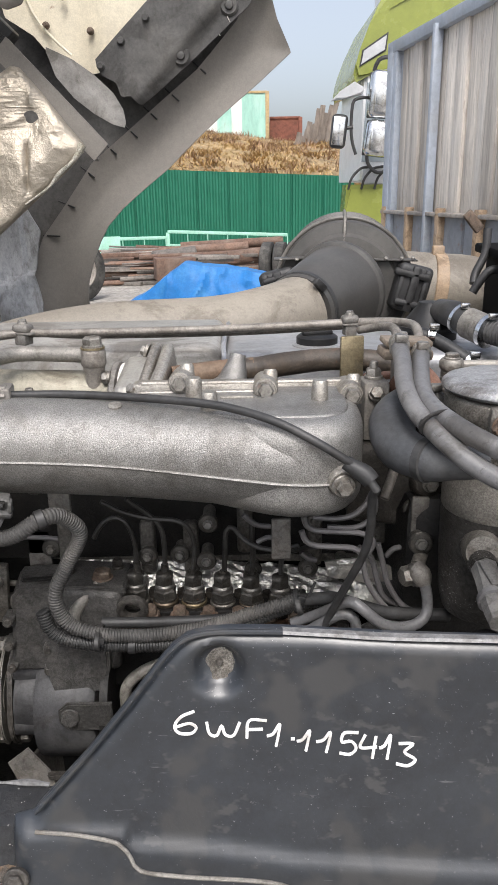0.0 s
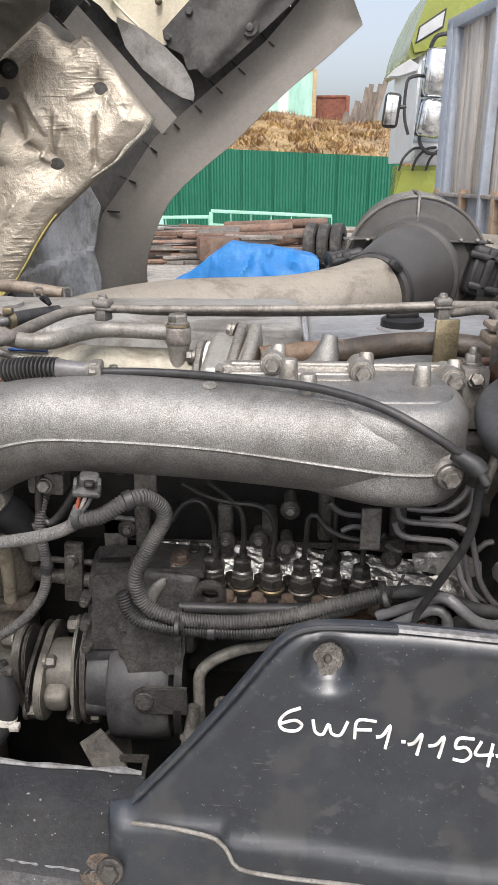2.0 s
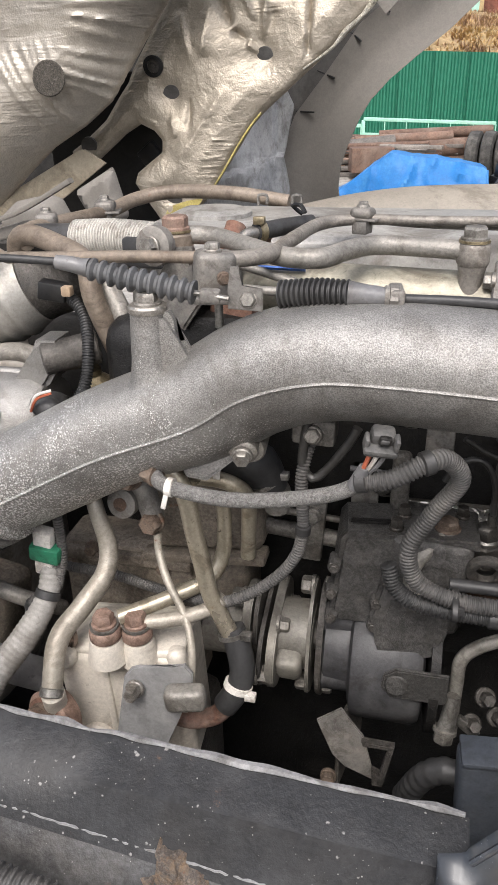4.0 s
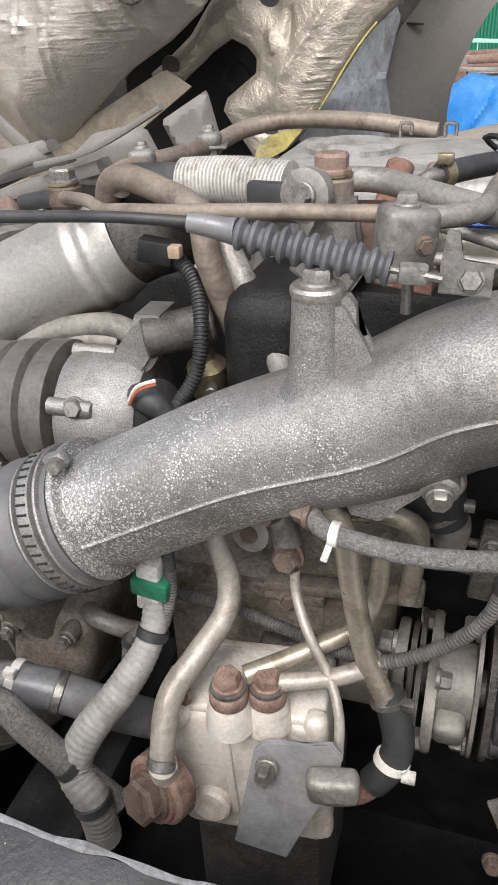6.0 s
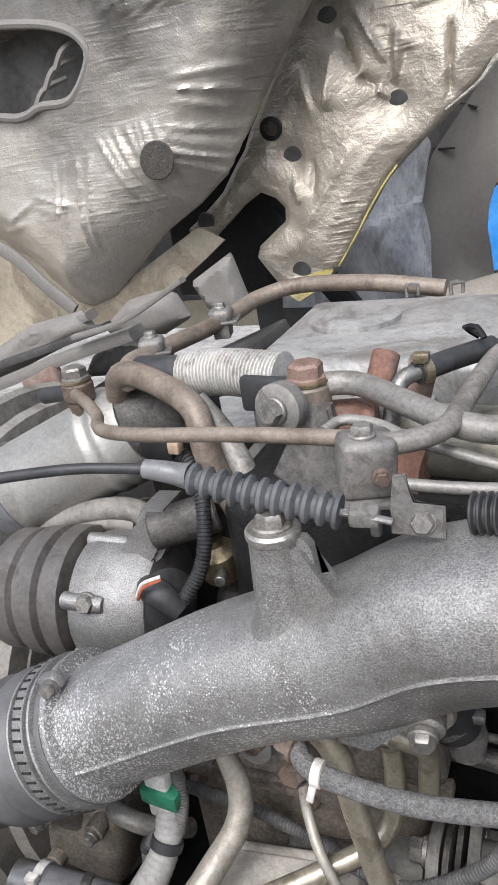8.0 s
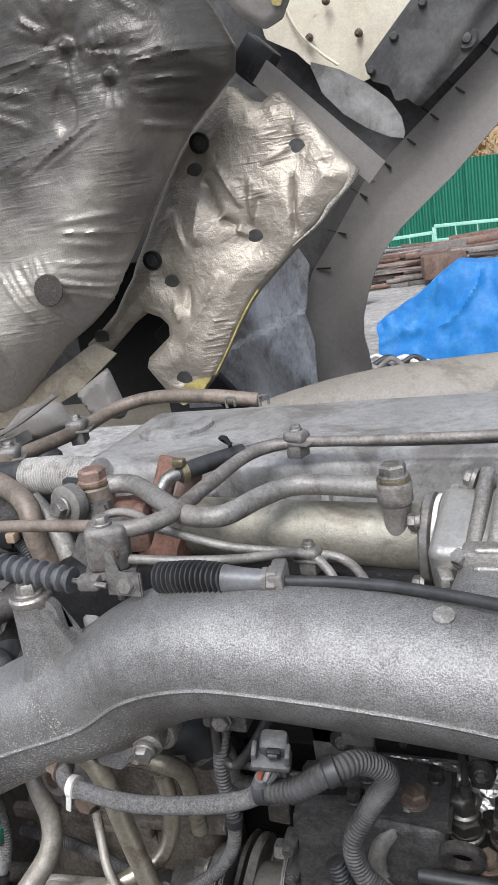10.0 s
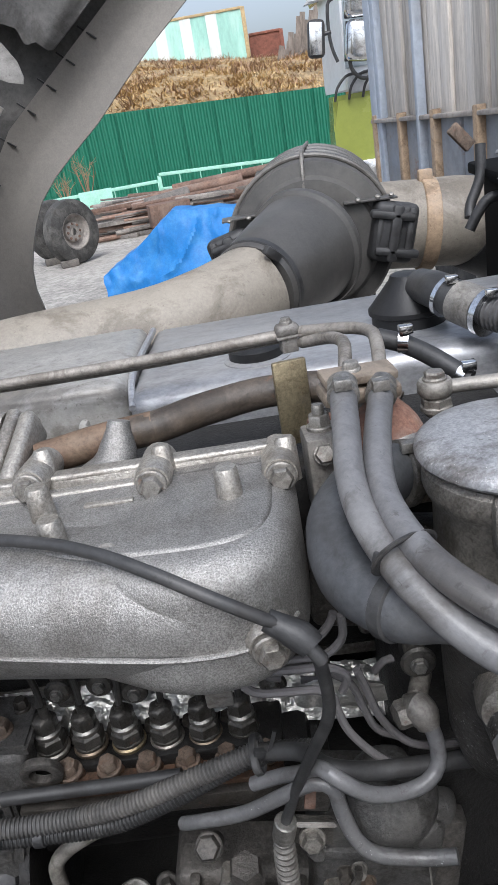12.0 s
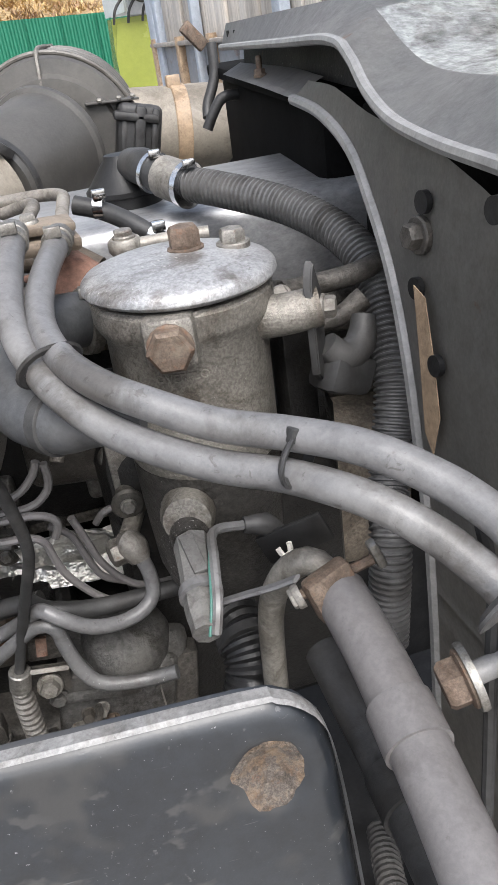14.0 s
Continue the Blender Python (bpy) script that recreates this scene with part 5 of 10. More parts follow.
# ---- near side: black plate and beam ----
def plate_y(x, z):
    return 0.540 - 0.18 * (1.435 - z) - 0.085 * max(0.0, x)


def splash_plate():
    p = thing("splash_plate", (0.05, 0.53, 1.2), "black painted steel splash plate with handwritten white engine code", "plate")
    outline = [(-0.176, 1.282), (-0.160, 1.286), (-0.157, 1.291), (-0.116, 1.336), (-0.081, 1.378), (-0.053, 1.414), (-0.044, 1.424), (-0.033, 1.432), (-0.018, 1.436), (0.004, 1.437), (0.041, 1.438), (0.083, 1.437), (0.125, 1.436), (0.240, 1.436), (0.256, 1.434), (0.268, 1.427),
               (0.277, 1.414), (0.281, 1.39), (0.284, 1.08), (-0.10, 1.08), (-0.176, 1.15)]

    def shape(x, z, e):
        y = plate_y(x, z)
        d = math.hypot(x + 0.0085, z - 1.406)
        if d < 0.026:
            y += 0.013 * (1 - min(1, max(0, (d - 0.011) / 0.013)) ** 2 * (3 - 2 * min(1, max(0, (d - 0.011) / 0.013))))
        d = math.hypot(x - 0.247, z - 1.392)
        if d < 0.027:
            y += 0.011 * (math.cos(d / 0.027 * math.pi) + 1) / 2
        fold = 1.272 - 0.10 * max(-0.05, min(x, 0.05)) - (0.012 if x > -0.085 else 0)
        y -= 0.007 / (1 + math.exp((z - fold) / 0.0025))
        y += max(0.0, 0.012 - e) ** 2 * 60 + 0.0008 * noise.noise((x * 30, z * 30, 0))
        return y

    part("panel", sheet(outline, 0.004, shape, 0.003), M_PLATE, p, angle=60)
    rim = [(x, plate_y(x, z), z) for x, z in outline[2:13]]
    rim += [(x, plate_y(x, z), z) for x, z in ((0.24, 1.437), (0.256, 1.435), (0.268, 1.428), (0.277, 1.415), (0.281, 1.39), (0.283, 1.33), (0.284, 1.25))]
    part("rolled_edge", tube(rim[:9], 0.0022, 8, 0.006), M_PLATE, p)
    rim = spline(rim[8:], 0.006)[0]
    flange = bmesh.new()
    rows = [[flange.verts.new(q + Vector((0, dy, dz))) for q in rim] for dy, dz in ((-0.0008, -0.0012), (0.0012, 0.0006), (0.008, 0.0002), (0.008, -0.002))]
    for r1, r2 in zip(rows, rows[1:]):
        for i in range(len(rim) - 1):
            flange.faces.new((r1[i], r1[i + 1], r2[i + 1], r2[i]))
    part("top_flange", flange, M_WORN, p, "worn grey top edge")
    ledge = [(-0.155, 0.503, 1.283), (-0.12, 0.503, 1.2785), (-0.09, 0.499, 1.274), (-0.08, 0.496, 1.262), (-0.072, 0.49, 1.256), (-0.04, 0.487, 1.253), (0.03, 0.483, 1.25), (0.06, 0.48, 1.238)]
    part("ledge_edge", tube(ledge, 0.0017, 8, 0.006), M_PIPE_G, p)
    part("bolt", lathe([(0.0032, 0), (0.0032, 0.004), (0.002, 0.006), (0, 0.006)], (-0.0085, 0.549, 1.406), (0, -1, 0.2), 12), M_MID, p)
    for cx, cz, size, mat, text in ((0.247, 1.392, 0.0185, M_CORROSION, "blistered rust spot"), (-0.0075, 1.4055, 0.0125, M_GRIT, "gritty corroded spot")):
        blot = []
        for k in range(28):
            an = k * math.tau / 28
            r = size * (1 + 0.28 * noise.noise((math.cos(an) * 1.7, math.sin(an) * 1.7, 6 + cx)))
            blot.append((cx + r * math.cos(an), cz + r * math.sin(an)))
        part("rust_patch", sheet(blot, 0.0018, lambda x, z, e: shape(x, z, 0.05) - 0.0011 * min(1, e / 0.003) - 0.0012 * max(0, noise.noise((x * 260, z * 260, 1))), 0.001), mat, p, text, 70)
    return p


plate = splash_plate()
STROKES = {
    "6": [[(0.8, 1), (0.3, 0.75), (0.05, 0.35), (0.2, 0.03), (0.65, 0.0), (0.85, 0.25), (0.6, 0.45), (0.1, 0.3)]],
    "W": [[(0, 0.75), (0.08, 0.15), (0.3, 0.05), (0.45, 0.55), (0.55, 0.1), (0.8, 0.05), (1.0, 0.75)]],
    "F": [[(0.15, 0), (0.25, 0.9), (0.9, 0.95)], [(0.2, 0.45), (0.75, 0.5)]],
    "1": [[(0.0, 0.45), (0.3, 0.55), (0.66, 1.0), (0.58, 0.5), (0.46, 0.0)]],
    "l": [[(0.0, 0.5), (0.3, 0.6), (0.6, 1.0), (0.53, 0.5), (0.42, 0.0)]],
    "-": [[(0.2, 0.45), (0.45, 0.45)]],
    "5": [[(0.9, 1.0), (0.3, 0.95), (0.2, 0.55), (0.6, 0.6), (0.8, 0.3), (0.55, 0.02), (0.1, 0.05)]],
    "4": [[(0.3, 1.0), (0.1, 0.45), (0.8, 0.5)], [(0.75, 0.95), (0.6, 0.0)]],
    "3": [[(0.15, 0.95), (0.75, 0.95), (0.4, 0.6), (0.85, 0.3), (0.55, 0.02), (0.05, 0.08)]],
}


def handwriting():
    for ch, x, z, w, h in (("6", -0.045, 1.350, 0.021, 0.024), ("W", -0.019, 1.347, 0.026, 0.021), ("F", 0.009, 1.345, 0.021, 0.021), ("1", 0.028, 1.338, 0.015, 0.024),
                           ("-", 0.044, 1.343, 0.012, 0.012), ("1", 0.051, 1.335, 0.015, 0.022), ("l", 0.066, 1.334, 0.018, 0.022), ("5", 0.082, 1.332, 0.018, 0.024),
                           ("4", 0.098, 1.329, 0.018, 0.025), ("1", 0.114, 1.328, 0.013, 0.026), ("3", 0.126, 1.323, 0.018, 0.025)):
        z, h = z + 0.25 * h + 0.006 * (x + 0.045) / 0.17, h * 0.76
        bm = bmesh.new()
        for s in STROKES[ch]:
            pts = [(x + a * w, plate_y(x + a * w, z + b * h) - 0.0006, z + b * h) for a, b in s]
            tube(pts, 0.00125, 6, 0.0015, bm, section=lambda p, q: (p, q))
        part("painted_letter", bm, M_WHITE, plate)


handwriting()


def side_beam():
    b = thing("side_beam", (-0.55, 0.53, 1.1), "black painted steel side beam with worn scraped top edge", "beam")
    def steel(pts, mat, name, label=""):
        bm = bmesh.new()
        rings = []
        for k in range(25):
            x = -1.0 + 0.845 * k / 24
            z = 1.266 + (-0.16 - x) * 0.068
            drop = -0.07 * (x + 0.45)
            rings.append([bm.verts.new((x, 0.524 + a, z + c + drop * w)) for a, c, w in pts])
        for r, q in zip(rings, rings[1:]):
            for i in range(len(pts)):
                bm.faces.new((r[i], r[(i + 1) % len(pts)], q[(i + 1) % len(pts)], q[i]))
        bm.faces.new(rings[0])
        bm.faces.new(rings[-1][::-1])
        return part(name, bm, mat, b, label)

    steel([(0.0, 0.0, 0), (0.034, 0.010, 0), (0.036, -0.005, 0), (0.004, -0.012, 0), (-0.010, -0.0225, 1), (-0.014, -0.030, 1), (-0.022, -0.030, 1), (-0.014, -0.019, 1)], M_BEAM, "beam")
    steel([(-0.0125, -0.0225, 1), (-0.016, -0.0245, 1), (-0.034, -0.056, 1), (-0.038, -0.062, 1), (-0.040, -0.22, 0), (-0.030, -0.22, 0), (-0.026, -0.062, 1)], M_BEAMLEDGE, "lower_ledge", "dusty lower ledge")
    rnd = random.Random(5)
    line = []
    for k in range(150):
        x = -0.72 + 0.555 * k / 149
        line.append((x, 0.5068, 1.266 + (-0.16 - x) * 0.068 - 0.0245 - 0.07 * (x + 0.45) + rnd.uniform(-0.0005, 0.0005)))
    part("dust_line", tube(line, [rnd.choice((0.0004, 0.0008, 0.0011, 0.0014)) for _ in line], 6, 0.004), M_WORN, b, "pale dust along the step")
    part("bolt", bolt((-0.172, 0.494, 1.243), (0, -1, 0.35), 0.0125, 0.007, 0.0105), M_MID, b)
    for x, y, z, r in ((-0.345, 0.4985, 1.233, 0.024), (-0.178, 0.5055, 1.222, 0.022)):
        bm = lathe([(r, -0.002), (r * 0.8, 0.0012), (r * 0.5, 0.0026), (r * 0.3, 0.003), (0.0005, 0.0022)], (x, y, z), (0, -0.87, 0.5), 32)
        for v in bm.verts:
            v.co += Vector((noise.noise(v.co * 70), 0, noise.noise(v.co * 80 + Vector((3, 0, 0))))) * 0.014
        part("rust_spot", bm, M_CORROSION, b, "flaking rust spot")
    rnd = random.Random(21)
    edge = [(-1.0 + 0.842 * k / 44, 0.5585 + rnd.uniform(-0.001, 0.001), 1.3345 - 0.058 * k / 44 + rnd.uniform(-0.0008, 0.0008)) for k in range(45)]
    part("worn_edge", tube(edge, [rnd.choice((0.0012, 0.0018, 0.0026, 0.0034)) for _ in edge], 6, 0.006), M_WORN, b, "chipped bright edge")
    for k in range(26):
        x, v = rnd.uniform(-0.62, -0.17), rnd.uniform(0.0, 1.0)
        z = 1.266 + (-0.16 - x) * 0.068 - 0.012 - 0.030 * v
        y = 0.528 - 0.0207 * v
        ln, hi = rnd.uniform(0.004, 0.022), rnd.uniform(0.0012, 0.005)
        ring = [(ln * math.cos(a) * rnd.uniform(0.5, 1.0), hi * math.sin(a) * rnd.uniform(0.5, 1.0)) for a in (math.tau * q / 11 for q in range(11))]
        part("scuff", prism(ring, (x, y - 0.0012, z), (1, 0, -0.07), (0, 0.55, 0.83), -0.0006, 0), M_SCUFF, b, "dusty scuff mark")


side_beam()

# ---- far side: charge pipe, air cleaner ----
def charge_pipe():
    p = thing("intake_pipe", (-0.2, 1.4, 1.4), "large dusty beige intake pipe over the engine", "pipe")
    part("pipe", tube([(-0.62, 1.40, 1.36), (-0.50, 1.385, 1.435), (-0.40, 1.39, 1.475), (-0.25, 1.41, 1.498), (-0.05, 1.44, 1.503), (0.05, 1.475, 1.515), (0.125, 1.535, 1.53)],
                      [0.06, 0.070, 0.072, 0.073, 0.073, 0.073, 0.073], 30, 0.012), M_BEIGE, p)
    d = Vector((0.115, 0.19, 0.025)).normalized()
    o = Vector((0.118, 1.527, 1.529))
    h = part("rubber_bellmouth", lathe([(0.074, 0), (0.077, 0.005), (0.077, 0.03), (0.081, 0.04), (0.086, 0.07), (0.093, 0.12), (0.098, 0.165), (0.100, 0.183), (0.107, 0.187), (0.109, 0.194), (0.107, 0.201), (0.099, 0.206)], o, d, 40), M_AIR, p, "dark rubber bellmouth")
    part("clamp", lathe([(0.0775, 0), (0.080, 0.001), (0.080, 0.013), (0.0775, 0.014)], o + d * 0.010, d, 40), M_RUBBER, h)
    part("clamp_screw", box(o + d * 0.017 + Vector((0.03, -0.055, 0.058)), (0.03, 0.014, 0.014), (10, 40, 35), 0.003), M_RUBBER, h)


charge_pipe()


def air_cleaner():
    a = thing("air_cleaner", (0.26, 1.95, 1.3), "round dusty dark grey plastic air cleaner housing", "air cleaner")
    d = Vector((0.12, 1, 0.02)).normalized()
    o = Vector((0.238, 1.765, 1.545))
    part("housing", lathe([(0.10, -0.012), (0.118, -0.010), (0.125, 0.0), (0.148, 0.004), (0.153, 0.012), (0.153, 0.05), (0.160, 0.054), (0.160, 0.07), (0.155, 0.075), (0.155, 0.36), (0.148, 0.38), (0.09, 0.39)], o, d, 48), M_AIR, a)
    for r in (0.157, 0.128):
        pts = []
        u, w, _ = basis(d)
        for k in range(25):
            t = math.radians(-10 + k * 200 / 24)
            pts.append(o + d * (0.008 if r < 0.14 else 0.03) + (u * math.cos(t) * -1 + w * math.sin(t)) * r)
        # the lighter colour stands for light caught along the ring
        part("moulded_ring", tube(pts, 0.0045, 8, 0.02), M_ARC, a)
    for k in range(3):
        part("hoop", lathe([(0.155, 0), (0.159, 0.003), (0.159, 0.009), (0.155, 0.012)], o + d * (0.13 + 0.08 * k), d, 48), M_AIR, a)
    part("strap", tube([o + d * 0.36 + Vector((0, 0, 0.158)), o + d * 0.06 + Vector((0, 0, 0.163)), o + d * 0.0 + Vector((0, 0, 0.145)), o + Vector((-0.004, -0.012, 0.085))], 0.004, 6, 0.02), M_SADDLE, a)
    clip = part("clip", lathe([(0.014, 0), (0.015, 0.004), (0.015, 0.03), (0.012, 0.034)], o + Vector((-0.006, -0.022, 0.052)), (0, 0, 1), 16), M_BLACK, a, "small black indicator clip")
    for z in (0.062, 0.07):
        part("mark", box(o + Vector((-0.006, -0.037, z)), (0.012, 0.001, 0.004), bevel=0), M_WHITEPL, clip)
    for x, z, y, s in ((0.092, 1.552, 1.75, -1), (0.384, 1.550, 1.74, 1)):
        h = 0.085 if s < 0 else 0.105
        part("ledge", box((x - 0.035 * s, y + 0.012, 1.612 if s > 0 else 1.618), (0.095, 0.05, 0.004), (0, 2 * s, 0), 0.001), M_AIR, a, "moulded ledge")
        lug = part("bracket", box((x, y, z), (0.080, 0.05, h), (0, 14 * s, 6 * s), 0.012, seg=3), M_RUBBER, a, "black ribbed rubber mount")
        part("rib", box((x, y - 0.024, z), (0.020, 0.02, h * 0.96), (0, 14 * s, 0), 0.006), M_RUBBER, lug)
        for dz in (-0.32, 0.3):
            part("rib", box((x, y - 0.024, z + dz * h), (0.082, 0.02, 0.016), (0, 14 * s, 0), 0.006), M_RUBBER, lug)
        for dx in (-0.028, 0.028):
            part("rib", box((x + dx, y - 0.020, z), (0.014, 0.018, h * 0.8), (0, 14 * s, 0), 0.006), M_RUBBER, lug)
        for dx in (-0.04, 0.01, 0.045):
            part("rivet", lathe([(0.005, 0), (0.004, 0.003), (0, 0.004)], (x - 0.03 * s + dx * 0.7, y - 0.012, 1.616), (0, -0.6, 0.8), 10), M_BOLT, a)
    q = thing("intake_snorkel", (0.5, 2.0, 1.3), "dusty grey intake duct with a tan band", "pipe")
    part("duct", tube([(0.34, 1.99, 1.53), (0.48, 2.0, 1.515), (0.60, 2.0, 1.50), (0.70, 2.03, 1.44), (0.74, 2.05, 1.2)], [0.09, 0.092, 0.094, 0.096, 0.096], 28, 0.02), M_BEIGE, q)
    part("band", lathe([(0.095, 0), (0.097, 0.002), (0.097, 0.03), (0.095, 0.032)], (0.485, 2.0, 1.514), (1, 0, -0.12), 32), M_TAN, q, "tan cloth band")
    part("buckle", box((0.505, 1.985, 1.613), (0.03, 0.02, 0.025), bevel=0.004), M_TAN, q)
    part("lower_sleeve", lathe([(0.0965, 0), (0.099, 0.004), (0.099, 0.10), (0.0965, 0.104)], (0.60, 2.0, 1.5), (0.1, 0.03, -0.06), 32), M_RUBBER, q)


air_cleaner()


# ---- filter canister ----
def filter_can():
    f = thing("fuel_filter", (0.283, 0.772, 1.33), "grey metal fuel filter canister with a domed lid, dusty and oil-stained", "filter")
    ax = Vector((0.02, 0.0, 1)).normalized()
    o = Vector((0.272, 0.775, 1.33))
    part("bowl", lathe([(0.030, -0.03), (0.046, -0.022), (0.052, 0.0), (0.055, 0.05), (0.0565, 0.098)], o, ax, 44), M_BOWL, f, "dark oily lower bowl")
    part("body", lathe([(0.0555, 0.097), (0.057, 0.10), (0.057, 0.12), (0.057, 0.195), (0.0615, 0.202), (0.0632, 0.207), (0.0632, 0.219), (0.0600, 0.222)], o, ax, 44), M_FILTER, f)
    lid = part("lid", lathe([(0.0600, 0.224), (0.0660, 0.2265), (0.0672, 0.2285), (0.0665, 0.2325), (0.0635, 0.2355), (0.052, 0.2395), (0.036, 0.2418), (0.018, 0.2427), (0.0, 0.243)], o, ax, 56), M_LID, f, "domed aluminium lid")
    part("union_nut", bolt((0.286, 0.786, 1.572), (0, 0, 1), 0.020, 0.016, 0.013), M_RUSTBOLT, lid)
    part("bolt", bolt((0.318, 0.779, 1.571), (0, 0, 1), 0.016, 0.011, 0.012), M_BOLT, lid)
    tab = part("plug_boss", box((0.257, 0.718, 1.537), (0.034, 0.024, 0.034), (0, 0, -14), 0.005), M_FILTER, f)
    part("plug", bolt((0.2545, 0.707, 1.536), (-0.2, -1, 0), 0.026, 0.012, 0.015), M_RUSTBOLT, tab)
    part("outlet", tube([(0.315, 0.755, 1.525), (0.335, 0.742, 1.527), (0.362, 0.735, 1.530)], [0.016, 0.0145, 0.014], 18), M_FILTER, f)
    lug = part("lug", lathe([(0.020, 0), (0.020, 0.02), (0.017, 0.03)], (0.248, 0.735, 1.40), (-0.2, -1, 0.25), 18), M_FILTER, f)
    word = bpy.data.curves.new("lettering", "FONT")
    word.body, word.size, word.extrude, word.align_x = "OVERFLOW", 0.0085, 0.0007, "CENTER"
    holder = bpy.data.objects.new("lettering", word)
    flat = bpy.data.meshes.new_from_object(holder)
    bm = bmesh.new()
    bm.from_mesh(flat)
    for v in bm.verts:
        a, r = -0.14 + v.co.x / 0.057, 0.0572 + v.co.z
        v.co = (0.272 + r * math.sin(a), 0.775 - r * math.cos(a), 1.5055 + v.co.y)
    bpy.data.objects.remove(holder)
    part("cast_lettering", bm, M_FILTER, f, "raised cast lettering")
    f.location.z += 0.008
    f.location.x += 0.005
    # return union on the cover beside it
    u = thing("banjo_union", (0.26, 0.913, 1.54), "dull banjo union with a short return pipe", "pipe")
    part("stud", rod((0.26, 0.913, 1.535), (0.26, 0.913, 1.556), 0.010, 12), M_BOLT, u)
    part("nut", bolt((0.26, 0.913, 1.542), (0, 0, 1), 0.022, 0.010, 0.013), M_BOLT, u)
    part("ring", lathe([(0.0125, 0), (0.0145, 0.003), (0.0145, 0.010), (0.0125, 0.013)], (0.26, 0.913, 1.553), (0, 0, 1), 20), M_PIPE_G, u)
    part("bolt", bolt((0.26, 0.913, 1.566), (0, 0, 1), 0.015, 0.007, 0.010), M_BOLT, u)
    part("pipe", tube([(0.272, 0.910, 1.559), (0.30, 0.905, 1.560), (0.33, 0.90, 1.560)], 0.0058, 10), M_PIPE_G, u)


filter_can()


# ---- raised cab ----
def raised_cab():
    c = thing("tilted_cab", (-0.7, 2.0, 1.4), "underside of a tilted truck cab with foil heat shields", "truck cab")
    band = [(-0.62, 1.30), (-0.645, 1.45), (-0.645, 1.54), (-0.60, 1.641), (-0.522, 1.736), (-0.435, 1.85), (-0.277, 1.971), (-0.115, 2.095), (0.0, 2.216), (0.06, 2.32),
            (0.09, 2.30), (0.112, 2.22), (0.152, 2.135), (0.06, 2.058), (-0.037, 1.983), (-0.125, 1.908), (-0.209, 1.831), (-0.29, 1.77), (-0.352, 1.72), (-0.40, 1.67), (-0.428, 1.622),
            (-0.455, 1.56), (-0.473, 1.503), (-0.478, 1.45), (-0.47, 1.40), (-0.46, 1.30)]

    def arch(x, z, e):
        return 2.405 - 0.03 * math.exp(-e / 0.05)

    backing = [(0.05, 2.6), (0.06, 2.30), (0.02, 2.17), (-0.08, 2.06), (-0.24, 1.93), (-0.39, 1.80), (-0.47, 1.70), (-0.55, 1.60), (-0.59, 1.50), (-0.58, 1.30), (-1.9, 1.30), (-1.9, 2.6)]
    part("underbody", sheet(backing, 0.03, lambda x, z, e: 2.43, 0.02), M_DPANEL, c, "dark cab underbody", 50)
    fender = part("wheel_arch", sheet(band, 0.010, arch, 0.012), M_FENDER, c, "plain grey plastic wheel arch", 50)
    for x, z, a in ((-0.11, 2.10, -40), (-0.19, 2.03, -40), (-0.255, 1.983, -42), (-0.315, 1.935, -42), (-0.38, 1.89, -42), (-0.45, 1.825, -38), (-0.52, 1.735, -22), (-0.575, 1.645, -4)):
        part("slit", box((x, 2.381, z), (0.052, 0.006, 0.0045), (0, -a, 0), 0.001), M_BLACK, fender)
    inner = [(-1.0, 1.30), (-0.95, 1.60), (-0.78, 1.72), (-0.64, 1.74), (-0.60, 1.66), (-0.615, 1.60), (-0.625, 1.54), (-0.605, 1.45), (-0.60, 1.30)]

    def well(x, z, e):
        y = 2.32 + 0.35 * (x + 0.8) * 0.2
        d = 0.8 * (x + 0.74) + 0.6 * (z - 1.50)
        y -= 0.045 * math.exp(-(d / 0.06) ** 2)
        # moulded step across the liner
        y -= 0.030 * max(0.0, min(1.0, (1.515 + 0.35 * (x + 0.72) - z) / 0.010))
        y += 0.018 * max(0.0, min(1.0, (x + 0.655) / 0.008))
        return y + 0.012 * noise.noise((x * 9, z * 9, 0))

    part("inner_arch", sheet(inner, 0.012, well, 0.01), M_INNER, c, "dusty grey inner arch liner", 40)
    part("brace", box((-0.77, 2.0, 1.42), (0.05, 0.03, 0.42), (0, -38, 0), 0.004), M_BLACK, c)
    # panels above the arch
    dark = [(-0.10, 2.45), (-0.218, 2.272), (-0.392, 2.11), (-0.375, 2.072), (-0.336, 2.054), (-0.324, 2.015), (-0.299, 2.02), (-0.272, 1.995), (-0.196, 2.052), (-0.116, 2.116), (0.033, 2.24), (0.18, 2.45)]

    def crease(x, z, e):
        t = (x + 0.3) * 0.72 - (z - 2.0) * 0.69
        k = max(0.0, min(1.0, (t - 0.005) / 0.03))
        return 2.30 + 0.02 * k * k * (3 - 2 * k) + 0.004 * noise.noise((x * 14, z * 14, 4))

    dp = part("side_panel", sheet(dark, 0.010, crease, 0.006), M_DPANEL, c, "dark scuffed side panel", 40)
    for x, z in ((-0.155, 2.12), (-0.02, 2.24)):
        part("dimple", lathe([(0.026, 0), (0.021, 0.005), (0.012, 0.004), (0.010, 0.012), (0.006, 0.013)], (x, 2.315, z), (0, -1, 0), 20), M_DPANEL, dp)
    for x, z in ((-0.375, 2.095), (-0.315, 2.155), (-0.245, 2.21)):
        part("bolt", bolt((x, 2.295, z), (0, -1, 0), 0.016, 0.008), M_DPANEL, dp)
    cream = [(-0.72, 2.5), (-0.64, 2.275), (-0.631, 2.222), (-0.559, 2.177), (-0.534, 2.147), (-0.464, 2.10), (-0.40, 2.08), (-0.36, 2.09), (-0.20, 2.26), (-0.05, 2.5)]

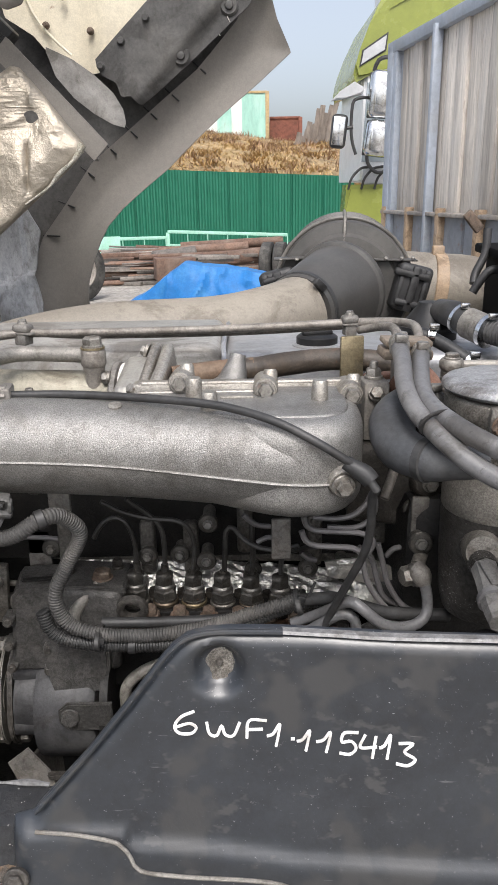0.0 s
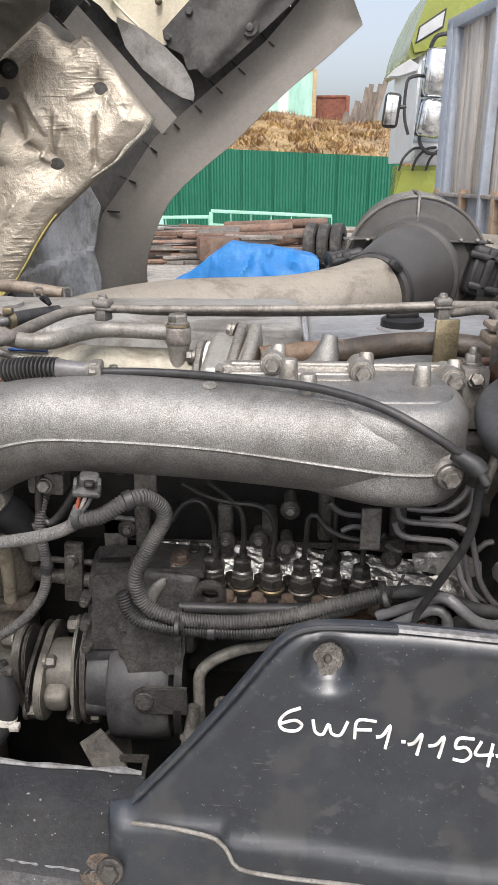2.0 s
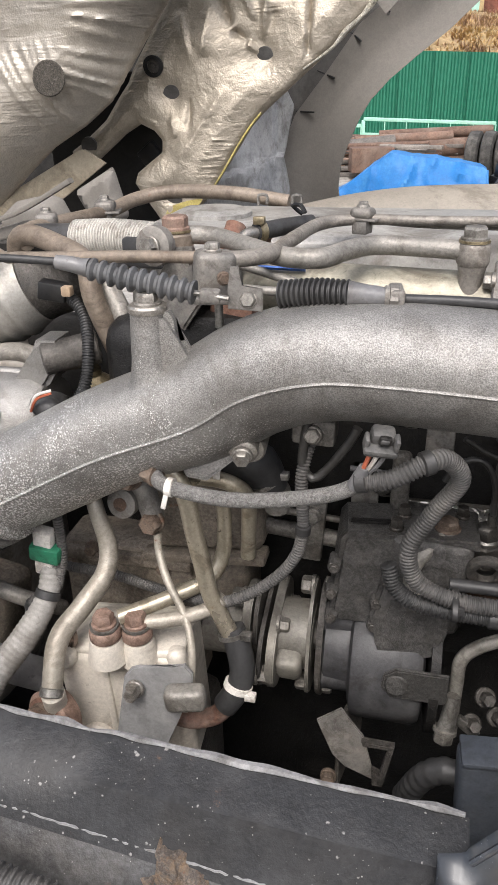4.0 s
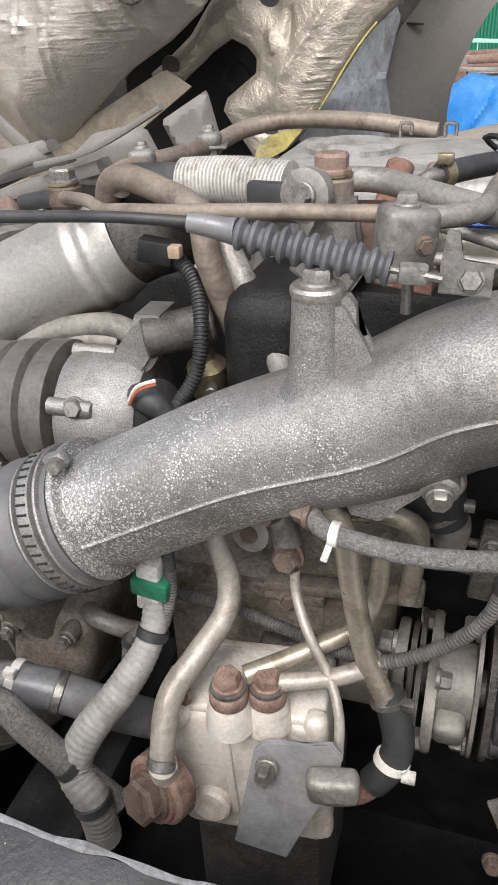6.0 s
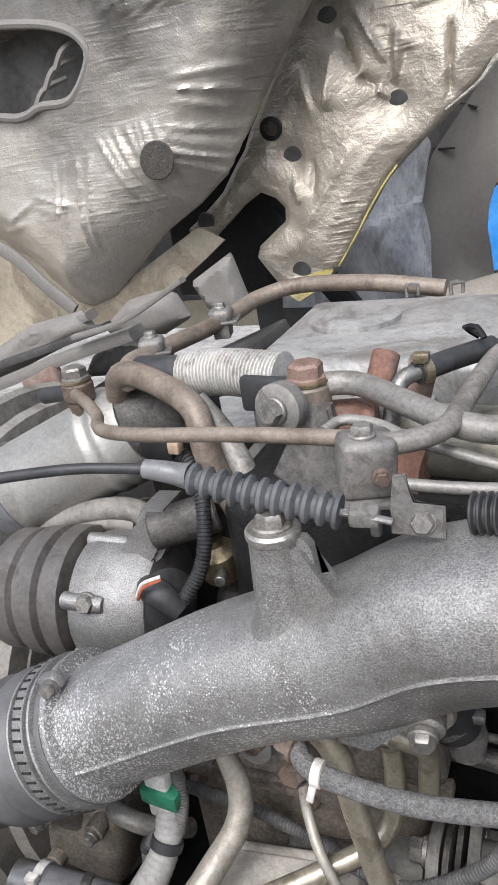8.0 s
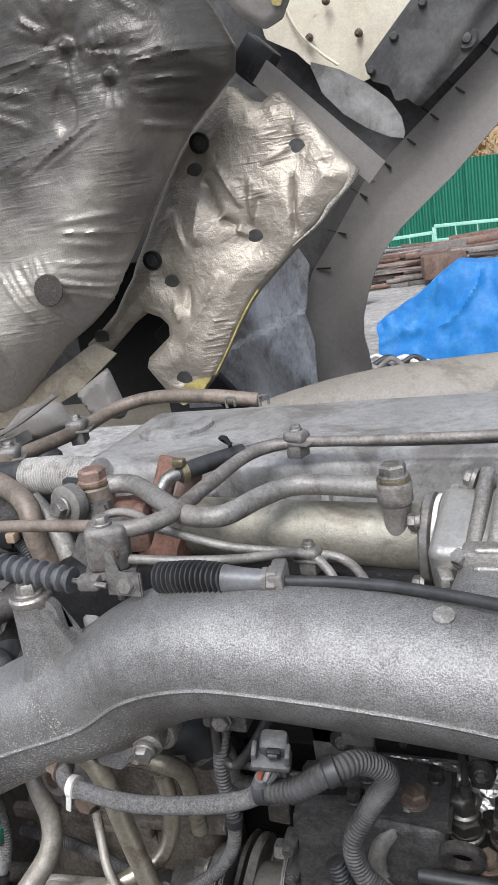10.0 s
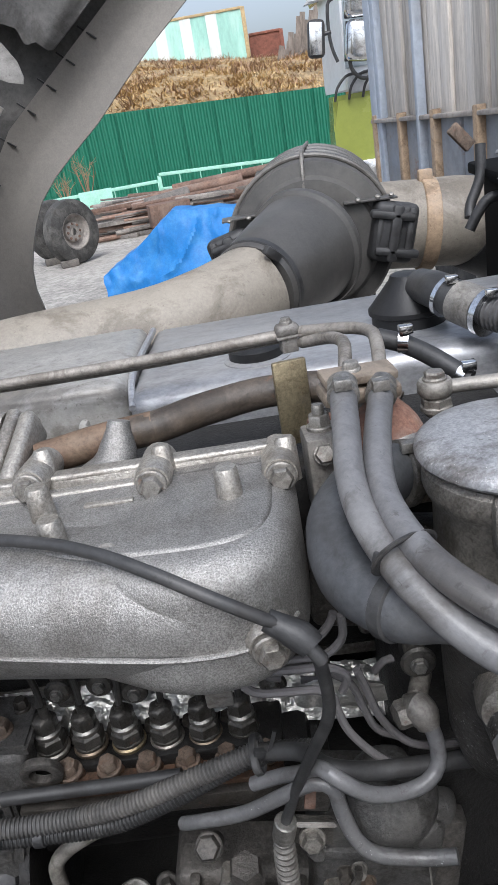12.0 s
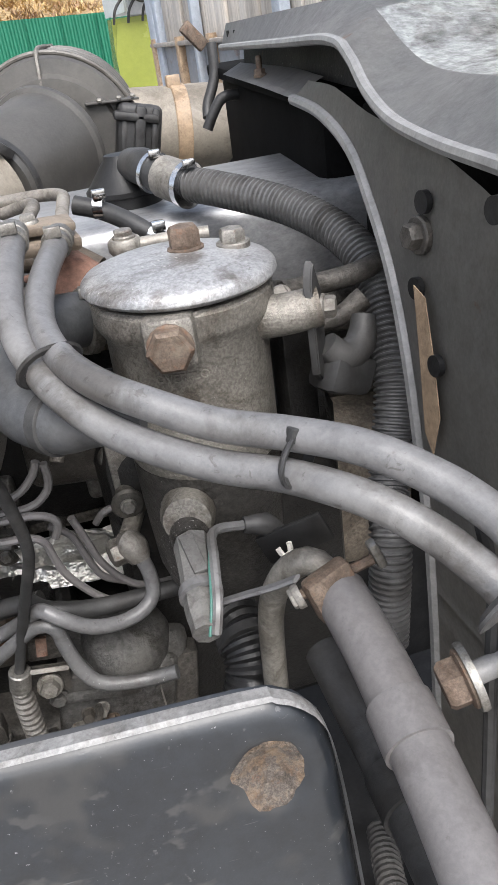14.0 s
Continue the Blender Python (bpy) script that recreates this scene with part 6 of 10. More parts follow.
    def bulge(x, z, e):
        return 2.34 + 0.05 * math.sin((x + 0.5) * 14) * 0.3 - 0.03 * math.exp(-((x + 0.36) / 0.06) ** 2) + 0.006 * noise.noise((x * 6, z * 6, 1))

    cp = part("floor_panel", sheet(cream, 0.012, bulge, 0.006), M_CREAM, c, "cream painted sheet metal", 40)
    part("swage", tube([(-0.60, 2.322, 2.45), (-0.575, 2.318, 2.30), (-0.545, 2.315, 2.22), (-0.50, 2.315, 2.165), (-0.455, 2.31, 2.125)], 0.0035, 8, 0.02), M_CREAM, cp)
    for x, z in ((-0.40, 2.185), (-0.52, 2.20), (-0.47, 2.27)):
        part("stud", lathe([(0.010, 0), (0.010, 0.006), (0.006, 0.01), (0.005, 0.02)], (x, 2.325, z), (0, -1, 0), 12), M_RUSTBOLT, cp)
    # bracket rail between foil and panels
    o = Vector((-0.545, 1.95, 2.10))
    d = (Vector((-0.325, 1.95, 1.865)) - o).normalized()
    rail = bmesh.new()
    nrm = Vector((0.70, 0, 0.71))
    secs = [(-0.028, 0.0), (-0.028, -0.05), (0.022, -0.05), (0.022, -0.044), (-0.022, -0.044), (-0.022, 0.0)]
    r0 = [rail.verts.new(o + nrm * a + Vector((0, b, 0))) for a, b in secs]
    r1 = [rail.verts.new(o + d * 0.335 + nrm * a + Vector((0, b, 0))) for a, b in secs]
    for i in range(6):
        rail.faces.new((r0[i], r0[(i + 1) % 6], r1[(i + 1) % 6], r1[i]))
    rail.faces.new(r0[::-1])
    rail.faces.new(r1)
    part("bracket_rail", rail, M_FENDER, c, "grey folded bracket rail")
    part("rail_pocket", box((-0.545, 1.93, 2.105), (0.07, 0.06, 0.075), (0, 45, 0), 0.006), M_BLACK, c)
    flap = [(-0.445, 2.088), (-0.425, 2.025), (-0.386, 1.978), (-0.341, 1.943), (-0.300, 1.920), (-0.268, 1.912), (-0.274, 1.953), (-0.295, 1.99), (-0.338, 2.03), (-0.385, 2.062)]
    part("flap", sheet(flap, 0.008, lambda x, z, e: 1.97 + 0.25 * (x + 0.4) * 0.5 + 0.008 * noise.noise((x * 20, z * 20, 2)), 0.004), M_FLAP, c, "bent dusty flap")
    # foil heat shield
    foil = [(-0.602, 2.067), (-0.579, 2.058), (-0.554, 2.031), (-0.531, 2.022), (-0.510, 2.039), (-0.488, 2.034), (-0.443, 1.981), (-0.390, 1.914), (-0.354, 1.873), (-0.352, 1.855), (-0.383, 1.822), (-0.430, 1.780), (-0.478, 1.740), (-0.520, 1.705), (-0.572, 1.662), (-0.595, 1.638), (-0.624, 1.594), (-0.654, 1.550), (-0.689, 1.496), (-0.729, 1.458), (-0.772, 1.435), (-0.794, 1.445), (-0.855, 1.525), (-0.848, 1.546), (-0.792, 1.587), (-0.792, 1.611), (-0.810, 1.630), (-0.841, 1.644), (-0.879, 1.622), (-0.960, 1.558), (-0.975, 1.554), (-1.004, 1.588), (-0.972, 1.609), (-0.920, 1.651), (-0.866, 1.723), (-0.856, 1.747), (-0.790, 1.859), (-0.729, 1.951), (-0.692, 1.994)]
    discs = [(-0.689, 1.915), (-0.467, 1.924), (-0.570, 1.766), (-0.767, 1.700), (-0.763, 1.495), (-0.959, 1.601)]
    creases = [(-0.669, 1.895, -0.635, 1.817, 0.016, 0.010), (-0.635, 1.817, -0.601, 1.788, 0.014, 0.009), (-0.641, 1.927, -0.585, 1.827, -0.008, 0.006), (-0.567, 1.884, -0.570, 1.787, -0.010, 0.007), (-0.478, 1.882, -0.481, 1.759, 0.012, 0.005), (-0.624, 1.803, -0.578, 1.772, -0.009, 0.007), (-0.748, 1.854, -0.715, 1.755, -0.007, 0.012), (-0.765, 1.657, -0.756, 1.616, -0.008, 0.008), (-0.541, 1.908, -0.474, 1.931, -0.006, 0.010), (-0.465, 1.944, -0.469, 2.008, -0.006, 0.008), (-0.486, 2.012, -0.522, 2.034, 0.006, 0.007), (-0.726, 1.693, -0.728, 1.629, 0.008, 0.007), (-0.450, 1.898, -0.384, 1.899, -0.005, 0.010), (-0.676, 1.873, -0.696, 1.768, -0.010, 0.022), (-0.547, 1.851, -0.577, 1.781, 0.006, 0.014), (-0.642, 1.714, -0.753, 1.567, -0.006, 0.016)]

    def fold(x, z, rows):
        """The height of the creases that pass near a place."""
        h = 0.0
        for x0, z0, x1, z1, amp, w in rows:
            ex, ez = x1 - x0, z1 - z0
            t = ((x - x0) * ex + (z - z0) * ez) / (ex * ex + ez * ez)
            if -0.1 < t < 1.1:
                d = abs((x - x0) * ez - (z - z0) * ex) / math.hypot(ex, ez)
                if d < 3 * w:
                    h += 1.25 * amp * math.exp(-(d / (0.75 * w)) ** 1.15) * max(0.0, 1 - (2 * t - 1) ** 4)
        return h

    def quilt(x, z, e):
        y = 1.85 + 0.17 * (z - 1.76) - 0.006 * min(1, e / 0.01)
        near = min(math.hypot(x - a, z - b) for a, b in discs)
        y -= 0.020 * (1 - math.exp(-(near / 0.045) ** 1.6)) * min(1, e / 0.05)
        y += 0.008 * noise.noise((x * 7 + z * 3, z * 6 - x * 4, 3)) + 0.0022 * noise.noise((x * 30 + z * 9, z * 22, 5))
        return y + fold(x, z, creases)

    sh = part("heat_shield", sheet(foil, 0.004, quilt, 0.012), M_FOIL, c, "crumpled silver foil heat shield", 60)
    for x, z in [(-0.666, 1.968), (-0.800, 1.753)]:
        o = Vector((x, quilt(x, z, 0.05) - 0.004, z))
        ring = part("eyelet", lathe([(0.021, -0.004), (0.021, 0.003), (0.014, 0.004), (0.013, -0.001)], o, (0, -1, -0.15), 24, caps=False), M_BLACK, sh)
        part("plug", lathe([(0.013, -0.002), (0.006, -0.001), (0.005, 0.002), (0, 0.002)], o, (0, -1, -0.15), 20), M_MID, ring)
    for x, z in discs:
        part("disc", lathe([(0.0185, -0.004), (0.018, 0.0015), (0.0, 0.002)], (x, quilt(x, z, 0.05) - 0.002, z), (0, -1, -0.15), 24), M_DPANEL, sh)
    part("hole", lathe([(0.010, 0), (0.010, 0.002), (0, 0.002)], (-0.720, 1.813 - 0.016, 1.541), (0, -1, -0.15), 18), M_BLACK, sh)
    rough = [(-0.355, 1.869, 1.869), (-0.360, 1.865, 1.846), (-0.383, 1.861, 1.825), (-0.406, 1.858, 1.805), (-0.438, 1.852, 1.774), (-0.486, 1.846, 1.737)]
    part("frayed_edge", tube([Vector(q) + Vector((0.003 * (-1) ** k, -0.012, 0.002 * (k % 3))) for k, q in enumerate(rough)], [0.009, 0.007, 0.004, 0.005, 0.003, 0.002], 8, 0.006), M_FRAY, sh, "frayed white edge")
    part("yellow_edge", tube([(-0.574, 1.834 - 0.008, 1.663), (-0.596, 1.829 - 0.008, 1.638), (-0.626, 1.822 - 0.008, 1.595), (-0.653, 1.814 - 0.008, 1.551), (-0.689, 1.805 - 0.008, 1.498)], 0.0022, 8, 0.01), M_YELLOW, sh, "yellow stained edge")
    part("stain", sheet([(-0.772, 1.437), (-0.789, 1.449), (-0.776, 1.478), (-0.734, 1.491), (-0.694, 1.497), (-0.729, 1.460)], 0.004, lambda x, z, e: quilt(x, z, 0.02) - 0.0012, 0.001), M_YELLOW, sh, "yellow stained tip")
    for pts in ([(-0.068, 2.33, 2.268), (-0.061, 2.325, 2.21), (-0.046, 2.32, 2.168)], [(-0.10, 2.33, 2.268), (-0.115, 2.32, 2.25), (-0.135, 2.315, 2.235)], [(-0.045, 2.33, 2.268), (-0.03, 2.32, 2.225), (-0.018, 2.315, 2.20)]):
        part("loose_thread", tube(pts, 0.0014, 5, 0.02), M_WHITEPL, c, "loose white thread")
    # sooty floor insulation
    soot = [(-0.583, 2.55), (-0.573, 2.223), (-0.567, 2.193), (-0.547, 2.153), (-0.527, 2.107), (-0.537, 2.062), (-0.573, 2.034), (-0.639, 1.979), (-0.696, 1.912), (-0.749, 1.838), (-0.805, 1.761), (-0.854, 1.692), (-0.916, 1.646), (-0.988, 1.606), (-1.068, 1.547), (-1.144, 1.484), (-1.201, 1.461), (-1.240, 1.472), (-1.299, 1.529), (-1.339, 1.576), (-1.405, 1.613), (-1.469, 1.630), (-1.42, 1.61), (-1.9, 1.70), (-1.9, 2.55)]
    hole = [(-1.9, 1.99), (-1.280, 1.974), (-1.235, 1.985), (-1.178, 1.980), (-1.106, 1.966), (-1.057, 1.943), (-1.042, 1.906), (-1.093, 1.850), (-1.161, 1.847), (-1.209, 1.836), (-1.324, 1.847), (-1.9, 1.84)]
    tacks = [(-0.800, 2.144), (-0.728, 2.084)]
    rnd = random.Random(7)
    wrinkles = []
    for x0, z0, x1, z1, u0, v0, u1, v1, count, amp, w in (
            (-0.844, 2.139, -1.038, 2.130, -0.838, 2.131, -1.018, 2.109, 2, -0.010, 0.0060),
            (-0.881, 2.209, -0.820, 2.159, -0.910, 2.192, -0.826, 2.150, 4, -0.006, 0.0050),
            (-0.772, 2.152, -0.629, 2.156, -0.778, 2.123, -0.656, 2.082, 7, -0.005, 0.0050),
            (-0.696, 2.098, -0.554, 2.109, -0.702, 1.996, -0.588, 1.966, 11, -0.006, 0.0055),
            (-1.012, 2.277, -1.190, 2.232, -1.032, 2.254, -1.205, 2.191, 3, -0.009, 0.0070),
            (-1.229, 2.063, -1.137, 2.135, -1.119, 2.013, -1.049, 2.095, 7, -0.008, 0.0070),
            (-1.015, 1.965, -0.846, 2.000, -0.945, 1.932, -0.742, 2.017, 5, -0.006, 0.0060),
            (-1.031, 2.125, -0.897, 2.088, -1.017, 2.082, -0.903, 2.031, 4, -0.005, 0.0060),
            (-0.737, 2.242, -0.621, 2.160, -0.694, 2.241, -0.600, 2.165, 4, -0.006, 0.0060),
            (-0.780, 2.183, -0.769, 2.228, -0.817, 2.187, -0.823, 2.254, 3, -0.005, 0.0060),
            (-1.159, 1.764, -1.176, 1.591, -1.075, 1.761, -1.107, 1.578, 4, -0.009, 0.0060),
            (-1.058, 1.789, -0.965, 1.628, -0.938, 1.808, -0.904, 1.667, 7, -0.008, 0.0055),
            (-0.919, 1.784, -0.795, 1.754, -0.939, 1.737, -0.824, 1.694, 6, -0.006, 0.0055),
            (-0.902, 1.852, -0.769, 1.841, -0.902, 1.817, -0.796, 1.788, 3, -0.006, 0.0050),
            (-1.228, 1.701, -1.134, 1.684, -1.213, 1.652, -1.151, 1.662, 3, -0.005, 0.0060),
            (-1.305, 1.652, -1.220, 1.693, -1.331, 1.638, -1.252, 1.655, 2, -0.008, 0.0070)):
        for k in range(count):
            t = (k + rnd.uniform(-0.25, 0.25)) / max(1, count - 1)
            wrinkles.append((x0 + (u0 - x0) * t, z0 + (v0 - z0) * t, x1 + (u1 - x1) * t + rnd.uniform(-0.012, 0.012), z1 + (v1 - z1) * t + rnd.uniform(-0.012, 0.012), amp * rnd.uniform(0.5, 1.2), w * rnd.uniform(0.7, 1.2)))

    def bag(x, z, e):
        low = min(1.0, max(0.0, (1.95 - z) / 0.3))
        y = 1.665 + (0.10 - 0.03 * low) * max(0.0, 1 - e / 0.12) ** 2 - 0.03 * math.sin((x + 1.3) * 3.5) - 0.02 * low * min(1.0, e / 0.1)
        for a, b in tacks:
            d = math.hypot(x - a, z - b)
            if d < 0.3:
                ang = math.atan2(z - b, x - a)
                y += 0.016 * math.exp(-(d / 0.035) ** 2) - 0.030 * math.exp(-(d / 0.012) ** 2)
                y -= 0.007 * max(0.0, 1 - abs(noise.noise((math.cos(ang) * 5, math.sin(ang) * 5, 4 + d))) * 4) * math.exp(-d / 0.06) * min(1, d / 0.03)
        d = math.hypot((x - -0.831) / 0.9, (z - 2.045) / 1.25)
        y += 0.008 / (1 + math.exp((d - 0.030) / 0.002))
        y += 0.018 * noise.noise((x * 4, z * 4, 9)) + 0.004 * noise.noise((x * 13, z * 17, 2)) + 0.0012 * noise.noise((x * 40, z * 60, 2))
        return y + fold(x, z, wrinkles)

    bagp = part("floor_insulation", sheet(soot, 0.005, bag, 0.02, [hole]), M_FOILD, c, "wrinkled sooty foil insulation", 60)
    part("hole_rim", tube([(-1.7, 1.64, 1.985), (-1.280, 1.640, 1.974), (-1.235, 1.640, 1.985), (-1.178, 1.640, 1.980), (-1.106, 1.640, 1.966), (-1.057, 1.640, 1.943), (-1.042, 1.640, 1.906), (-1.093, 1.640, 1.850), (-1.161, 1.640, 1.847), (-1.209, 1.640, 1.836), (-1.324, 1.640, 1.847), (-1.7, 1.64, 1.842)], 0.008, 8, 0.01), M_FENDER, bagp)
    mesh = (-0.935, 1.660, 1.733)
    part("mesh_patch", lathe([(0.032, 0), (0.030, 0.002), (0, 0.002)], (mesh[0], bag(mesh[0], mesh[2], 0.1) - 0.004, mesh[2]), (0.1, -1, 0.1), 20), M_MESH, bagp, "torn patch of dark wire mesh")
    part("recess", box((-1.4, 1.78, 1.91), (0.8, 0.06, 0.2), bevel=0.01), M_DPANEL, c)
    for k in range(3):
        part("recess_rib", tube([(-1.075 - 0.03 * k, 1.70, 1.945 - 0.028 * k), (-1.10 - 0.03 * k, 1.66, 1.93 - 0.028 * k), (-1.12 - 0.03 * k, 1.65, 1.90 - 0.028 * k)], 0.006, 6), M_FENDER, c)
    # lower cream cross panel and folded trim
    lowp = [(-1.9, 1.72), (-1.42, 1.64), (-1.25, 1.55), (-1.16, 1.49), (-1.08, 1.53), (-0.95, 1.60), (-0.90, 1.57), (-1.0, 1.50), (-1.2, 1.41), (-1.54, 1.31), (-1.9, 1.22)]
    part("cross_panel", sheet(lowp, 0.012, lambda x, z, e: 1.74 - 0.02 * math.sin(x * 9) + 0.01 * noise.noise((x * 8, z * 8, 3)), 0.008), M_SOILED, c, "cream cross panel, soiled", 40)
    for name, outline, depth, mat in (
            ("folded_bracket", [(-0.860, 1.544), (-0.838, 1.556), (-0.782, 1.587), (-0.759, 1.503), (-0.772, 1.487), (-0.836, 1.498)], 1.500, M_FENDER),
            ("folded_bracket", [(-0.954, 1.532), (-0.887, 1.545), (-0.864, 1.537), (-0.844, 1.498), (-0.897, 1.472), (-1.002, 1.476), (-1.012, 1.487)], 1.450, M_FENDER),
            ("support_plate", [(-1.058, 1.433), (-1.005, 1.465), (-0.933, 1.470), (-0.894, 1.437), (-0.914, 1.404), (-1.086, 1.395)], 1.462, M_DPANEL),
            ("support_plate", [(-1.291, 1.438), (-1.144, 1.504), (-1.031, 1.525), (-1.011, 1.491), (-1.243, 1.405), (-1.307, 1.393)], 1.425, M_FENDER)):
        part(name, sheet(outline, 0.008, lambda x, z, e, d=depth: d - 0.010 * math.sin(x * 40) * min(1, e / 0.02) + 0.02 * max(0.0, 1 - e / 0.012), 0.006), mat, c, angle=40)
    for k, (pts, r, mat) in enumerate((([(-1.672, 1.319), (-1.291, 1.438), (-1.133, 1.481), (-1.017, 1.517)], 0.012, M_FENDER), ([(-1.680, 1.300), (-1.298, 1.418), (-1.091, 1.472), (-0.970, 1.504)], 0.010, M_DPANEL), ([(-1.697, 1.262), (-1.311, 1.381), (-1.149, 1.431), (-1.021, 1.469), (-0.898, 1.501)], 0.015, M_FENDER), ([(-0.994, 1.505), (-0.925, 1.519), (-0.873, 1.538), (-0.787, 1.582)], 0.006, M_FENDER))):
        part("trim", tube([(x, 1.45 - 0.03 * k, z) for x, z in pts], r, 8, 0.03, section=squircle(5, 1.5, 0.7)), mat, c)
    part("edge_lip", tube([(x, 1.63, z) for x, z in [(-1.479, 1.659), (-1.397, 1.637), (-1.337, 1.620), (-1.285, 1.583), (-1.239, 1.533), (-1.183, 1.482)]], 0.014, 10, 0.02, section=squircle(4, 0.4, 1.0)), M_FENDER, c, "dusty rubber edge lip")
    part("rust_bracket", box((-1.083, 1.37, 1.430), (0.075, 0.02, 0.03), (0, -22, 0), 0.003), M_RUSTY, c)
    # black block paints the shaded hole between the foil arms
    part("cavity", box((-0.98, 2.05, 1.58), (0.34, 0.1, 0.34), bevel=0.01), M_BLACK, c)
    # mass of the cab above and behind
    part("cab_shell", box((-1.75, 2.5, 2.6), (2.2, 0.1, 2.8), bevel=0.03), M_CREAM, c)
    tag = part("tag_plate", sheet([(-0.565, 2.26), (-0.55, 2.20), (-0.515, 2.15), (-0.475, 2.125), (-0.44, 2.135), (-0.41, 2.18), (-0.40, 2.26)], 0.006, lambda x, z, e: 1.775 + 0.012 * noise.noise((x * 18, z * 14, 2)) + 0.01 * max(0, 1 - e / 0.012), 0.006), M_FENDER, c, "grey bracket plate")
    part("sticker", sheet([(-0.46, 2.20), (-0.45, 2.155), (-0.435, 2.15), (-0.42, 2.18), (-0.425, 2.215)], 0.004, lambda x, z, e: 1.768 + 0.012 * noise.noise((x * 18, z * 14, 2)), 0.001), M_YELLOW, tag, "torn yellow sticker")
    part("hole", lathe([(0.012, 0), (0.012, 0.003), (0, 0.003)], (-0.50, 1.770, 2.21), (0, -1, 0), 18), M_BLACK, tag)


raised_cab()


# ---- frame structure behind the filter ----
def loft(a, b, mat_thick=0.004, step=0.02):
    pa = spline(a, step)[0]
    pb = spline(b, step)[0]
    k = len(pa)
    pb = [pb[round(i * (len(pb) - 1) / (k - 1))] for i in range(k)]
    bm = bmesh.new()
    va, vb = [bm.verts.new(v) for v in pa], [bm.verts.new(v) for v in pb]
    for i in range(k - 1):
        bm.faces.new((va[i], va[i + 1], vb[i + 1], vb[i]))
    bmesh.ops.solidify(bm, geom=bm.faces[:], thickness=mat_thick)
    return bm


def rear_frame():
    f = thing("cab_rear_frame", (0.45, 0.9, 1.2), "dusty grey steel frame arch behind the engine, with bolt holes", "frame")
    lip = [(0.503, 1.50, 1.676), (0.470, 1.10, 1.684), (0.456, 0.92, 1.687), (0.450, 0.865, 1.676), (0.443, 0.82, 1.657), (0.434, 0.76, 1.643), (0.424, 0.68, 1.638), (0.412, 0.60, 1.639), (0.395, 0.50, 1.642), (0.38, 0.42, 1.645)]
    brow = [(0.515, 1.50, 1.706), (0.500, 1.12, 1.713), (0.500, 0.98, 1.714), (0.497, 0.92, 1.704), (0.492, 0.87, 1.684), (0.485, 0.81, 1.668), (0.478, 0.74, 1.664), (0.470, 0.66, 1.667), (0.46, 0.56, 1.672), (0.45, 0.46, 1.676)]
    back = [(x + 0.22, y + 0.05, z + 0.012) for x, y, z in brow]
    part("shelf", loft(lip, brow), M_FRAME, f, angle=50)
    part("lip", tube(lip, 0.0045, 8, 0.012), M_FRAME, f, "bright worn edge")
    part("top_sheet", loft(brow[:4], back[:4]), M_FRAME, f, "greenish grey top sheet", 50)
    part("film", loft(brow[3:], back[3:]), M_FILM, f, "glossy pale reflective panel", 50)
    # upright web towards the engine
    edge = [(0.466, 1.06, 1.634), (0.455, 0.95, 1.630), (0.445, 0.86, 1.612), (0.436, 0.80, 1.580), (0.430, 0.755, 1.54), (0.426, 0.725, 1.49), (0.424, 0.705, 1.43), (0.424, 0.69, 1.36), (0.424, 0.68, 1.25), (0.424, 0.675, 1.12)]
    inner = [(0.470, 1.02, 1.652), (0.458, 0.92, 1.652), (0.448, 0.83, 1.640), (0.430, 0.66, 1.625), (0.418, 0.52, 1.58), (0.415, 0.49, 1.52), (0.413, 0.48, 1.46), (0.412, 0.47, 1.38), (0.412, 0.46, 1.25), (0.412, 0.45, 1.12)]
    part("web", loft(edge, inner), M_WEB, f, angle=50)
    part("web_flange", tube(edge, 0.0055, 8, 0.012), M_FRAME, f)
    part("lower_flange", loft([(0.500, 1.50, 1.640), (0.470, 1.20, 1.640), (0.464, 1.06, 1.635)], [(0.53, 1.50, 1.652), (0.51, 1.20, 1.654), (0.50, 1.06, 1.65)]), M_FRAME, f)
    part("channel_back", loft([(0.535, 1.50, 1.64), (0.52, 1.2, 1.645), (0.51, 1.0, 1.64)], [(0.54, 1.50, 1.705), (0.53, 1.2, 1.71), (0.52, 1.0, 1.70)]), M_BEAM, f)
    # plain black block added to keep the space behind the web dark
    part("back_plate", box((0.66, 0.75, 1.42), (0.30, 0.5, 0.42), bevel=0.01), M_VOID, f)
    for x, y, z in ((0.4225, 0.700, 1.549), (0.4195, 0.668, 1.508), (0.428, 0.70, 1.602), (0.4215, 0.61, 1.615)):
        part("hole", lathe([(0.0072, 0), (0.0072, 0.004), (0.0, 0.004)], (x, y, z), (-0.98, -0.1, 0.05), 16), M_BLACK, f)
    part("scrape", prism([(0, 0), (0.016, -0.004), (0.028, -0.040), (0.038, -0.078), (0.030, -0.110), (0.018, -0.098), (0.010, -0.050)], (0.4185, 0.699, 1.552), (0, -1, 0), (0.02, 0, 1), 0.0006, 0), M_TAN, f, "scraped tan patch")
    part("bolt", bolt((0.4255, 0.705, 1.581), (-0.98, -0.1, 0.05), 0.015, 0.010, 0.0125), M_MID, f)
    part("stud", bolt((0.488, 1.25, 1.647), (0, 0, 1), 0.012, 0.008, stud=0.012), M_RUSTBOLT, f)
    for y in (1.33, 1.42, 1.46):
        part("slot", box((0.506, y, 1.693), (0.003, 0.004, 0.008), bevel=0), M_BLACK, f)
    # black boxes paint the unlit hollow inside the frame
    g = thing("dark_hollow_box", (0.62, 1.5, 1.3), "matt black box filling the dark hollow inside the frame", "duct")
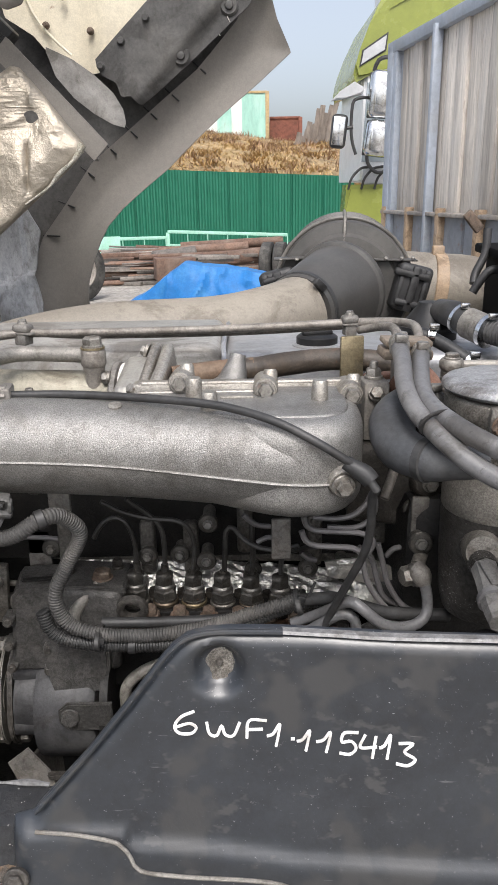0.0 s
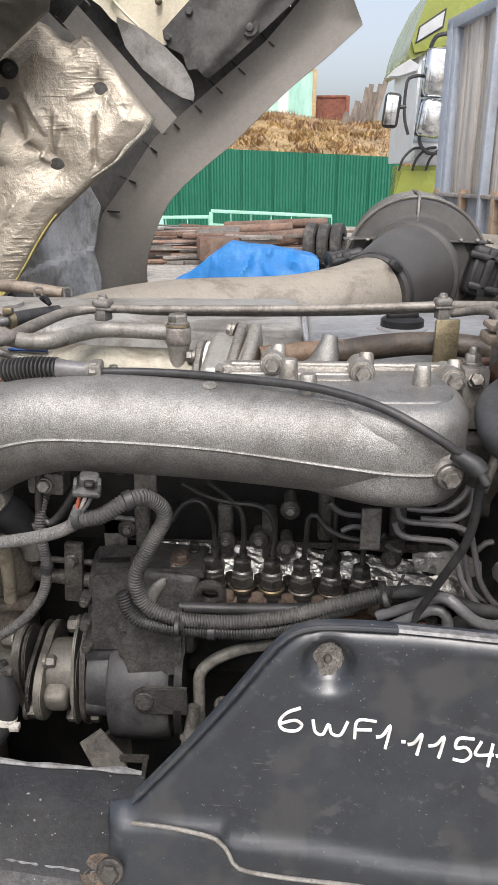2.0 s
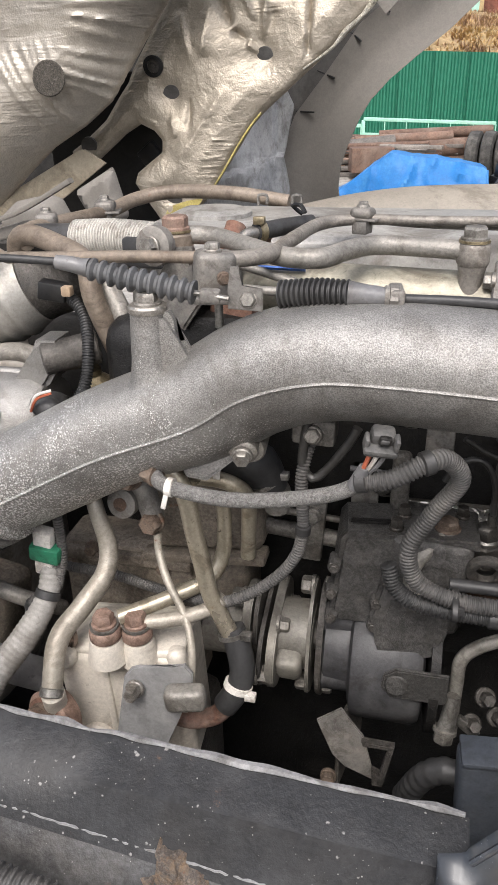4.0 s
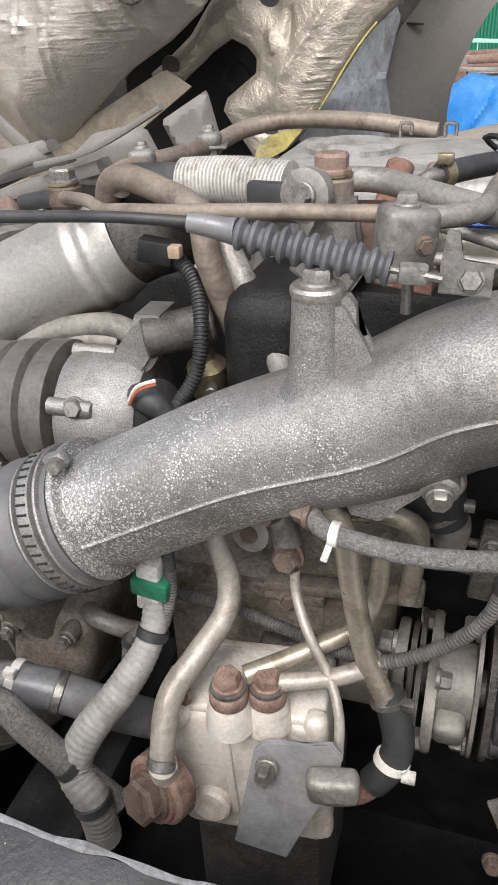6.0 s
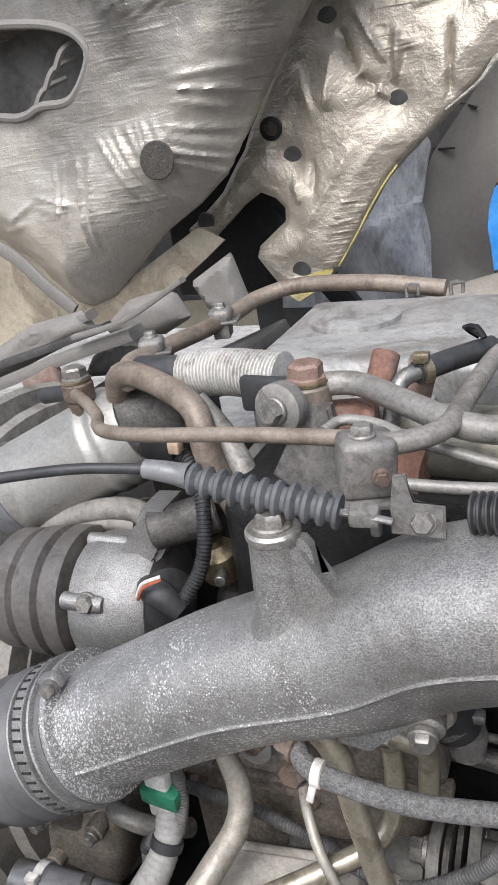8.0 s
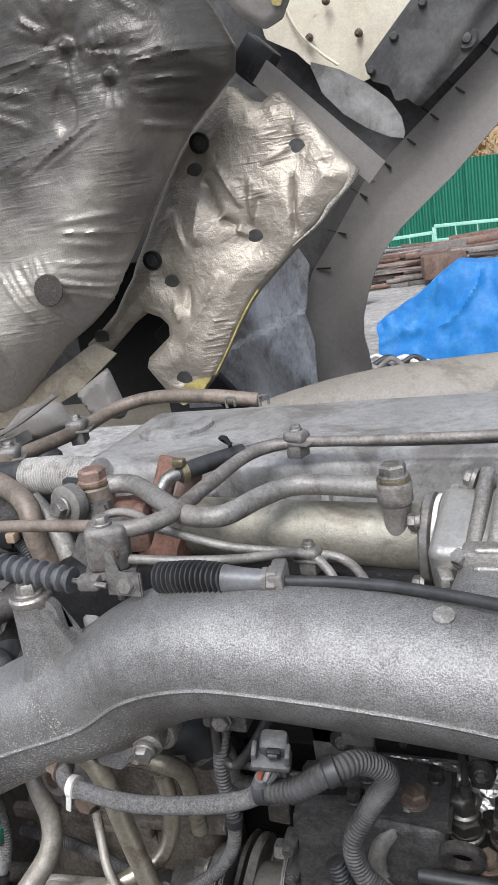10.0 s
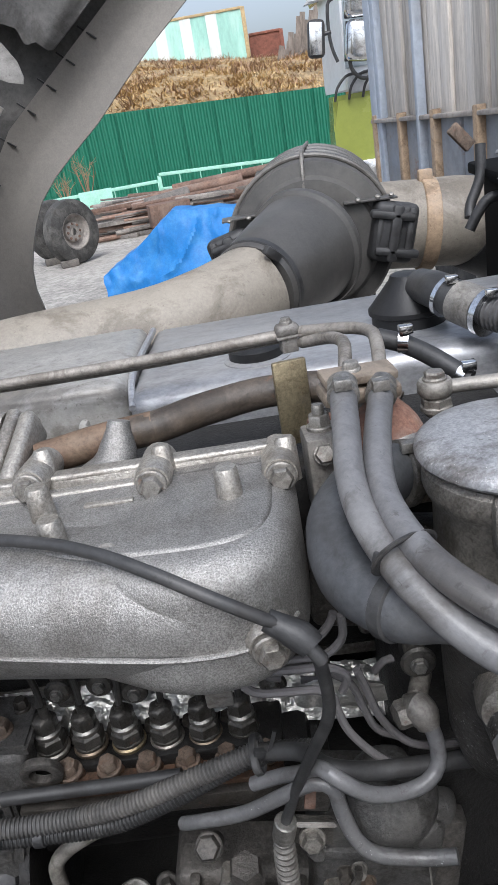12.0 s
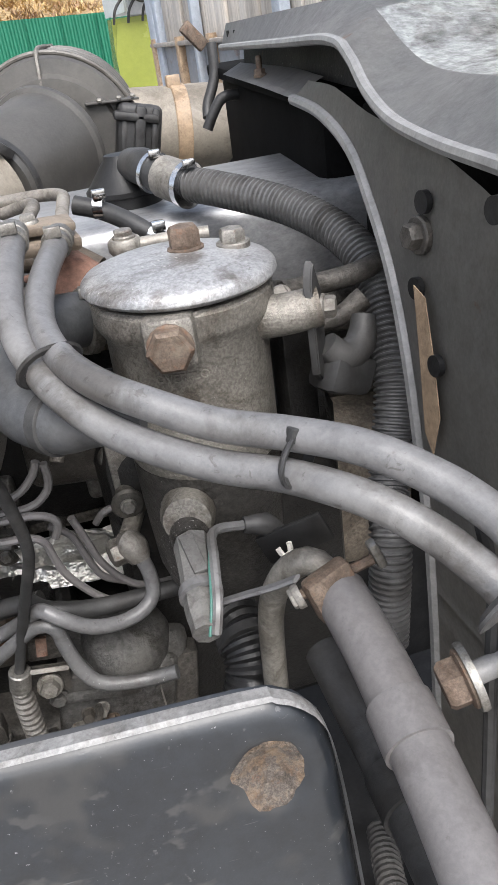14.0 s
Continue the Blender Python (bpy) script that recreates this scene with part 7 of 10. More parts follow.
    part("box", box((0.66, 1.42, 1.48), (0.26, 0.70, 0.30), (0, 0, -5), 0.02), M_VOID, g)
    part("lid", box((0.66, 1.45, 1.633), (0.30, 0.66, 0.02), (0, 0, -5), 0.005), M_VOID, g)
    h = thing("mirror_stay", (0.51, 1.7, 1.6), "bent black stay with a rusty steel tab", "bracket")
    part("tab", box((0.505, 1.70, 1.693), (0.05, 0.012, 0.022), (0, 48, 10), 0.003), M_RUSTBOLT, h)
    part("arm", tube([(0.525, 1.66, 1.68), (0.52, 1.65, 1.63), (0.50, 1.64, 1.59), (0.495, 1.63, 1.57)], 0.009, 12), M_RUBBER, h)
    part("lever", tube([(0.56, 1.60, 1.60), (0.52, 1.60, 1.60), (0.50, 1.60, 1.58), (0.485, 1.60, 1.555)], 0.009, 12), M_RUBBER, h)


rear_frame()

# ---- pipes, hoses and cables ----
def run(name, pts, r, mat, label, category="pipe", n=10, step=0.006, group="", bands=(), band=None, **kw):
    """A pipe or hose as a thing of its own; bands: the points where a clip, sleeve or tape goes round it."""
    if not bands:
        return solo(name, tube(pts, r, n, step, **kw), mat, pts[0], label, category, group)
    t = thing(name, pts[0], label, category, group)
    part("hose" if "hose" in name else "sheath", tube(pts, r, n, step, **kw), mat, t)
    for i in bands:
        d = Vector(pts[min(i + 1, len(pts) - 1)]) - Vector(pts[max(i - 1, 0)])
        rad = r[i] if isinstance(r, (list, tuple)) else r
        part("band", lathe([(rad + 0.0003, 0), (rad + 0.0016, 0.001), (rad + 0.0016, 0.009), (rad + 0.0003, 0.010)], Vector(pts[i]) - d.normalized() * 0.005, d, 20), band or M_RUBBER, t)
    return t


def saddle(c, size, rot, mat=M_SADDLE, label="dusty pipe clamp with a small bolt", name="pipe_clamp"):
    s = thing(name, c, label, "clamp")
    sx, sy, sz = size
    part("upper_half", box((c[0], c[1], c[2] + sz * 0.22), (sx * 0.86, sy * 0.8, sz * 0.44), rot, sx * 0.2, seg=4), mat, s)
    part("lower_half", box((c[0], c[1], c[2] - sz * 0.26), (sx * 0.6, sy * 0.7, sz * 0.5), rot, sx * 0.06, seg=2), mat, s)
    part("ear", box((c[0] + sx * 0.1, c[1], c[2] + sz * 0.02), (sx * 1.1, sy * 0.86, sz * 0.1), rot, sz * 0.03), mat, s)
    part("bolt", bolt((c[0], c[1], c[2] + sz * 0.44), (0, 0, 1), sx * 0.34, sx * 0.2), M_BOLT, s)
    return s


def banjo(c, r, h, label, body=M_PIPE, head=M_BOLT, base=None):
    b = thing("banjo_bolt", (c[0], c[1], c[2] - h), label, "fitting")
    part("ring", lathe([(r * 0.86, 0), (r, 0.003), (r, h - 0.003), (r * 0.86, h)], (c[0], c[1], c[2] - h / 2), (0, 0, 1), 24), body, b)
    part("washer", lathe([(r * 0.95, 0), (r * 0.95, 0.0025)], (c[0], c[1], c[2] + h / 2), (0, 0, 1), 24), M_BRASS, b)
    part("bolt", bolt((c[0], c[1], c[2] + h / 2 + 0.003), (0, 0, 1), r * 1.35, r * 0.75, r * 0.86), head, b)
    part("stem", lathe([(r * 0.9, 0), (r * 0.75, 0.01), (r * 0.75, 0.05)], (c[0], c[1], c[2] - h / 2), (0, 0, -1), 20), base or body, b)
    return b


# top rail pipes
run("fuel_pipe", [(-0.404, 0.848, 1.578), (-0.383, 0.850, 1.576), (-0.356, 0.876, 1.576), (-0.347, 0.943, 1.577), (-0.331, 1.030, 1.578), (-0.288, 1.051, 1.580), (-0.20, 1.045, 1.581), (0.0, 1.029, 1.586), (0.150, 1.014, 1.594)],
    [0.0075, 0.0075, 0.0075, 0.0075, 0.007, 0.006, 0.0055, 0.0055, 0.0055], M_PIPE, "long dusty brown-grey fuel pipe over the engine")
run("return_pipe", [(-0.29, 1.064, 1.579), (-0.2, 1.056, 1.575), (0.0, 1.04, 1.579), (0.148, 1.024, 1.588)], 0.0045, M_PIPE, "thin dusty return pipe beside the fuel pipe")
h = thing("short_hose", (-0.37, 1.0, 1.57), "short black hose with plated end clips", "hose")
part("hose", tube([(-0.342, 1.034, 1.578), (-0.368, 1.006, 1.578), (-0.392, 0.977, 1.577)], 0.0092, 14), M_RUBBER, h)
part("pipe", tube([(-0.288, 1.062, 1.579), (-0.318, 1.050, 1.579), (-0.346, 1.030, 1.578)], 0.006, 12), M_STEEL, h)
part("end", tube([(-0.388, 0.982, 1.577), (-0.402, 0.968, 1.574), (-0.408, 0.955, 1.555), (-0.408, 0.95, 1.53)], 0.0068, 12), M_STEEL, h)
part("clip", clip_band((-0.388, 0.981, 1.577), (-0.65, -0.7, 0), 0.0095, 0.008), M_BRASS, h)
part("clip", tube([(-0.352, 1.03, 1.588), (-0.362, 1.026, 1.597), (-0.352, 1.018, 1.599), (-0.346, 1.012, 1.592)], 0.0025, 6), M_BLACK, h)
saddle((-0.288, 1.052, 1.580), (0.030, 0.026, 0.030), (0, 0, -20))
sb = thing("pipe_clamp", (-0.401, 0.845, 1.53), "square dusty two-part pipe clamp with a bolt on top", "clamp")
part("block", box((-0.401, 0.845, 1.564), (0.036, 0.030, 0.040), (0, 4, 25), 0.006, seg=3), M_SADDLE, sb)
part("flange", box((-0.401, 0.842, 1.542), (0.044, 0.032, 0.006), (0, 4, 25), 0.002), M_SADDLE, sb)
part("bolt", bolt((-0.401, 0.842, 1.584), (0, 0, 1), 0.0125, 0.008), M_BOLT, sb)
part("screw", bolt((-0.387, 0.826, 1.564), (0.5, -1, 0), 0.009, 0.005), M_RUSTBOLT, sb)
part("stud", rod((-0.397, 0.842, 1.514), (-0.397, 0.842, 1.544), 0.004, 10), M_STEEL, sb)
saddle((0.151, 1.014, 1.592), (0.026, 0.022, 0.028), (0, 0, 10))
saddle((-0.243, 0.902, 1.524), (0.026, 0.022, 0.026), (0, 0, -10))
solo("pipe_bracket", box((0.147, 0.958, 1.548), (0.030, 0.006, 0.078), (0, 0, 10), 0.002), M_BRASS, (0.147, 0.958, 1.51), "olive plated pipe bracket", "bracket")
run("rusty_pipe_stub", [(-0.075, 0.923, 1.545), (-0.018, 0.940, 1.548), (0.024, 0.9445, 1.550)], 0.0148, M_RUSTPIPE, "rusty brown end of a coolant pipe", n=16)
run("coolant_pipe", [(-0.068, 0.925, 1.545), (-0.018, 0.940, 1.548), (0.023, 0.944, 1.550), (0.068, 0.968, 1.551), (0.13, 0.985, 1.552), (0.20, 0.972, 1.548), (0.235, 0.955, 1.53)],
    [0.0145, 0.014, 0.0145, 0.015, 0.0145, 0.0145, 0.0145], M_COOL, "dark brown coolant hose bent across the engine", n=16)
run("vent_pipe", [(0.163, 1.010, 1.585), (0.186, 0.980, 1.594), (0.194, 0.950, 1.598), (0.191, 0.910, 1.599), (0.185, 0.870, 1.596)], 0.0055, M_PIPE, "short bent metal pipe at the clamp")
run("vent_pipe", [(0.164, 1.012, 1.595), (0.202, 0.985, 1.599), (0.219, 0.960, 1.600), (0.218, 0.920, 1.600), (0.212, 0.875, 1.592)], 0.0055, M_PIPE, "short bent metal pipe at the clamp")
h = thing("vent_hose", (0.25, 0.97, 1.58), "black rubber vent hose with plated clips", "hose")
part("hose", tube([(0.228, 0.985, 1.586), (0.250, 0.975, 1.579), (0.272, 0.955, 1.568), (0.294, 0.935, 1.552)], 0.0085, 14), M_RUBBER, h)
part("clip", clip_band((0.249, 0.972, 1.583), (1, -0.3, -0.1), 0.0092, 0.010), M_CHROME, h)
part("clip", clip_band((0.289, 0.940, 1.556), (0.7, -0.5, -0.4), 0.0092, 0.008), M_CHROME, h)
p = thing("twin_clamp", (0.195, 0.87, 1.56), "rusty two-pipe clamp plate", "clamp")
part("plate", box((0.194, 0.866, 1.597), (0.056, 0.022, 0.007), (10, 4, 12), 0.002), M_TANPIPE, p)
part("plate", box((0.194, 0.868, 1.584), (0.060, 0.026, 0.012), (10, 4, 12), 0.004), M_TANPIPE, p)
part("bolt", bolt((0.190, 0.868, 1.600), (0, 0, 1), 0.011, 0.007), M_BOLT, p)
part("post", box((0.200, 0.895, 1.545), (0.03, 0.02, 0.09), bevel=0.004), M_SADDLE, p)
part("outlet", tube([(0.200, 0.90, 1.55), (0.215, 0.885, 1.535), (0.222, 0.865, 1.515)], [0.026, 0.028, 0.027], 22), M_RUSTY, p, "rust-brown outlet neck")
part("clip", clip_band((0.221, 0.872, 1.520), (0.3, -0.7, -0.6), 0.0285, 0.010), M_STEEL, p)
# bolt stand by the manifold end
p = thing("bracket_stand", (0.165, 0.885, 1.48), "dull bracket stand with two bolts", "bracket")
part("block", box((0.163, 0.885, 1.515), (0.030, 0.036, 0.07), (0, 0, 5), 0.004), M_SADDLE, p)
part("bolt", bolt((0.163, 0.888, 1.551), (0, 0, 1), 0.016, 0.011, stud=0.006), M_BOLT, p)
part("bolt", bolt((0.163, 0.866, 1.537), (0, -1, 0.5), 0.014, 0.009), M_BOLT, p)
part("strap", box((0.185, 0.91, 1.548), (0.06, 0.02, 0.006), (0, 0, 20), 0.002), M_RUSTY, p)

# fuel banjo pipe and silver pipe
run("banjo_pipe", [(-0.466, 0.948, 1.578), (-0.433, 0.955, 1.576), (-0.386, 0.920, 1.573), (-0.346, 0.890, 1.571), (-0.310, 0.888, 1.571), (-0.287, 0.926, 1.572), (-0.258, 0.952, 1.572), (-0.178, 0.943, 1.571)],
    0.0095, M_PIPE_G, "bent grey-brown pipe between two banjo bolts", n=14)
banjo((-0.172, 0.942, 1.568), 0.0155, 0.022, "banjo bolt on the charge rail")
banjo((-0.470, 0.945, 1.5685), 0.0178, 0.026, "large tan banjo bolt over a rust-red flange", body=M_TANPIPE, head=M_BANJO, base=M_RUSTY)
banjo((-0.766, 1.049, 1.535), 0.017, 0.022, "rust-tinged banjo bolt on the turbo line", body=M_RUSTBOLT)
p = thing("charge_rail", (-0.3, 0.97, 1.48), "dull silver rail tube with a flanged end", "pipe")
part("tube", tube([(-0.45, 0.985, 1.520), (-0.30, 0.970, 1.518), (-0.145, 0.955, 1.517)], 0.0305, 26), M_RAIL, p)
part("flange", lathe([(0.040, 0), (0.042, 0.002), (0.042, 0.008), (0.038, 0.010)], (-0.150, 0.955, 1.517), (1, -0.09, 0), 28), M_SADDLE, p)
part("gasket", lathe([(0.0405, 0), (0.0405, 0.004)], (-0.139, 0.954, 1.517), (1, -0.09, 0), 28), M_WHITEPL, p, "pale gasket")
part("blue_mark", box((-0.36, 0.953, 1.5455), (0.05, 0.006, 0.002), (-35, 0, -5), 0), M_BLUEPAINT, p)
for y, z in ((0.922, 1.49), (0.93, 1.545)):
    part("bolt", bolt((-0.152, y, z), (-1, 0.05, 0), 0.013, 0.009), M_BOLT, p)
p = thing("rail_elbow", (-0.1, 0.9, 1.5), "cast elbow housing with bolted cap", "housing")
part("body", box((-0.112, 0.925, 1.522), (0.050, 0.085, 0.072), (18, 0, -6), 0.010, seg=3), M_ALU, p)
part("block", prism([(-0.136, 0.962), (-0.092, 0.985), (-0.068, 0.972), (-0.078, 0.842), (-0.108, 0.826), (-0.126, 0.838)], (0, 0, 1.467), (1, 0, 0), (0, 1, 0.03), 0.034, 0.005), M_MID, p)
part("joint_plate", box((-0.101, 0.921, 1.548), (0.013, 0.100, 0.034), (25, 0, -8), 0.005, seg=3), M_CAST, p)
part("joint_plate", box((-0.085, 0.906, 1.548), (0.015, 0.104, 0.034), (25, 0, -8), 0.006, seg=3), M_CAST, p)
part("bolt", bolt((-0.107, 0.955, 1.572), (-1, 0.2, 0.3), 0.012, 0.008, 0.010), M_BOLT, p)
part("neck", rod((-0.142, 0.954, 1.517), (-0.125, 0.950, 1.517), 0.036, 26), M_CAST, p)
part("side_lug", box((-0.128, 0.876, 1.505), (0.012, 0.03, 0.05), (0, 0, 15), 0.004), M_CAST, p)
for x, y, z in ((-0.112, 0.862, 1.545), (-0.086, 0.965, 1.563)):
    part("bolt", bolt((x, y, z), (-0.4, -0.6, 0.7), 0.012, 0.009), M_BOLT, p)

# rust-red flange group
p = thing("water_outlet", (-0.46, 0.97, 1.48), "rust-red water outlet with a bolted lug", "housing")
part("flange", box((-0.447, 0.955, 1.533), (0.055, 0.045, 0.05), (0, 0, 12), 0.008), M_RUSTY, p)
part("lug", lathe([(0.020, 0), (0.020, 0.012), (0.016, 0.014)], (-0.480, 0.920, 1.572), (-0.25, -1, 0.1), 18), M_SADDLE, p)
part("bolt", bolt((-0.4835, 0.905, 1.5735), (-0.25, -1, 0.1), 0.016, 0.010), M_BOLT, p)
part("arm", prism([(0, 0), (0.03, 0.055), (0.05, 0.055), (0.06, 0.0), (0.04, -0.03)], (-0.497, 0.915, 1.515), (1, 0.05, 0), (0, 0.1, 1), -0.016, 0.003), M_SADDLE, p)
part("stub", lathe([(0.024, 0), (0.026, 0.004), (0.026, 0.05)], (-0.43, 0.965, 1.50), (0.9, -0.2, 0), 20), M_RUSTY, p)
for x, y in ((-0.44, 1.0), (-0.405, 0.985)):
    part("nipple", rod((x, y, 1.52), (x + 0.012, y + 0.035, 1.575), 0.012, 14), M_RUSTY, p)
run("small_line", [(-0.446, 0.900, 1.560), (-0.437, 0.917, 1.562), (-0.41, 0.912, 1.562), (-0.376, 0.892, 1.558), (-0.310, 0.885, 1.543), (-0.25, 0.900, 1.530), (-0.215, 0.905, 1.522), (-0.19, 0.88, 1.51), (-0.18, 0.855, 1.48)],
    0.0042, M_PIPE_G, "thin bent grey line on the engine top")
run("small_line", [(-0.404, 0.842, 1.553), (-0.343, 0.846, 1.549), (-0.291, 0.858, 1.545), (-0.248, 0.895, 1.532), (-0.225, 0.89, 1.52), (-0.205, 0.865, 1.5)], 0.0042, M_PIPE_G, "thin bent grey line on the engine top")
run("turbo_oil_pipe", [(-0.70, 1.045, 1.545), (-0.718, 1.085, 1.552), (-0.705, 1.13, 1.553), (-0.677, 1.237, 1.553), (-0.655, 1.31, 1.562), (-0.60, 1.335, 1.570), (-0.50, 1.32, 1.57), (-0.42, 1.315, 1.56)],
    0.0105, M_TANPIPE, "brown dusty pipe bent round the front of the engine", n=14)
run("turbo_oil_pipe", [(-0.725, 1.060, 1.524), (-0.714, 1.050, 1.547), (-0.695, 1.045, 1.555), (-0.651, 1.030, 1.547), (-0.603, 1.000, 1.534), (-0.589, 0.985, 1.495), (-0.568, 0.990, 1.430), (-0.542, 1.000, 1.353)],
    0.0130, M_TANPIPE, "brown dusty pipe running down beside the alternator", n=14)
run("turbo_oil_pipe", [(-0.612, 1.02, 1.535), (-0.58, 1.01, 1.50), (-0.545, 0.985, 1.45), (-0.515, 0.955, 1.415), (-0.50, 0.93, 1.40)], 0.0125, M_PIPE_G, "dark pipe running down behind the manifold post", n=14)
run("turbo_oil_pipe", [(-0.765, 1.04, 1.535), (-0.735, 1.01, 1.542), (-0.70, 0.975, 1.548), (-0.675, 0.95, 1.548), (-0.650, 0.915, 1.555), (-0.620, 0.885, 1.563), (-0.575, 0.872, 1.567), (-0.50, 0.868, 1.571), (-0.408, 0.858, 1.575)],
    0.0058, M_TANPIPE, "thin brown pipe along the engine top", n=12)
run("turbo_oil_pipe", [(-0.83, 1.07, 1.52), (-0.80, 1.06, 1.527), (-0.768, 1.049, 1.532)], 0.009, M_RUBBER, "short black hose at the banjo bolt", "hose", n=12)
saddle((-0.712, 1.125, 1.552), (0.034, 0.040, 0.038), (0, 0, 25))
saddle((-0.677, 1.238, 1.553), (0.034, 0.040, 0.038), (0, 0, 15))
p = thing("wrapped_hose", (-0.58, 1.05, 1.54), "hose bound with white ribbed heat wrap", "hose")
part("wrap", tube([(-0.640, 1.062, 1.548), (-0.59, 1.057, 1.551), (-0.528, 1.045, 1.550)], 0.0235, 22, pitch=0.0040, depth=0.0020), M_WRAP, p)
part("sleeve", tube([(-0.70, 1.075, 1.543), (-0.64, 1.063, 1.547)], 0.020, 18), M_RUBBER, p)
part("cradle", box((-0.535, 1.018, 1.543), (0.055, 0.012, 0.035), (0, 0, -8), 0.005), M_RUBBER, p)

# throttle cable with its boots
c = thing("throttle_cable", (-0.4, 0.79, 1.56), "black throttle cable with ribbed rubber boots", "cable")
part("outer", tube([(-0.664, 0.700, 1.601), (-0.616, 0.740, 1.594), (-0.571, 0.775, 1.587), (-0.525, 0.790, 1.582)], 0.0036, 10), M_RUBBER, c)
part("ferrule", tube([(-0.527, 0.790, 1.582), (-0.513, 0.791, 1.580), (-0.505, 0.792, 1.578), (-0.497, 0.792, 1.577)], [0.0062, 0.0070, 0.0074, 0.0086], 16), M_HOSE, c, "grey sleeve")
part("boot", tube([(-0.497, 0.790, 1.577), (-0.463, 0.790, 1.570), (-0.432, 0.790, 1.565), (-0.403, 0.790, 1.560)], [0.0100, 0.0110, 0.0112, 0.0104], 20, pitch=0.0090, depth=0.0034), M_BOOT, c, "ribbed rubber boot")
part("rod", tube([(-0.405, 0.790, 1.560), (-0.393, 0.790, 1.559), (-0.373, 0.790, 1.556)], 0.0024, 8), M_STEEL, c)
part("clevis", box((-0.390, 0.793, 1.557), (0.018, 0.012, 0.012), (0, 3, 8), 0.003), M_SADDLE, c)
part("clevis_bracket", prism([(-0.018, 0.008), (-0.016, 0.026), (-0.009, 0.027), (-0.006, 0.010), (0.012, 0.009), (0.012, -0.010), (-0.018, -0.009)], (-0.357, 0.797, 1.555), (1, 0, 0), (0, 0.1, 1), 0.004, 0.001), M_SADDLE, c)
part("clevis_bolt", bolt((-0.357, 0.795, 1.555), (0, -1, 0.2), 0.012, 0.007), M_BOLT, c)
part("boot", tube([(-0.332, 0.800, 1.559), (-0.30, 0.796, 1.562), (-0.272, 0.792, 1.564)], [0.012, 0.013, 0.0115], 18, pitch=0.0044, depth=0.0028), M_RUBBER, c, "fine-ribbed rubber boot")
part("sleeve", tube([(-0.274, 0.792, 1.564), (-0.258, 0.793, 1.563), (-0.232, 0.797, 1.560)], [0.0105, 0.0085, 0.0075], 14), M_HOSE, c)
part("nut", bolt((-0.243, 0.795, 1.5615), (1, 0.1, -0.05), 0.018, 0.010, 0.0095), M_SADDLE, c)
part("bracket", box((-0.236, 0.802, 1.552), (0.012, 0.030, 0.034), (0, 0, 8), 0.003), M_SADDLE, c)
part("outer", tube([(-0.232, 0.797, 1.560), (-0.18, 0.797, 1.560), (-0.122, 0.786, 1.560), (-0.033, 0.754, 1.5605), (0.010, 0.735, 1.557), (0.046, 0.715, 1.550), (0.078, 0.703, 1.536), (0.104, 0.700, 1.520), (0.120, 0.701, 1.508)], 0.0042, 10), M_RUBBER, c)
part("ferrule", tube([(0.108, 0.704, 1.514), (0.126, 0.699, 1.503), (0.132, 0.696, 1.497)], [0.007, 0.0095, 0.0085], 14), M_RUBBER, c)
part("outer", tube([(0.126, 0.699, 1.503), (0.136, 0.692, 1.490), (0.135, 0.705, 1.480), (0.137, 0.720, 1.438), (0.134, 0.735, 1.402), (0.121, 0.750, 1.361), (0.105, 0.765, 1.314), (0.088, 0.777, 1.261)], 0.0045, 10), M_RUBBER, c)
part("end_collar", rod((0.088, 0.777, 1.261), (0.083, 0.780, 1.239), 0.0095, 14), M_STEEL, c)
part("end_fitting", tube([(0.083, 0.780, 1.239), (0.081, 0.783, 1.211), (0.079, 0.787, 1.174), (0.076, 0.790, 1.127)], [0.0088, 0.0100, 0.0100, 0.0095], 14, pitch=0.0075, depth=0.0022), M_SADDLE, c)

# hoses towards the rear
run("heater_hose", [(0.179, 0.832, 1.601), (0.174, 0.785, 1.591), (0.170, 0.748, 1.575), (0.173, 0.714, 1.562), (0.186, 0.676, 1.549), (0.207, 0.648, 1.533), (0.230, 0.628, 1.523), (0.261, 0.605, 1.515), (0.291, 0.583, 1.513), (0.313, 0.558, 1.512), (0.327, 0.543, 1.508), (0.340, 0.528, 1.501), (0.350, 0.512, 1.494), (0.362, 0.485, 1.480), (0.385, 0.42, 1.43)],
    0.0091, M_HOSE, "grey rubber heater hose tied to its twin", "hose", n=20, bands=(0,), band=M_STEEL, group="pair of heater hoses")
run("heater_hose", [(0.209, 0.855, 1.588), (0.193, 0.785, 1.580), (0.187, 0.743, 1.569), (0.190, 0.708, 1.563), (0.199, 0.674, 1.559), (0.214, 0.650, 1.553), (0.234, 0.632, 1.546), (0.264, 0.611, 1.536), (0.295, 0.590, 1.533), (0.318, 0.569, 1.532), (0.333, 0.553, 1.529), (0.347, 0.538, 1.523), (0.358, 0.522, 1.517), (0.370, 0.495, 1.505), (0.395, 0.43, 1.46)],
    0.0091, M_HOSE, "grey rubber heater hose tied to its twin", "hose", n=20, bands=(0,), band=M_STEEL, group="pair of heater hoses")
for q, w in (((0.206, 0.842, 1.587), 0.012), ((0.178, 0.822, 1.599), 0.012)):
    solo("spring_clip", clip_band(q, (0.15, 1, 0.25), 0.0096, 0.006), M_STEEL, q, "steel spring clip on a hose end", "clip", "hose clips")


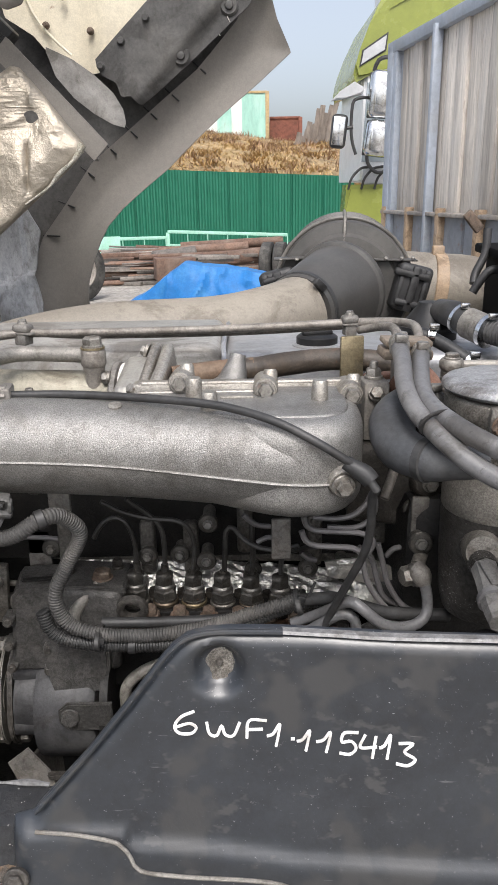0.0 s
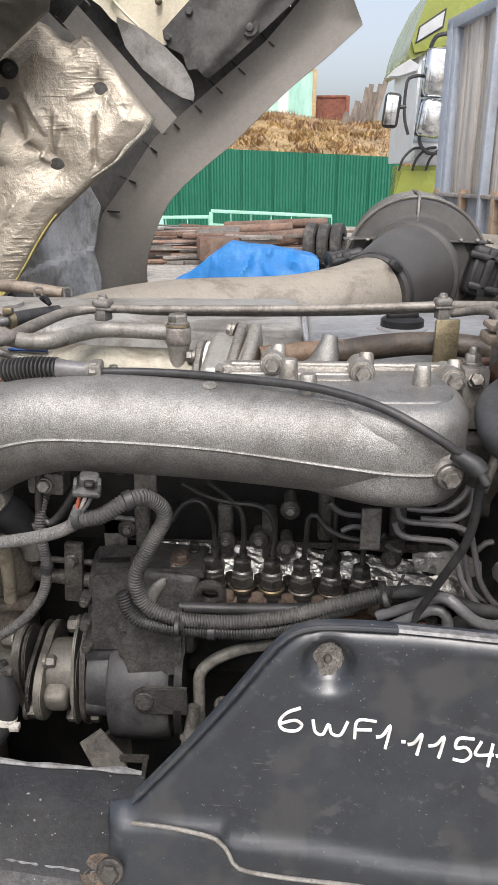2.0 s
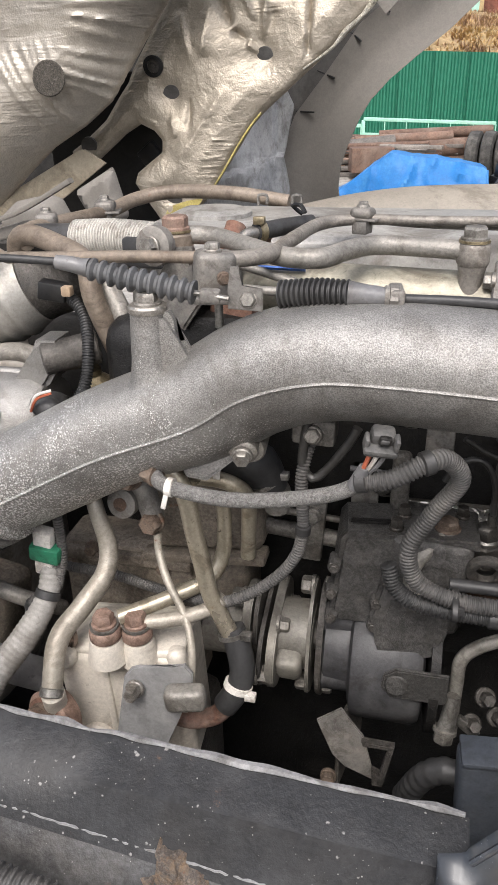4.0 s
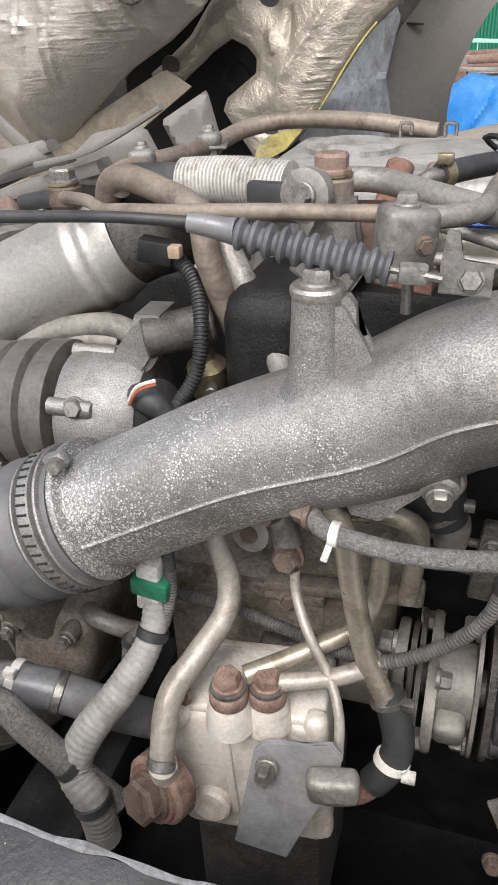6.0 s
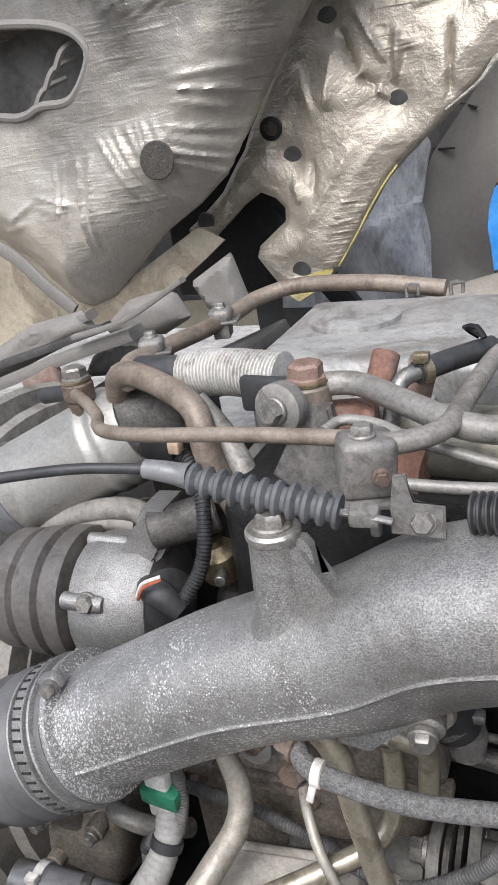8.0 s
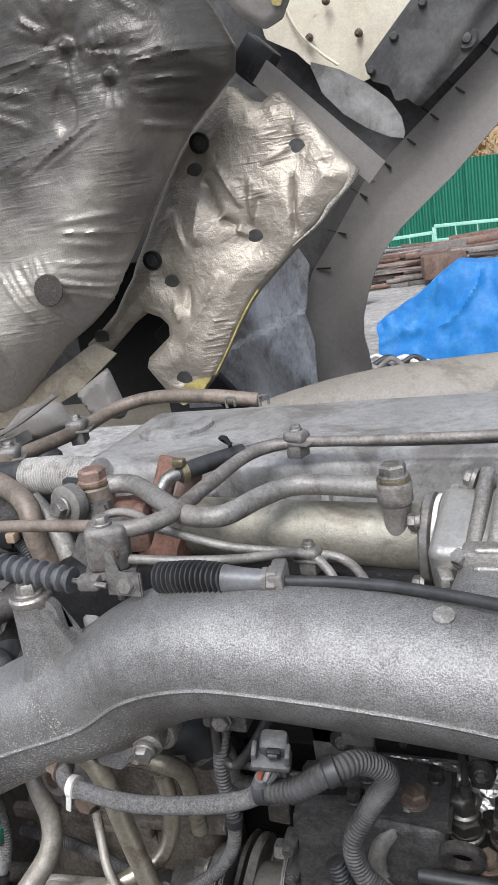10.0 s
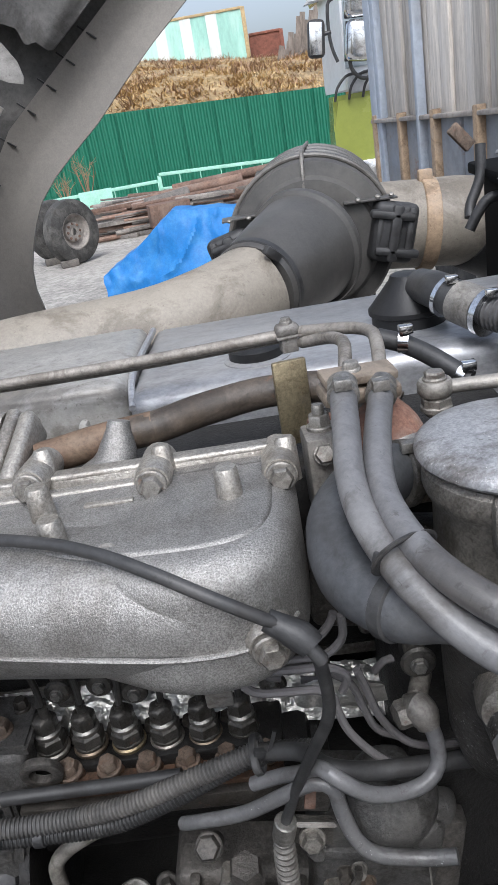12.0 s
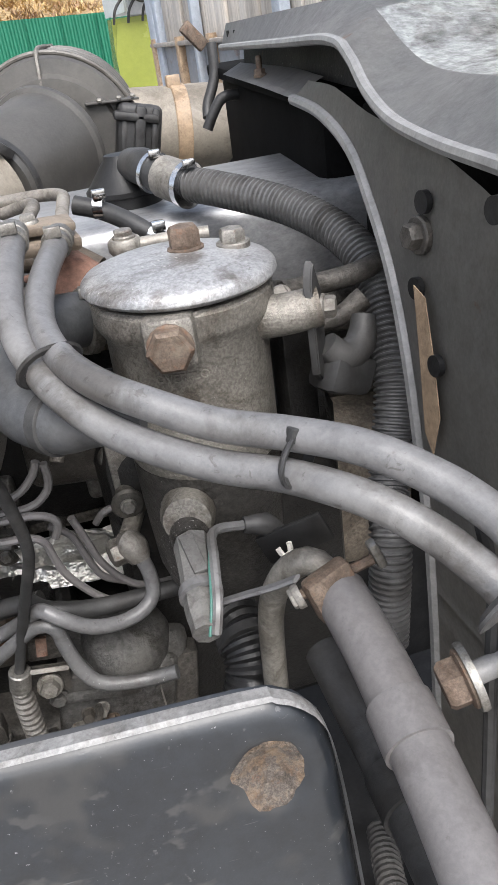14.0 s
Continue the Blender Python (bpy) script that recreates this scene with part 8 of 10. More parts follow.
def tie(c, d, r, side=(0, -0.4, 1), long=0.0):
    t = thing("cable_tie", c, "dark cable tie round a pair of hoses", "cable tie", "cable ties")
    x, y, a = basis(d)
    pts = []
    for k in range(15):
        an = 2 * math.pi * k / 14
        pts.append(Vector(c) + x * math.cos(an) * r * 1.9 + y * math.sin(an) * r * 1.12)
    part("strap", tube(pts, 0.0022, 6, 0.004, section=squircle(3, 1.6, 0.6)), M_RUBBER, t)
    part("head", box(Vector(c) + Vector(side).normalized() * r * 1.25, (0.010, 0.006, 0.008), (0, 20, 20), 0.001), M_RUBBER, t)
    if long:
        part("tail", box(Vector(c) + Vector(side).normalized() * r * 1.3 + Vector((0.012, 0, long / 2)), (0.003, 0.0015, long), (0, 20, 0), 0), M_RUBBER, t)


tie((0.188, 0.688, 1.557), (0.40, -0.80, -0.30), 0.0098, (-0.9, -0.2, -0.1))
tie((0.298, 0.583, 1.523), (0.72, -0.68, 0.0), 0.0100, (0, -0.2, 1.6))
tie((0.352, 0.480, 1.497), (0.4, -0.85, -0.35), 0.0100)
run("intake_elbow_hose", [(0.228, 0.835, 1.527), (0.205, 0.825, 1.534), (0.182, 0.803, 1.537), (0.163, 0.768, 1.531), (0.163, 0.730, 1.520), (0.182, 0.695, 1.518), (0.208, 0.676, 1.522), (0.232, 0.668, 1.522)],
    [0.020, 0.021, 0.0225, 0.0235, 0.0225, 0.0195, 0.0160, 0.0120], M_ELBOW, "thick grey-black rubber elbow hose under the heater hoses", "hose", n=26, bands=(5,), band=M_RUBBER)
o = thing("coolant_outlet", (0.26, 0.85, 1.50), "tan-stained coolant outlet neck with a steel hose clip", "outlet")
part("neck", tube([(0.222, 0.833, 1.528), (0.25, 0.85, 1.52), (0.262, 0.88, 1.51)], [0.0235, 0.024, 0.026], 22), M_CASE, o)
part("clip", clip_band((0.214, 0.829, 1.530), (0.9, 0.35, -0.2), 0.0235, 0.009), M_STEEL, o)

p = thing("breather", (0.297, 1.16, 1.5), "black plastic crankcase breather with a ribbed hose", "breather")
part("cup", lathe([(0.040, 0), (0.041, 0.055), (0.044, 0.057), (0.044, 0.062), (0.041, 0.065), (0.019, 0.092), (0.017, 0.097), (0.0, 0.098)], (0.291, 1.16, 1.502), (0, 0, 1), 36), M_BLACK, p)
part("spout", tube([(0.302, 1.14, 1.588), (0.312, 1.105, 1.588), (0.326, 1.080, 1.580)], [0.018, 0.0195, 0.0195], 20), M_RUBBER, p)
part("clip", clip_band((0.317, 1.093, 1.584), (0.5, -0.8, -0.25), 0.020, 0.006), M_CHROME, p)
part("sleeve", tube([(0.326, 1.081, 1.580), (0.341, 1.055, 1.574)], 0.0215, 22), M_PIPE_G, p)
part("clip", clip_band((0.344, 1.05, 1.573), (0.5, -0.8, -0.15), 0.0218, 0.008), M_CHROME, p)
part("ribbed_hose", tube([(0.338, 1.060, 1.575), (0.373, 1.010, 1.569), (0.414, 0.960, 1.557), (0.438, 0.915, 1.544), (0.451, 0.875, 1.528), (0.454, 0.840, 1.504), (0.448, 0.805, 1.470), (0.437, 0.775, 1.434), (0.416, 0.745, 1.371), (0.40, 0.71, 1.34), (0.39, 0.70, 1.25)],
                         0.0172, 22, pitch=0.0052, depth=0.0024), M_RIBHOSE, p, "grey ribbed breather hose")
run("vent_hose", [(0.30, 1.125, 1.51), (0.27, 1.14, 1.515), (0.245, 1.17, 1.525), (0.22, 1.20, 1.50)], 0.008, M_RUBBER, "short black hose under the breather", "hose", n=12)

# ---- injection pump ----
def injection_pump():
    p = thing("injection_pump", (-0.03, 0.91, 1.15), "grimy diesel injection pump with six delivery valves", "pump")
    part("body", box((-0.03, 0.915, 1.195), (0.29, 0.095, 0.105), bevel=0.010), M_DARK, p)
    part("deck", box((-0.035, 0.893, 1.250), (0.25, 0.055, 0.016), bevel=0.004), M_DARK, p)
    for k in range(6):
        x, z = -0.130 + 0.0368 * k, 1.2445 - 0.0018 * k
        v = part("delivery_valve", lathe([(0.0168, 0), (0.0168, 0.012), (0.0150, 0.015), (0.0150, 0.024)], (x, 0.887, z), (0, 0, 1), 20), M_VALVE, p)
        part("holder_ring", lathe([(0.0155, 0), (0.0166, 0.002), (0.0166, 0.0045), (0.0150, 0.006)], (x, 0.887, z + 0.016), (0, 0, 1), 24), M_RINGS[k], v, "bright worn ring")
        part("hexagon", bolt((x, 0.887, z + 0.023), (0, 0, 1), 0.0265, 0.015, 0.0150), M_NUT, v)
        part("collar", lathe([(0.0118, 0), (0.0128, 0.002), (0.0128, 0.005), (0.0108, 0.007)], (x, 0.887, z + 0.037), (0, 0, 1), 20), M_STEEL, v, "worn ring")
        part("union_nut", lathe([(0.0105, 0), (0.0120, 0.002), (0.0120, 0.013), (0.0098, 0.016), (0.0065, 0.018)], (x, 0.887, z + 0.043), (0, 0, 1), 6), M_NUT, v)
        part("clamp_ear", box((x + 0.018, 0.872, z + 0.006), (0.026, 0.028, 0.011), (0, 0, 12), 0.004), M_RUSTCAST, p)
        part("clamp_ear", box((x - 0.016, 0.900, z + 0.008), (0.020, 0.022, 0.014), (0, 0, 12), 0.004), M_VALVE, p)
        part("bolt", bolt((x + 0.020, 0.862, z + 0.012), (0, -0.15, 1), 0.0155, 0.012, 0.0118), M_RUSTBOLT, p)
        part("bolt", bolt((x - 0.016, 0.902, z + 0.016), (0, 0, 1), 0.0135, 0.012, 0.0100), M_VALVE, p)
    part("rust_rail", box((-0.03, 0.862, 1.240), (0.235, 0.040, 0.012), (0, 2.6, 0), 0.003), M_RUSTCAST, p, "rusty clamp rail")
    part("drip_lip", box((-0.03, 0.838, 1.232), (0.25, 0.012, 0.018), (0, 2.6, 0), 0.003), M_VALVE, p)
    part("end_cap", lathe([(0.040, 0), (0.042, 0.01), (0.036, 0.018)], (0.112, 0.915, 1.195), (1, 0, 0), 20), M_DARK, p)
    # governor end
    g = part("governor", box((-0.188, 0.893, 1.240), (0.085, 0.085, 0.115), (0, 4, 0), 0.010, seg=3), M_GOV, p)
    cover = [(-0.036, 0.052), (-0.030, 0.060), (0.018, 0.060), (0.034, 0.044), (0.036, -0.010), (0.028, -0.050), (0.012, -0.058), (-0.034, -0.054), (-0.040, -0.046)]
    part("side_cover", prism(cover, (-0.243, 0.850, 1.240), (1, 0.12, 0), (0.06, 0, 1), -0.07, 0.005), M_GOV, g)
    part("cover_seam", prism([(a * 1.05, b * 1.04) for a, b in cover], (-0.240, 0.872, 1.240), (1, 0.12, 0), (0.06, 0, 1), -0.010, 0.002), M_DARK, g)
    front = [(-0.030, 0.040), (0.040, 0.036), (0.044, -0.020), (0.036, -0.050), (0.006, -0.050), (0.002, -0.062), (-0.024, -0.060), (-0.030, -0.030), (-0.038, -0.004)]
    part("front_cover", prism(front, (-0.204, 0.836, 1.213), (1, 0.05, 0), (0.06, 0.1, 1), -0.05, 0.004), M_GOV, g, "raised casting face")
    part("front_panel", prism([(a * 0.66 + 0.004, b * 0.6) for a, b in front], (-0.204, 0.8345, 1.215), (1, 0.05, 0), (0.06, 0.1, 1), -0.004, 0.001), M_GOV, g)
    for x, z, dx in ((-0.282, 1.262, -1), (-0.284, 1.228, -1), (-0.284, 1.196, -1), (-0.226, 1.250, 1), (-0.236, 1.222, 1), (-0.238, 1.192, 1)):
        part("lug", box((x, 0.850, z), (0.014, 0.024, 0.011), (0, 10, 0), 0.003), M_GOV, g)
        part("screw", bolt((x, 0.838, z), (0, -1, 0.1), 0.0085, 0.004), M_MID, g)
    part("top_deck", prism([(-0.05, -0.03), (0.05, -0.03), (0.05, 0.035), (0.0, 0.04), (-0.05, 0.02)], (-0.188, 0.885, 1.288), (1, 0, 0), (0, 1, 0), 0.012, 0.003), M_GOV, g)
    for x, y in ((-0.222, 0.868), (-0.215, 0.895), (-0.155, 0.905)):
        part("bolt", bolt((x, y, 1.301), (0, 0, 1), 0.012, 0.011), M_VALVE, g)
    part("banjo", lathe([(0.0165, 0), (0.0165, 0.016), (0.014, 0.020), (0.014, 0.028), (0.012, 0.030)], (-0.170, 0.878, 1.272), (0, 0, 1), 20), M_NUT, g)
    part("bolt", bolt((-0.170, 0.878, 1.300), (0, 0, 1), 0.020, 0.011, 0.0135), M_RUSTBOLT, g)
    part("pipe", tube([(-0.174, 0.868, 1.294), (-0.186, 0.858, 1.287), (-0.200, 0.850, 1.270), (-0.203, 0.846, 1.250), (-0.194, 0.842, 1.236)], 0.0080, 12), M_PIPE_G, g)
    pts = [(-0.130 + 0.0150 * math.cos(a), 0.850 - 0.004 * math.sin(a), 1.272 + 0.0150 * math.sin(a)) for a in (k * math.pi / 8 for k in range(17))]
    part("lifting_ring", tube(pts, 0.0048, 10, 0.004, section=squircle(4, 1.0, 1.0)), M_MID, p)
    shelf = bmesh.new()
    g2 = {}
    for i in range(141):
        for j in range(23):
            x, v = -0.222 + 0.415 * i / 140, j / 22
            lump = 0.0085 if x < -0.12 else 0.0042
            w = Vector((x * 34 + 2 * v, v * 3.0, 2))
            crumple = abs(noise.noise(w)) * 1.2 + 0.6 * abs(noise.noise(w * 2.7)) + 0.25 * noise.noise(w * 6)
            y = 0.905 + 0.038 * v
            z = 1.262 + 0.038 * v ** 0.8 - 0.090 * max(0.0, x + 0.15) * 1.0 + (0.012 if x < -0.12 else 0.0) * (1 - v)
            g2[i, j] = shelf.verts.new((x + 0.004 * noise.noise(w * 1.7), y - 0.4 * lump * crumple, z + lump * (crumple - 0.4)))
    for i in range(140):
        for j in range(22):
            shelf.faces.new((g2[i, j], g2[i + 1, j], g2[i + 1, j + 1], g2[i, j + 1]))
    part("foil_shelf", shelf, M_FOILS, p, "crumpled oily silver foil", 25)
    strip = sheet([(0.105, 1.338), (0.155, 1.342), (0.185, 1.330), (0.187, 1.312), (0.165, 1.306), (0.11, 1.318)], 0.004, lambda x, z, e: 0.840 + 0.006 * noise.noise((x * 80, z * 80, 4)), 0.003)
    part("foil_patch", strip, M_FOILS, p, "crumpled silver foil", 60)


injection_pump()


def line_set():
    rows = [
        [(-0.127, 0.886, 1.309), (-0.127, 0.886, 1.327), (-0.128, 0.886, 1.346), (-0.135, 0.886, 1.368), (-0.147, 0.886, 1.378), (-0.161, 0.886, 1.375), (-0.172, 0.886, 1.363), (-0.178, 0.886, 1.351)],
        [(-0.092, 0.887, 1.305), (-0.091, 0.887, 1.336), (-0.094, 0.886, 1.363), (-0.107, 0.884, 1.382), (-0.123, 0.880, 1.397), (-0.133, 0.875, 1.408)],
        [(-0.057, 0.887, 1.298), (-0.053, 0.887, 1.335), (-0.060, 0.886, 1.362), (-0.076, 0.885, 1.374), (-0.107, 0.884, 1.378), (-0.140, 0.880, 1.389), (-0.164, 0.875, 1.405)],
        [(-0.018, 0.887, 1.295), (-0.015, 0.887, 1.330), (-0.013, 0.886, 1.358), (-0.004, 0.884, 1.363), (0.008, 0.880, 1.350), (0.027, 0.870, 1.343), (0.052, 0.860, 1.344), (0.076, 0.850, 1.356)],
        [(0.017, 0.887, 1.291), (0.020, 0.887, 1.323), (0.019, 0.887, 1.349), (0.020, 0.887, 1.372)],
        [(0.055, 0.887, 1.286), (0.056, 0.887, 1.318), (0.064, 0.880, 1.330), (0.082, 0.870, 1.341), (0.096, 0.850, 1.353), (0.109, 0.830, 1.365)],
    ]
    for k, r in enumerate(rows):
        s = thing("injector_line", r[0], "dark steel injector line from the pump", "pipe", "injector lines")
        part("line", tube(r, 0.0033, 8, 0.005), M_LINE, s)
        part("sleeve", tube([Vector(r[0]) - Vector((0, 0, 0.006)), Vector(r[0]) + Vector((0, 0, 0.008))], 0.0048, 10), M_NUT, s)
    more = [
        [(0.076, 0.790, 1.420), (0.079, 0.790, 1.409), (0.089, 0.790, 1.403), (0.112, 0.790, 1.401), (0.137, 0.790, 1.399), (0.150, 0.790, 1.393), (0.153, 0.790, 1.385), (0.148, 0.790, 1.374)],
        [(0.073, 0.785, 1.405), (0.078, 0.785, 1.393), (0.089, 0.785, 1.387), (0.112, 0.785, 1.385), (0.130, 0.785, 1.383), (0.140, 0.785, 1.375), (0.143, 0.785, 1.359), (0.149, 0.785, 1.338), (0.165, 0.785, 1.313), (0.182, 0.785, 1.297), (0.196, 0.785, 1.291)],
        [(0.087, 0.800, 1.414), (0.113, 0.800, 1.412), (0.131, 0.800, 1.416), (0.145, 0.800, 1.429), (0.150, 0.800, 1.440)],
        [(0.103, 0.800, 1.402), (0.134, 0.800, 1.401), (0.149, 0.800, 1.409), (0.155, 0.800, 1.420), (0.155, 0.800, 1.437)],
        [(0.162, 0.810, 1.376), (0.168, 0.810, 1.354), (0.176, 0.810, 1.324), (0.192, 0.810, 1.298), (0.210, 0.810, 1.287), (0.240, 0.810, 1.285)],
        [(0.142, 0.820, 1.367), (0.157, 0.820, 1.352), (0.165, 0.820, 1.324), (0.173, 0.820, 1.302), (0.191, 0.820, 1.290)],
        [(0.178, 0.840, 1.344), (0.187, 0.840, 1.354), (0.199, 0.840, 1.356), (0.212, 0.840, 1.356)],
        [(0.009, 0.850, 1.396), (0.024, 0.850, 1.383), (0.045, 0.850, 1.380)],
        [(0.025, 0.860, 1.355), (0.037, 0.860, 1.361), (0.052, 0.860, 1.360)],
        [(0.115, 0.870, 1.319), (0.134, 0.870, 1.317), (0.157, 0.870, 1.315)],
        [(0.079, 0.870, 1.335), (0.088, 0.870, 1.327), (0.098, 0.870, 1.324)],
        [(-0.191, 0.930, 1.345), (-0.166, 0.930, 1.347), (-0.136, 0.930, 1.352), (-0.115, 0.930, 1.355)],
        [(-0.277, 0.920, 1.338), (-0.244, 0.920, 1.336), (-0.217, 0.920, 1.332)],
    ]
    for r in more:
        solo("injector_line", tube(r, 0.0034, 8, 0.005), M_TUBE, r[0], "grey steel fuel line bent under the manifold", "pipe", "injector lines")


line_set()
run("leak_off_pipe", [(0.209, 0.778, 1.345), (0.213, 0.775, 1.327), (0.212, 0.770, 1.309), (0.201, 0.762, 1.301), (0.180, 0.756, 1.300), (0.159, 0.750, 1.309), (0.143, 0.748, 1.323), (0.130, 0.752, 1.333), (0.121, 0.765, 1.327), (0.106, 0.775, 1.313), (0.090, 0.790, 1.296), (0.065, 0.800, 1.280)], 0.0062, M_HOSE, "grey return pipe bent in a loop", n=12)
run("leak_off_pipe", [(-0.004, 0.810, 1.233), (0.016, 0.800, 1.245), (0.054, 0.790, 1.260), (0.092, 0.775, 1.292), (0.116, 0.765, 1.312), (0.130, 0.760, 1.309), (0.134, 0.757, 1.287), (0.142, 0.752, 1.261), (0.157, 0.748, 1.247), (0.191, 0.745, 1.241), (0.216, 0.740, 1.245)], 0.0062, M_LEAK, "grey return pipe with worn speckled paint", n=12)
p = thing("pipe_elbow", (0.195, 0.75, 1.37), "grey hose elbow on the engine side", "fitting")
part("elbow", tube([(0.201, 0.790, 1.346), (0.204, 0.786, 1.352), (0.207, 0.782, 1.347), (0.209, 0.778, 1.339)], [0.0115, 0.0125, 0.0118, 0.0085], 16), M_SADDLE, p)
part("nut", bolt((0.199, 0.790, 1.346), (-1, -0.3, 0), 0.020, 0.014, 0.0130), M_BOLT, p)
part("stub", rod((0.204, 0.792, 1.356), (0.224, 0.84, 1.366), 0.008, 12), M_BLOCK, p)
for x, y, z, r in ((-0.242, 0.920, 1.322, 0.0100), (-0.114, 0.900, 1.319, 0.0100), (-0.073, 0.900, 1.321, 0.0100), (-0.035, 0.885, 1.370, 0.0100), (-0.039, 0.890, 1.316, 0.0100), (0.089, 0.885, 1.307, 0.0100), (0.136, 0.880, 1.300, 0.0100), (0.207, 0.840, 1.406, 0.0100), (0.210, 0.808, 1.377, 0.011), (0.02, 0.915, 1.29, 0.009), (-0.19, 0.87, 1.44, 0.008), (-0.215, 0.79, 1.462, 0.009)):
    q = thing("block_bolt", (x, y, z), "grimy bolt with a pipe clip on the engine side", "bolt", "engine side bolts")
    part("boss", rod((x, y, z), (x, y + 0.05, z), r * 0.8, 16), M_BLOCK, q)
    part("washer", lathe([(r * 1.25, 0), (r * 1.28, 0.0015), (r * 1.1, 0.004), (r * 0.62, 0.005)], (x, y, z), (0, -1, 0.05), 20), M_NUT, q)
    part("head", bolt((x, y - 0.004, z), (0, -1, 0.1), r * 0.95, 0.006), M_STEEL, q)
for x, y, z, sx, sz in ((0.052, 0.80, 1.385, 0.022, 0.05), (-0.19, 0.785, 1.445, 0.024, 0.035), (-0.26, 0.92, 1.30, 0.03, 0.09), (0.212, 0.82, 1.40, 0.02, 0.05), (-0.10, 0.93, 1.335, 0.02, 0.06)):
    solo("pipe_bracket", box((x, y + 0.008, z), (sx, 0.006, sz), bevel=0.002), M_SADDLE, (x, y, z), "small steel pipe bracket", "bracket", "pipe brackets")

gallery = thing("fuel_gallery", (-0.12, 0.95, 1.33), "grimy cast gallery cover on the block side", "housing")
part("cover", tube([(-0.225, 0.95, 1.345), (-0.10, 0.95, 1.338), (-0.055, 0.952, 1.335)], [0.022, 0.024, 0.021], 20), M_BLOCK, gallery)
for x, z in ((-0.222, 1.325), (-0.116, 1.322), (-0.060, 1.320), (0.010, 1.35), (0.10, 1.33), (0.185, 1.36)):
    part("rib", box((x, 0.935, z), (0.020, 0.045, 0.075), (0, 0, 0), 0.006, seg=3), M_BLOCK, gallery)
part("lower_ledge", box((-0.02, 0.955, 1.300), (0.46, 0.05, 0.014), (0, 1.5, 0), 0.004), M_BLOCK, gallery)
part("side_plate", box((0.20, 0.865, 1.425), (0.13, 0.03, 0.10), (0, 4, -6), 0.012, seg=3), M_OILY, gallery)
part("boss", lathe([(0.020, 0), (0.021, 0.004), (0.017, 0.014), (0.014, 0.016)], (0.222, 0.850, 1.436), (0.1, -1, 0.1), 24), M_OILY, gallery)
part("plug", bolt((0.2235, 0.834, 1.4375), (0.1, -1, 0.1), 0.014, 0.008), M_BOLT, gallery)
part("stay", tube([(0.165, 0.80, 1.435), (0.180, 0.82, 1.465), (0.200, 0.84, 1.50)], 0.0055, 12), M_PIPE, gallery)
part("foot", box((0.262, 0.845, 1.385), (0.030, 0.03, 0.05), (0, 0, 0), 0.005), M_BLOCK, gallery)

p = thing("sensor_lug", (-0.409, 0.81, 1.394), "speckled lug plate with two screws under the manifold", "bracket")
part("plate", prism([(-0.024, 0.004), (-0.014, -0.014), (0.006, -0.016), (0.036, 0.010), (0.040, 0.030), (0.004, 0.030)], (-0.405, 0.806, 1.394), (1, 0, 0), (0, 0.2, 1), 0.02, 0.003), M_CAST_SALT, p)
for x, z in ((-0.409, 1.394), (-0.387, 1.406)):
    part("screw", lathe([(0.007, 0), (0.0072, 0.002), (0.004, 0.003), (0.0035, 0.001), (0, 0.001)], (x, 0.803, z), (0, -1, 0.2), 16), M_BOLT, p)
part("boss", lathe([(0.0145, 0), (0.0145, 0.03), (0.0125, 0.033)], (-0.361, 0.825, 1.415), (0.1, -1, 0.0), 20), M_CAST, p)
part("bolt", bolt((-0.361, 0.793, 1.415), (0.1, -1, 0), 0.017, 0.008), M_BOLT, p)
part("tag", box((-0.393, 0.80, 1.384), (0.007, 0.002, 0.016), (0, 6, 0), 0.001), M_WHITEPL, p, "white tag")
p = thing("elbow_hose", (-0.403, 0.86, 1.363), "short thick black elbow hose with a spring clip", "hose")
part("hose", tube([(-0.403, 0.860, 1.363), (-0.373, 0.860, 1.368), (-0.362, 0.865, 1.355), (-0.356, 0.870, 1.333)], [0.024, 0.024, 0.021, 0.019], 20), M_RUBBER, p)
part("clip", clip_band((-0.361, 0.868, 1.342), (0.5, 0.1, -1), 0.0205, 0.006), M_STEEL, p)
part("nipple", tube([(-0.357, 0.870, 1.336), (-0.350, 0.872, 1.327), (-0.349, 0.875, 1.305)], [0.015, 0.016, 0.014], 16), M_SADDLE, p)
run("vacuum_line", [(-0.305, 0.800, 1.448), (-0.309, 0.800, 1.424), (-0.310, 0.800, 1.399), (-0.301, 0.800, 1.387), (-0.288, 0.800, 1.397), (-0.268, 0.800, 1.427), (-0.261, 0.800, 1.442)], 0.0045, M_LINE, "thin black hose bent in a U", "hose", n=10)
p = thing("line_block", (-0.301, 0.80, 1.433), "grimy clamp block holding small lines", "clamp")
part("block", box((-0.301, 0.815, 1.433), (0.040, 0.03, 0.026), (0, 3, 0), 0.004), M_BLOCK, p)
part("bolt", bolt((-0.301, 0.798, 1.433), (0, -1, 0.1), 0.013, 0.007), M_BOLT, p)
p = thing("rail_bracket", (-0.314, 0.91, 1.262), "grey steel strap holding the side rails", "bracket")
part("strap", box((-0.314, 0.912, 1.262), (0.024, 0.012, 0.085), (0, 4, 0), 0.003), M_BLOCK, p)
part("bolt", bolt((-0.314, 0.905, 1.282), (0, -1, 0), 0.013, 0.008), M_BOLT, p)
p = thing("front_cover_casting", (-0.47, 0.93, 1.2), "brown dusty engine front casting with a joint flange", "housing")
part("upper", box((-0.420 - 0.02, 0.935, 1.255 + 0.02), (0.135, 0.09, 0.10), (0, -5, 0), 0.014, seg=3), M_CASE, p)
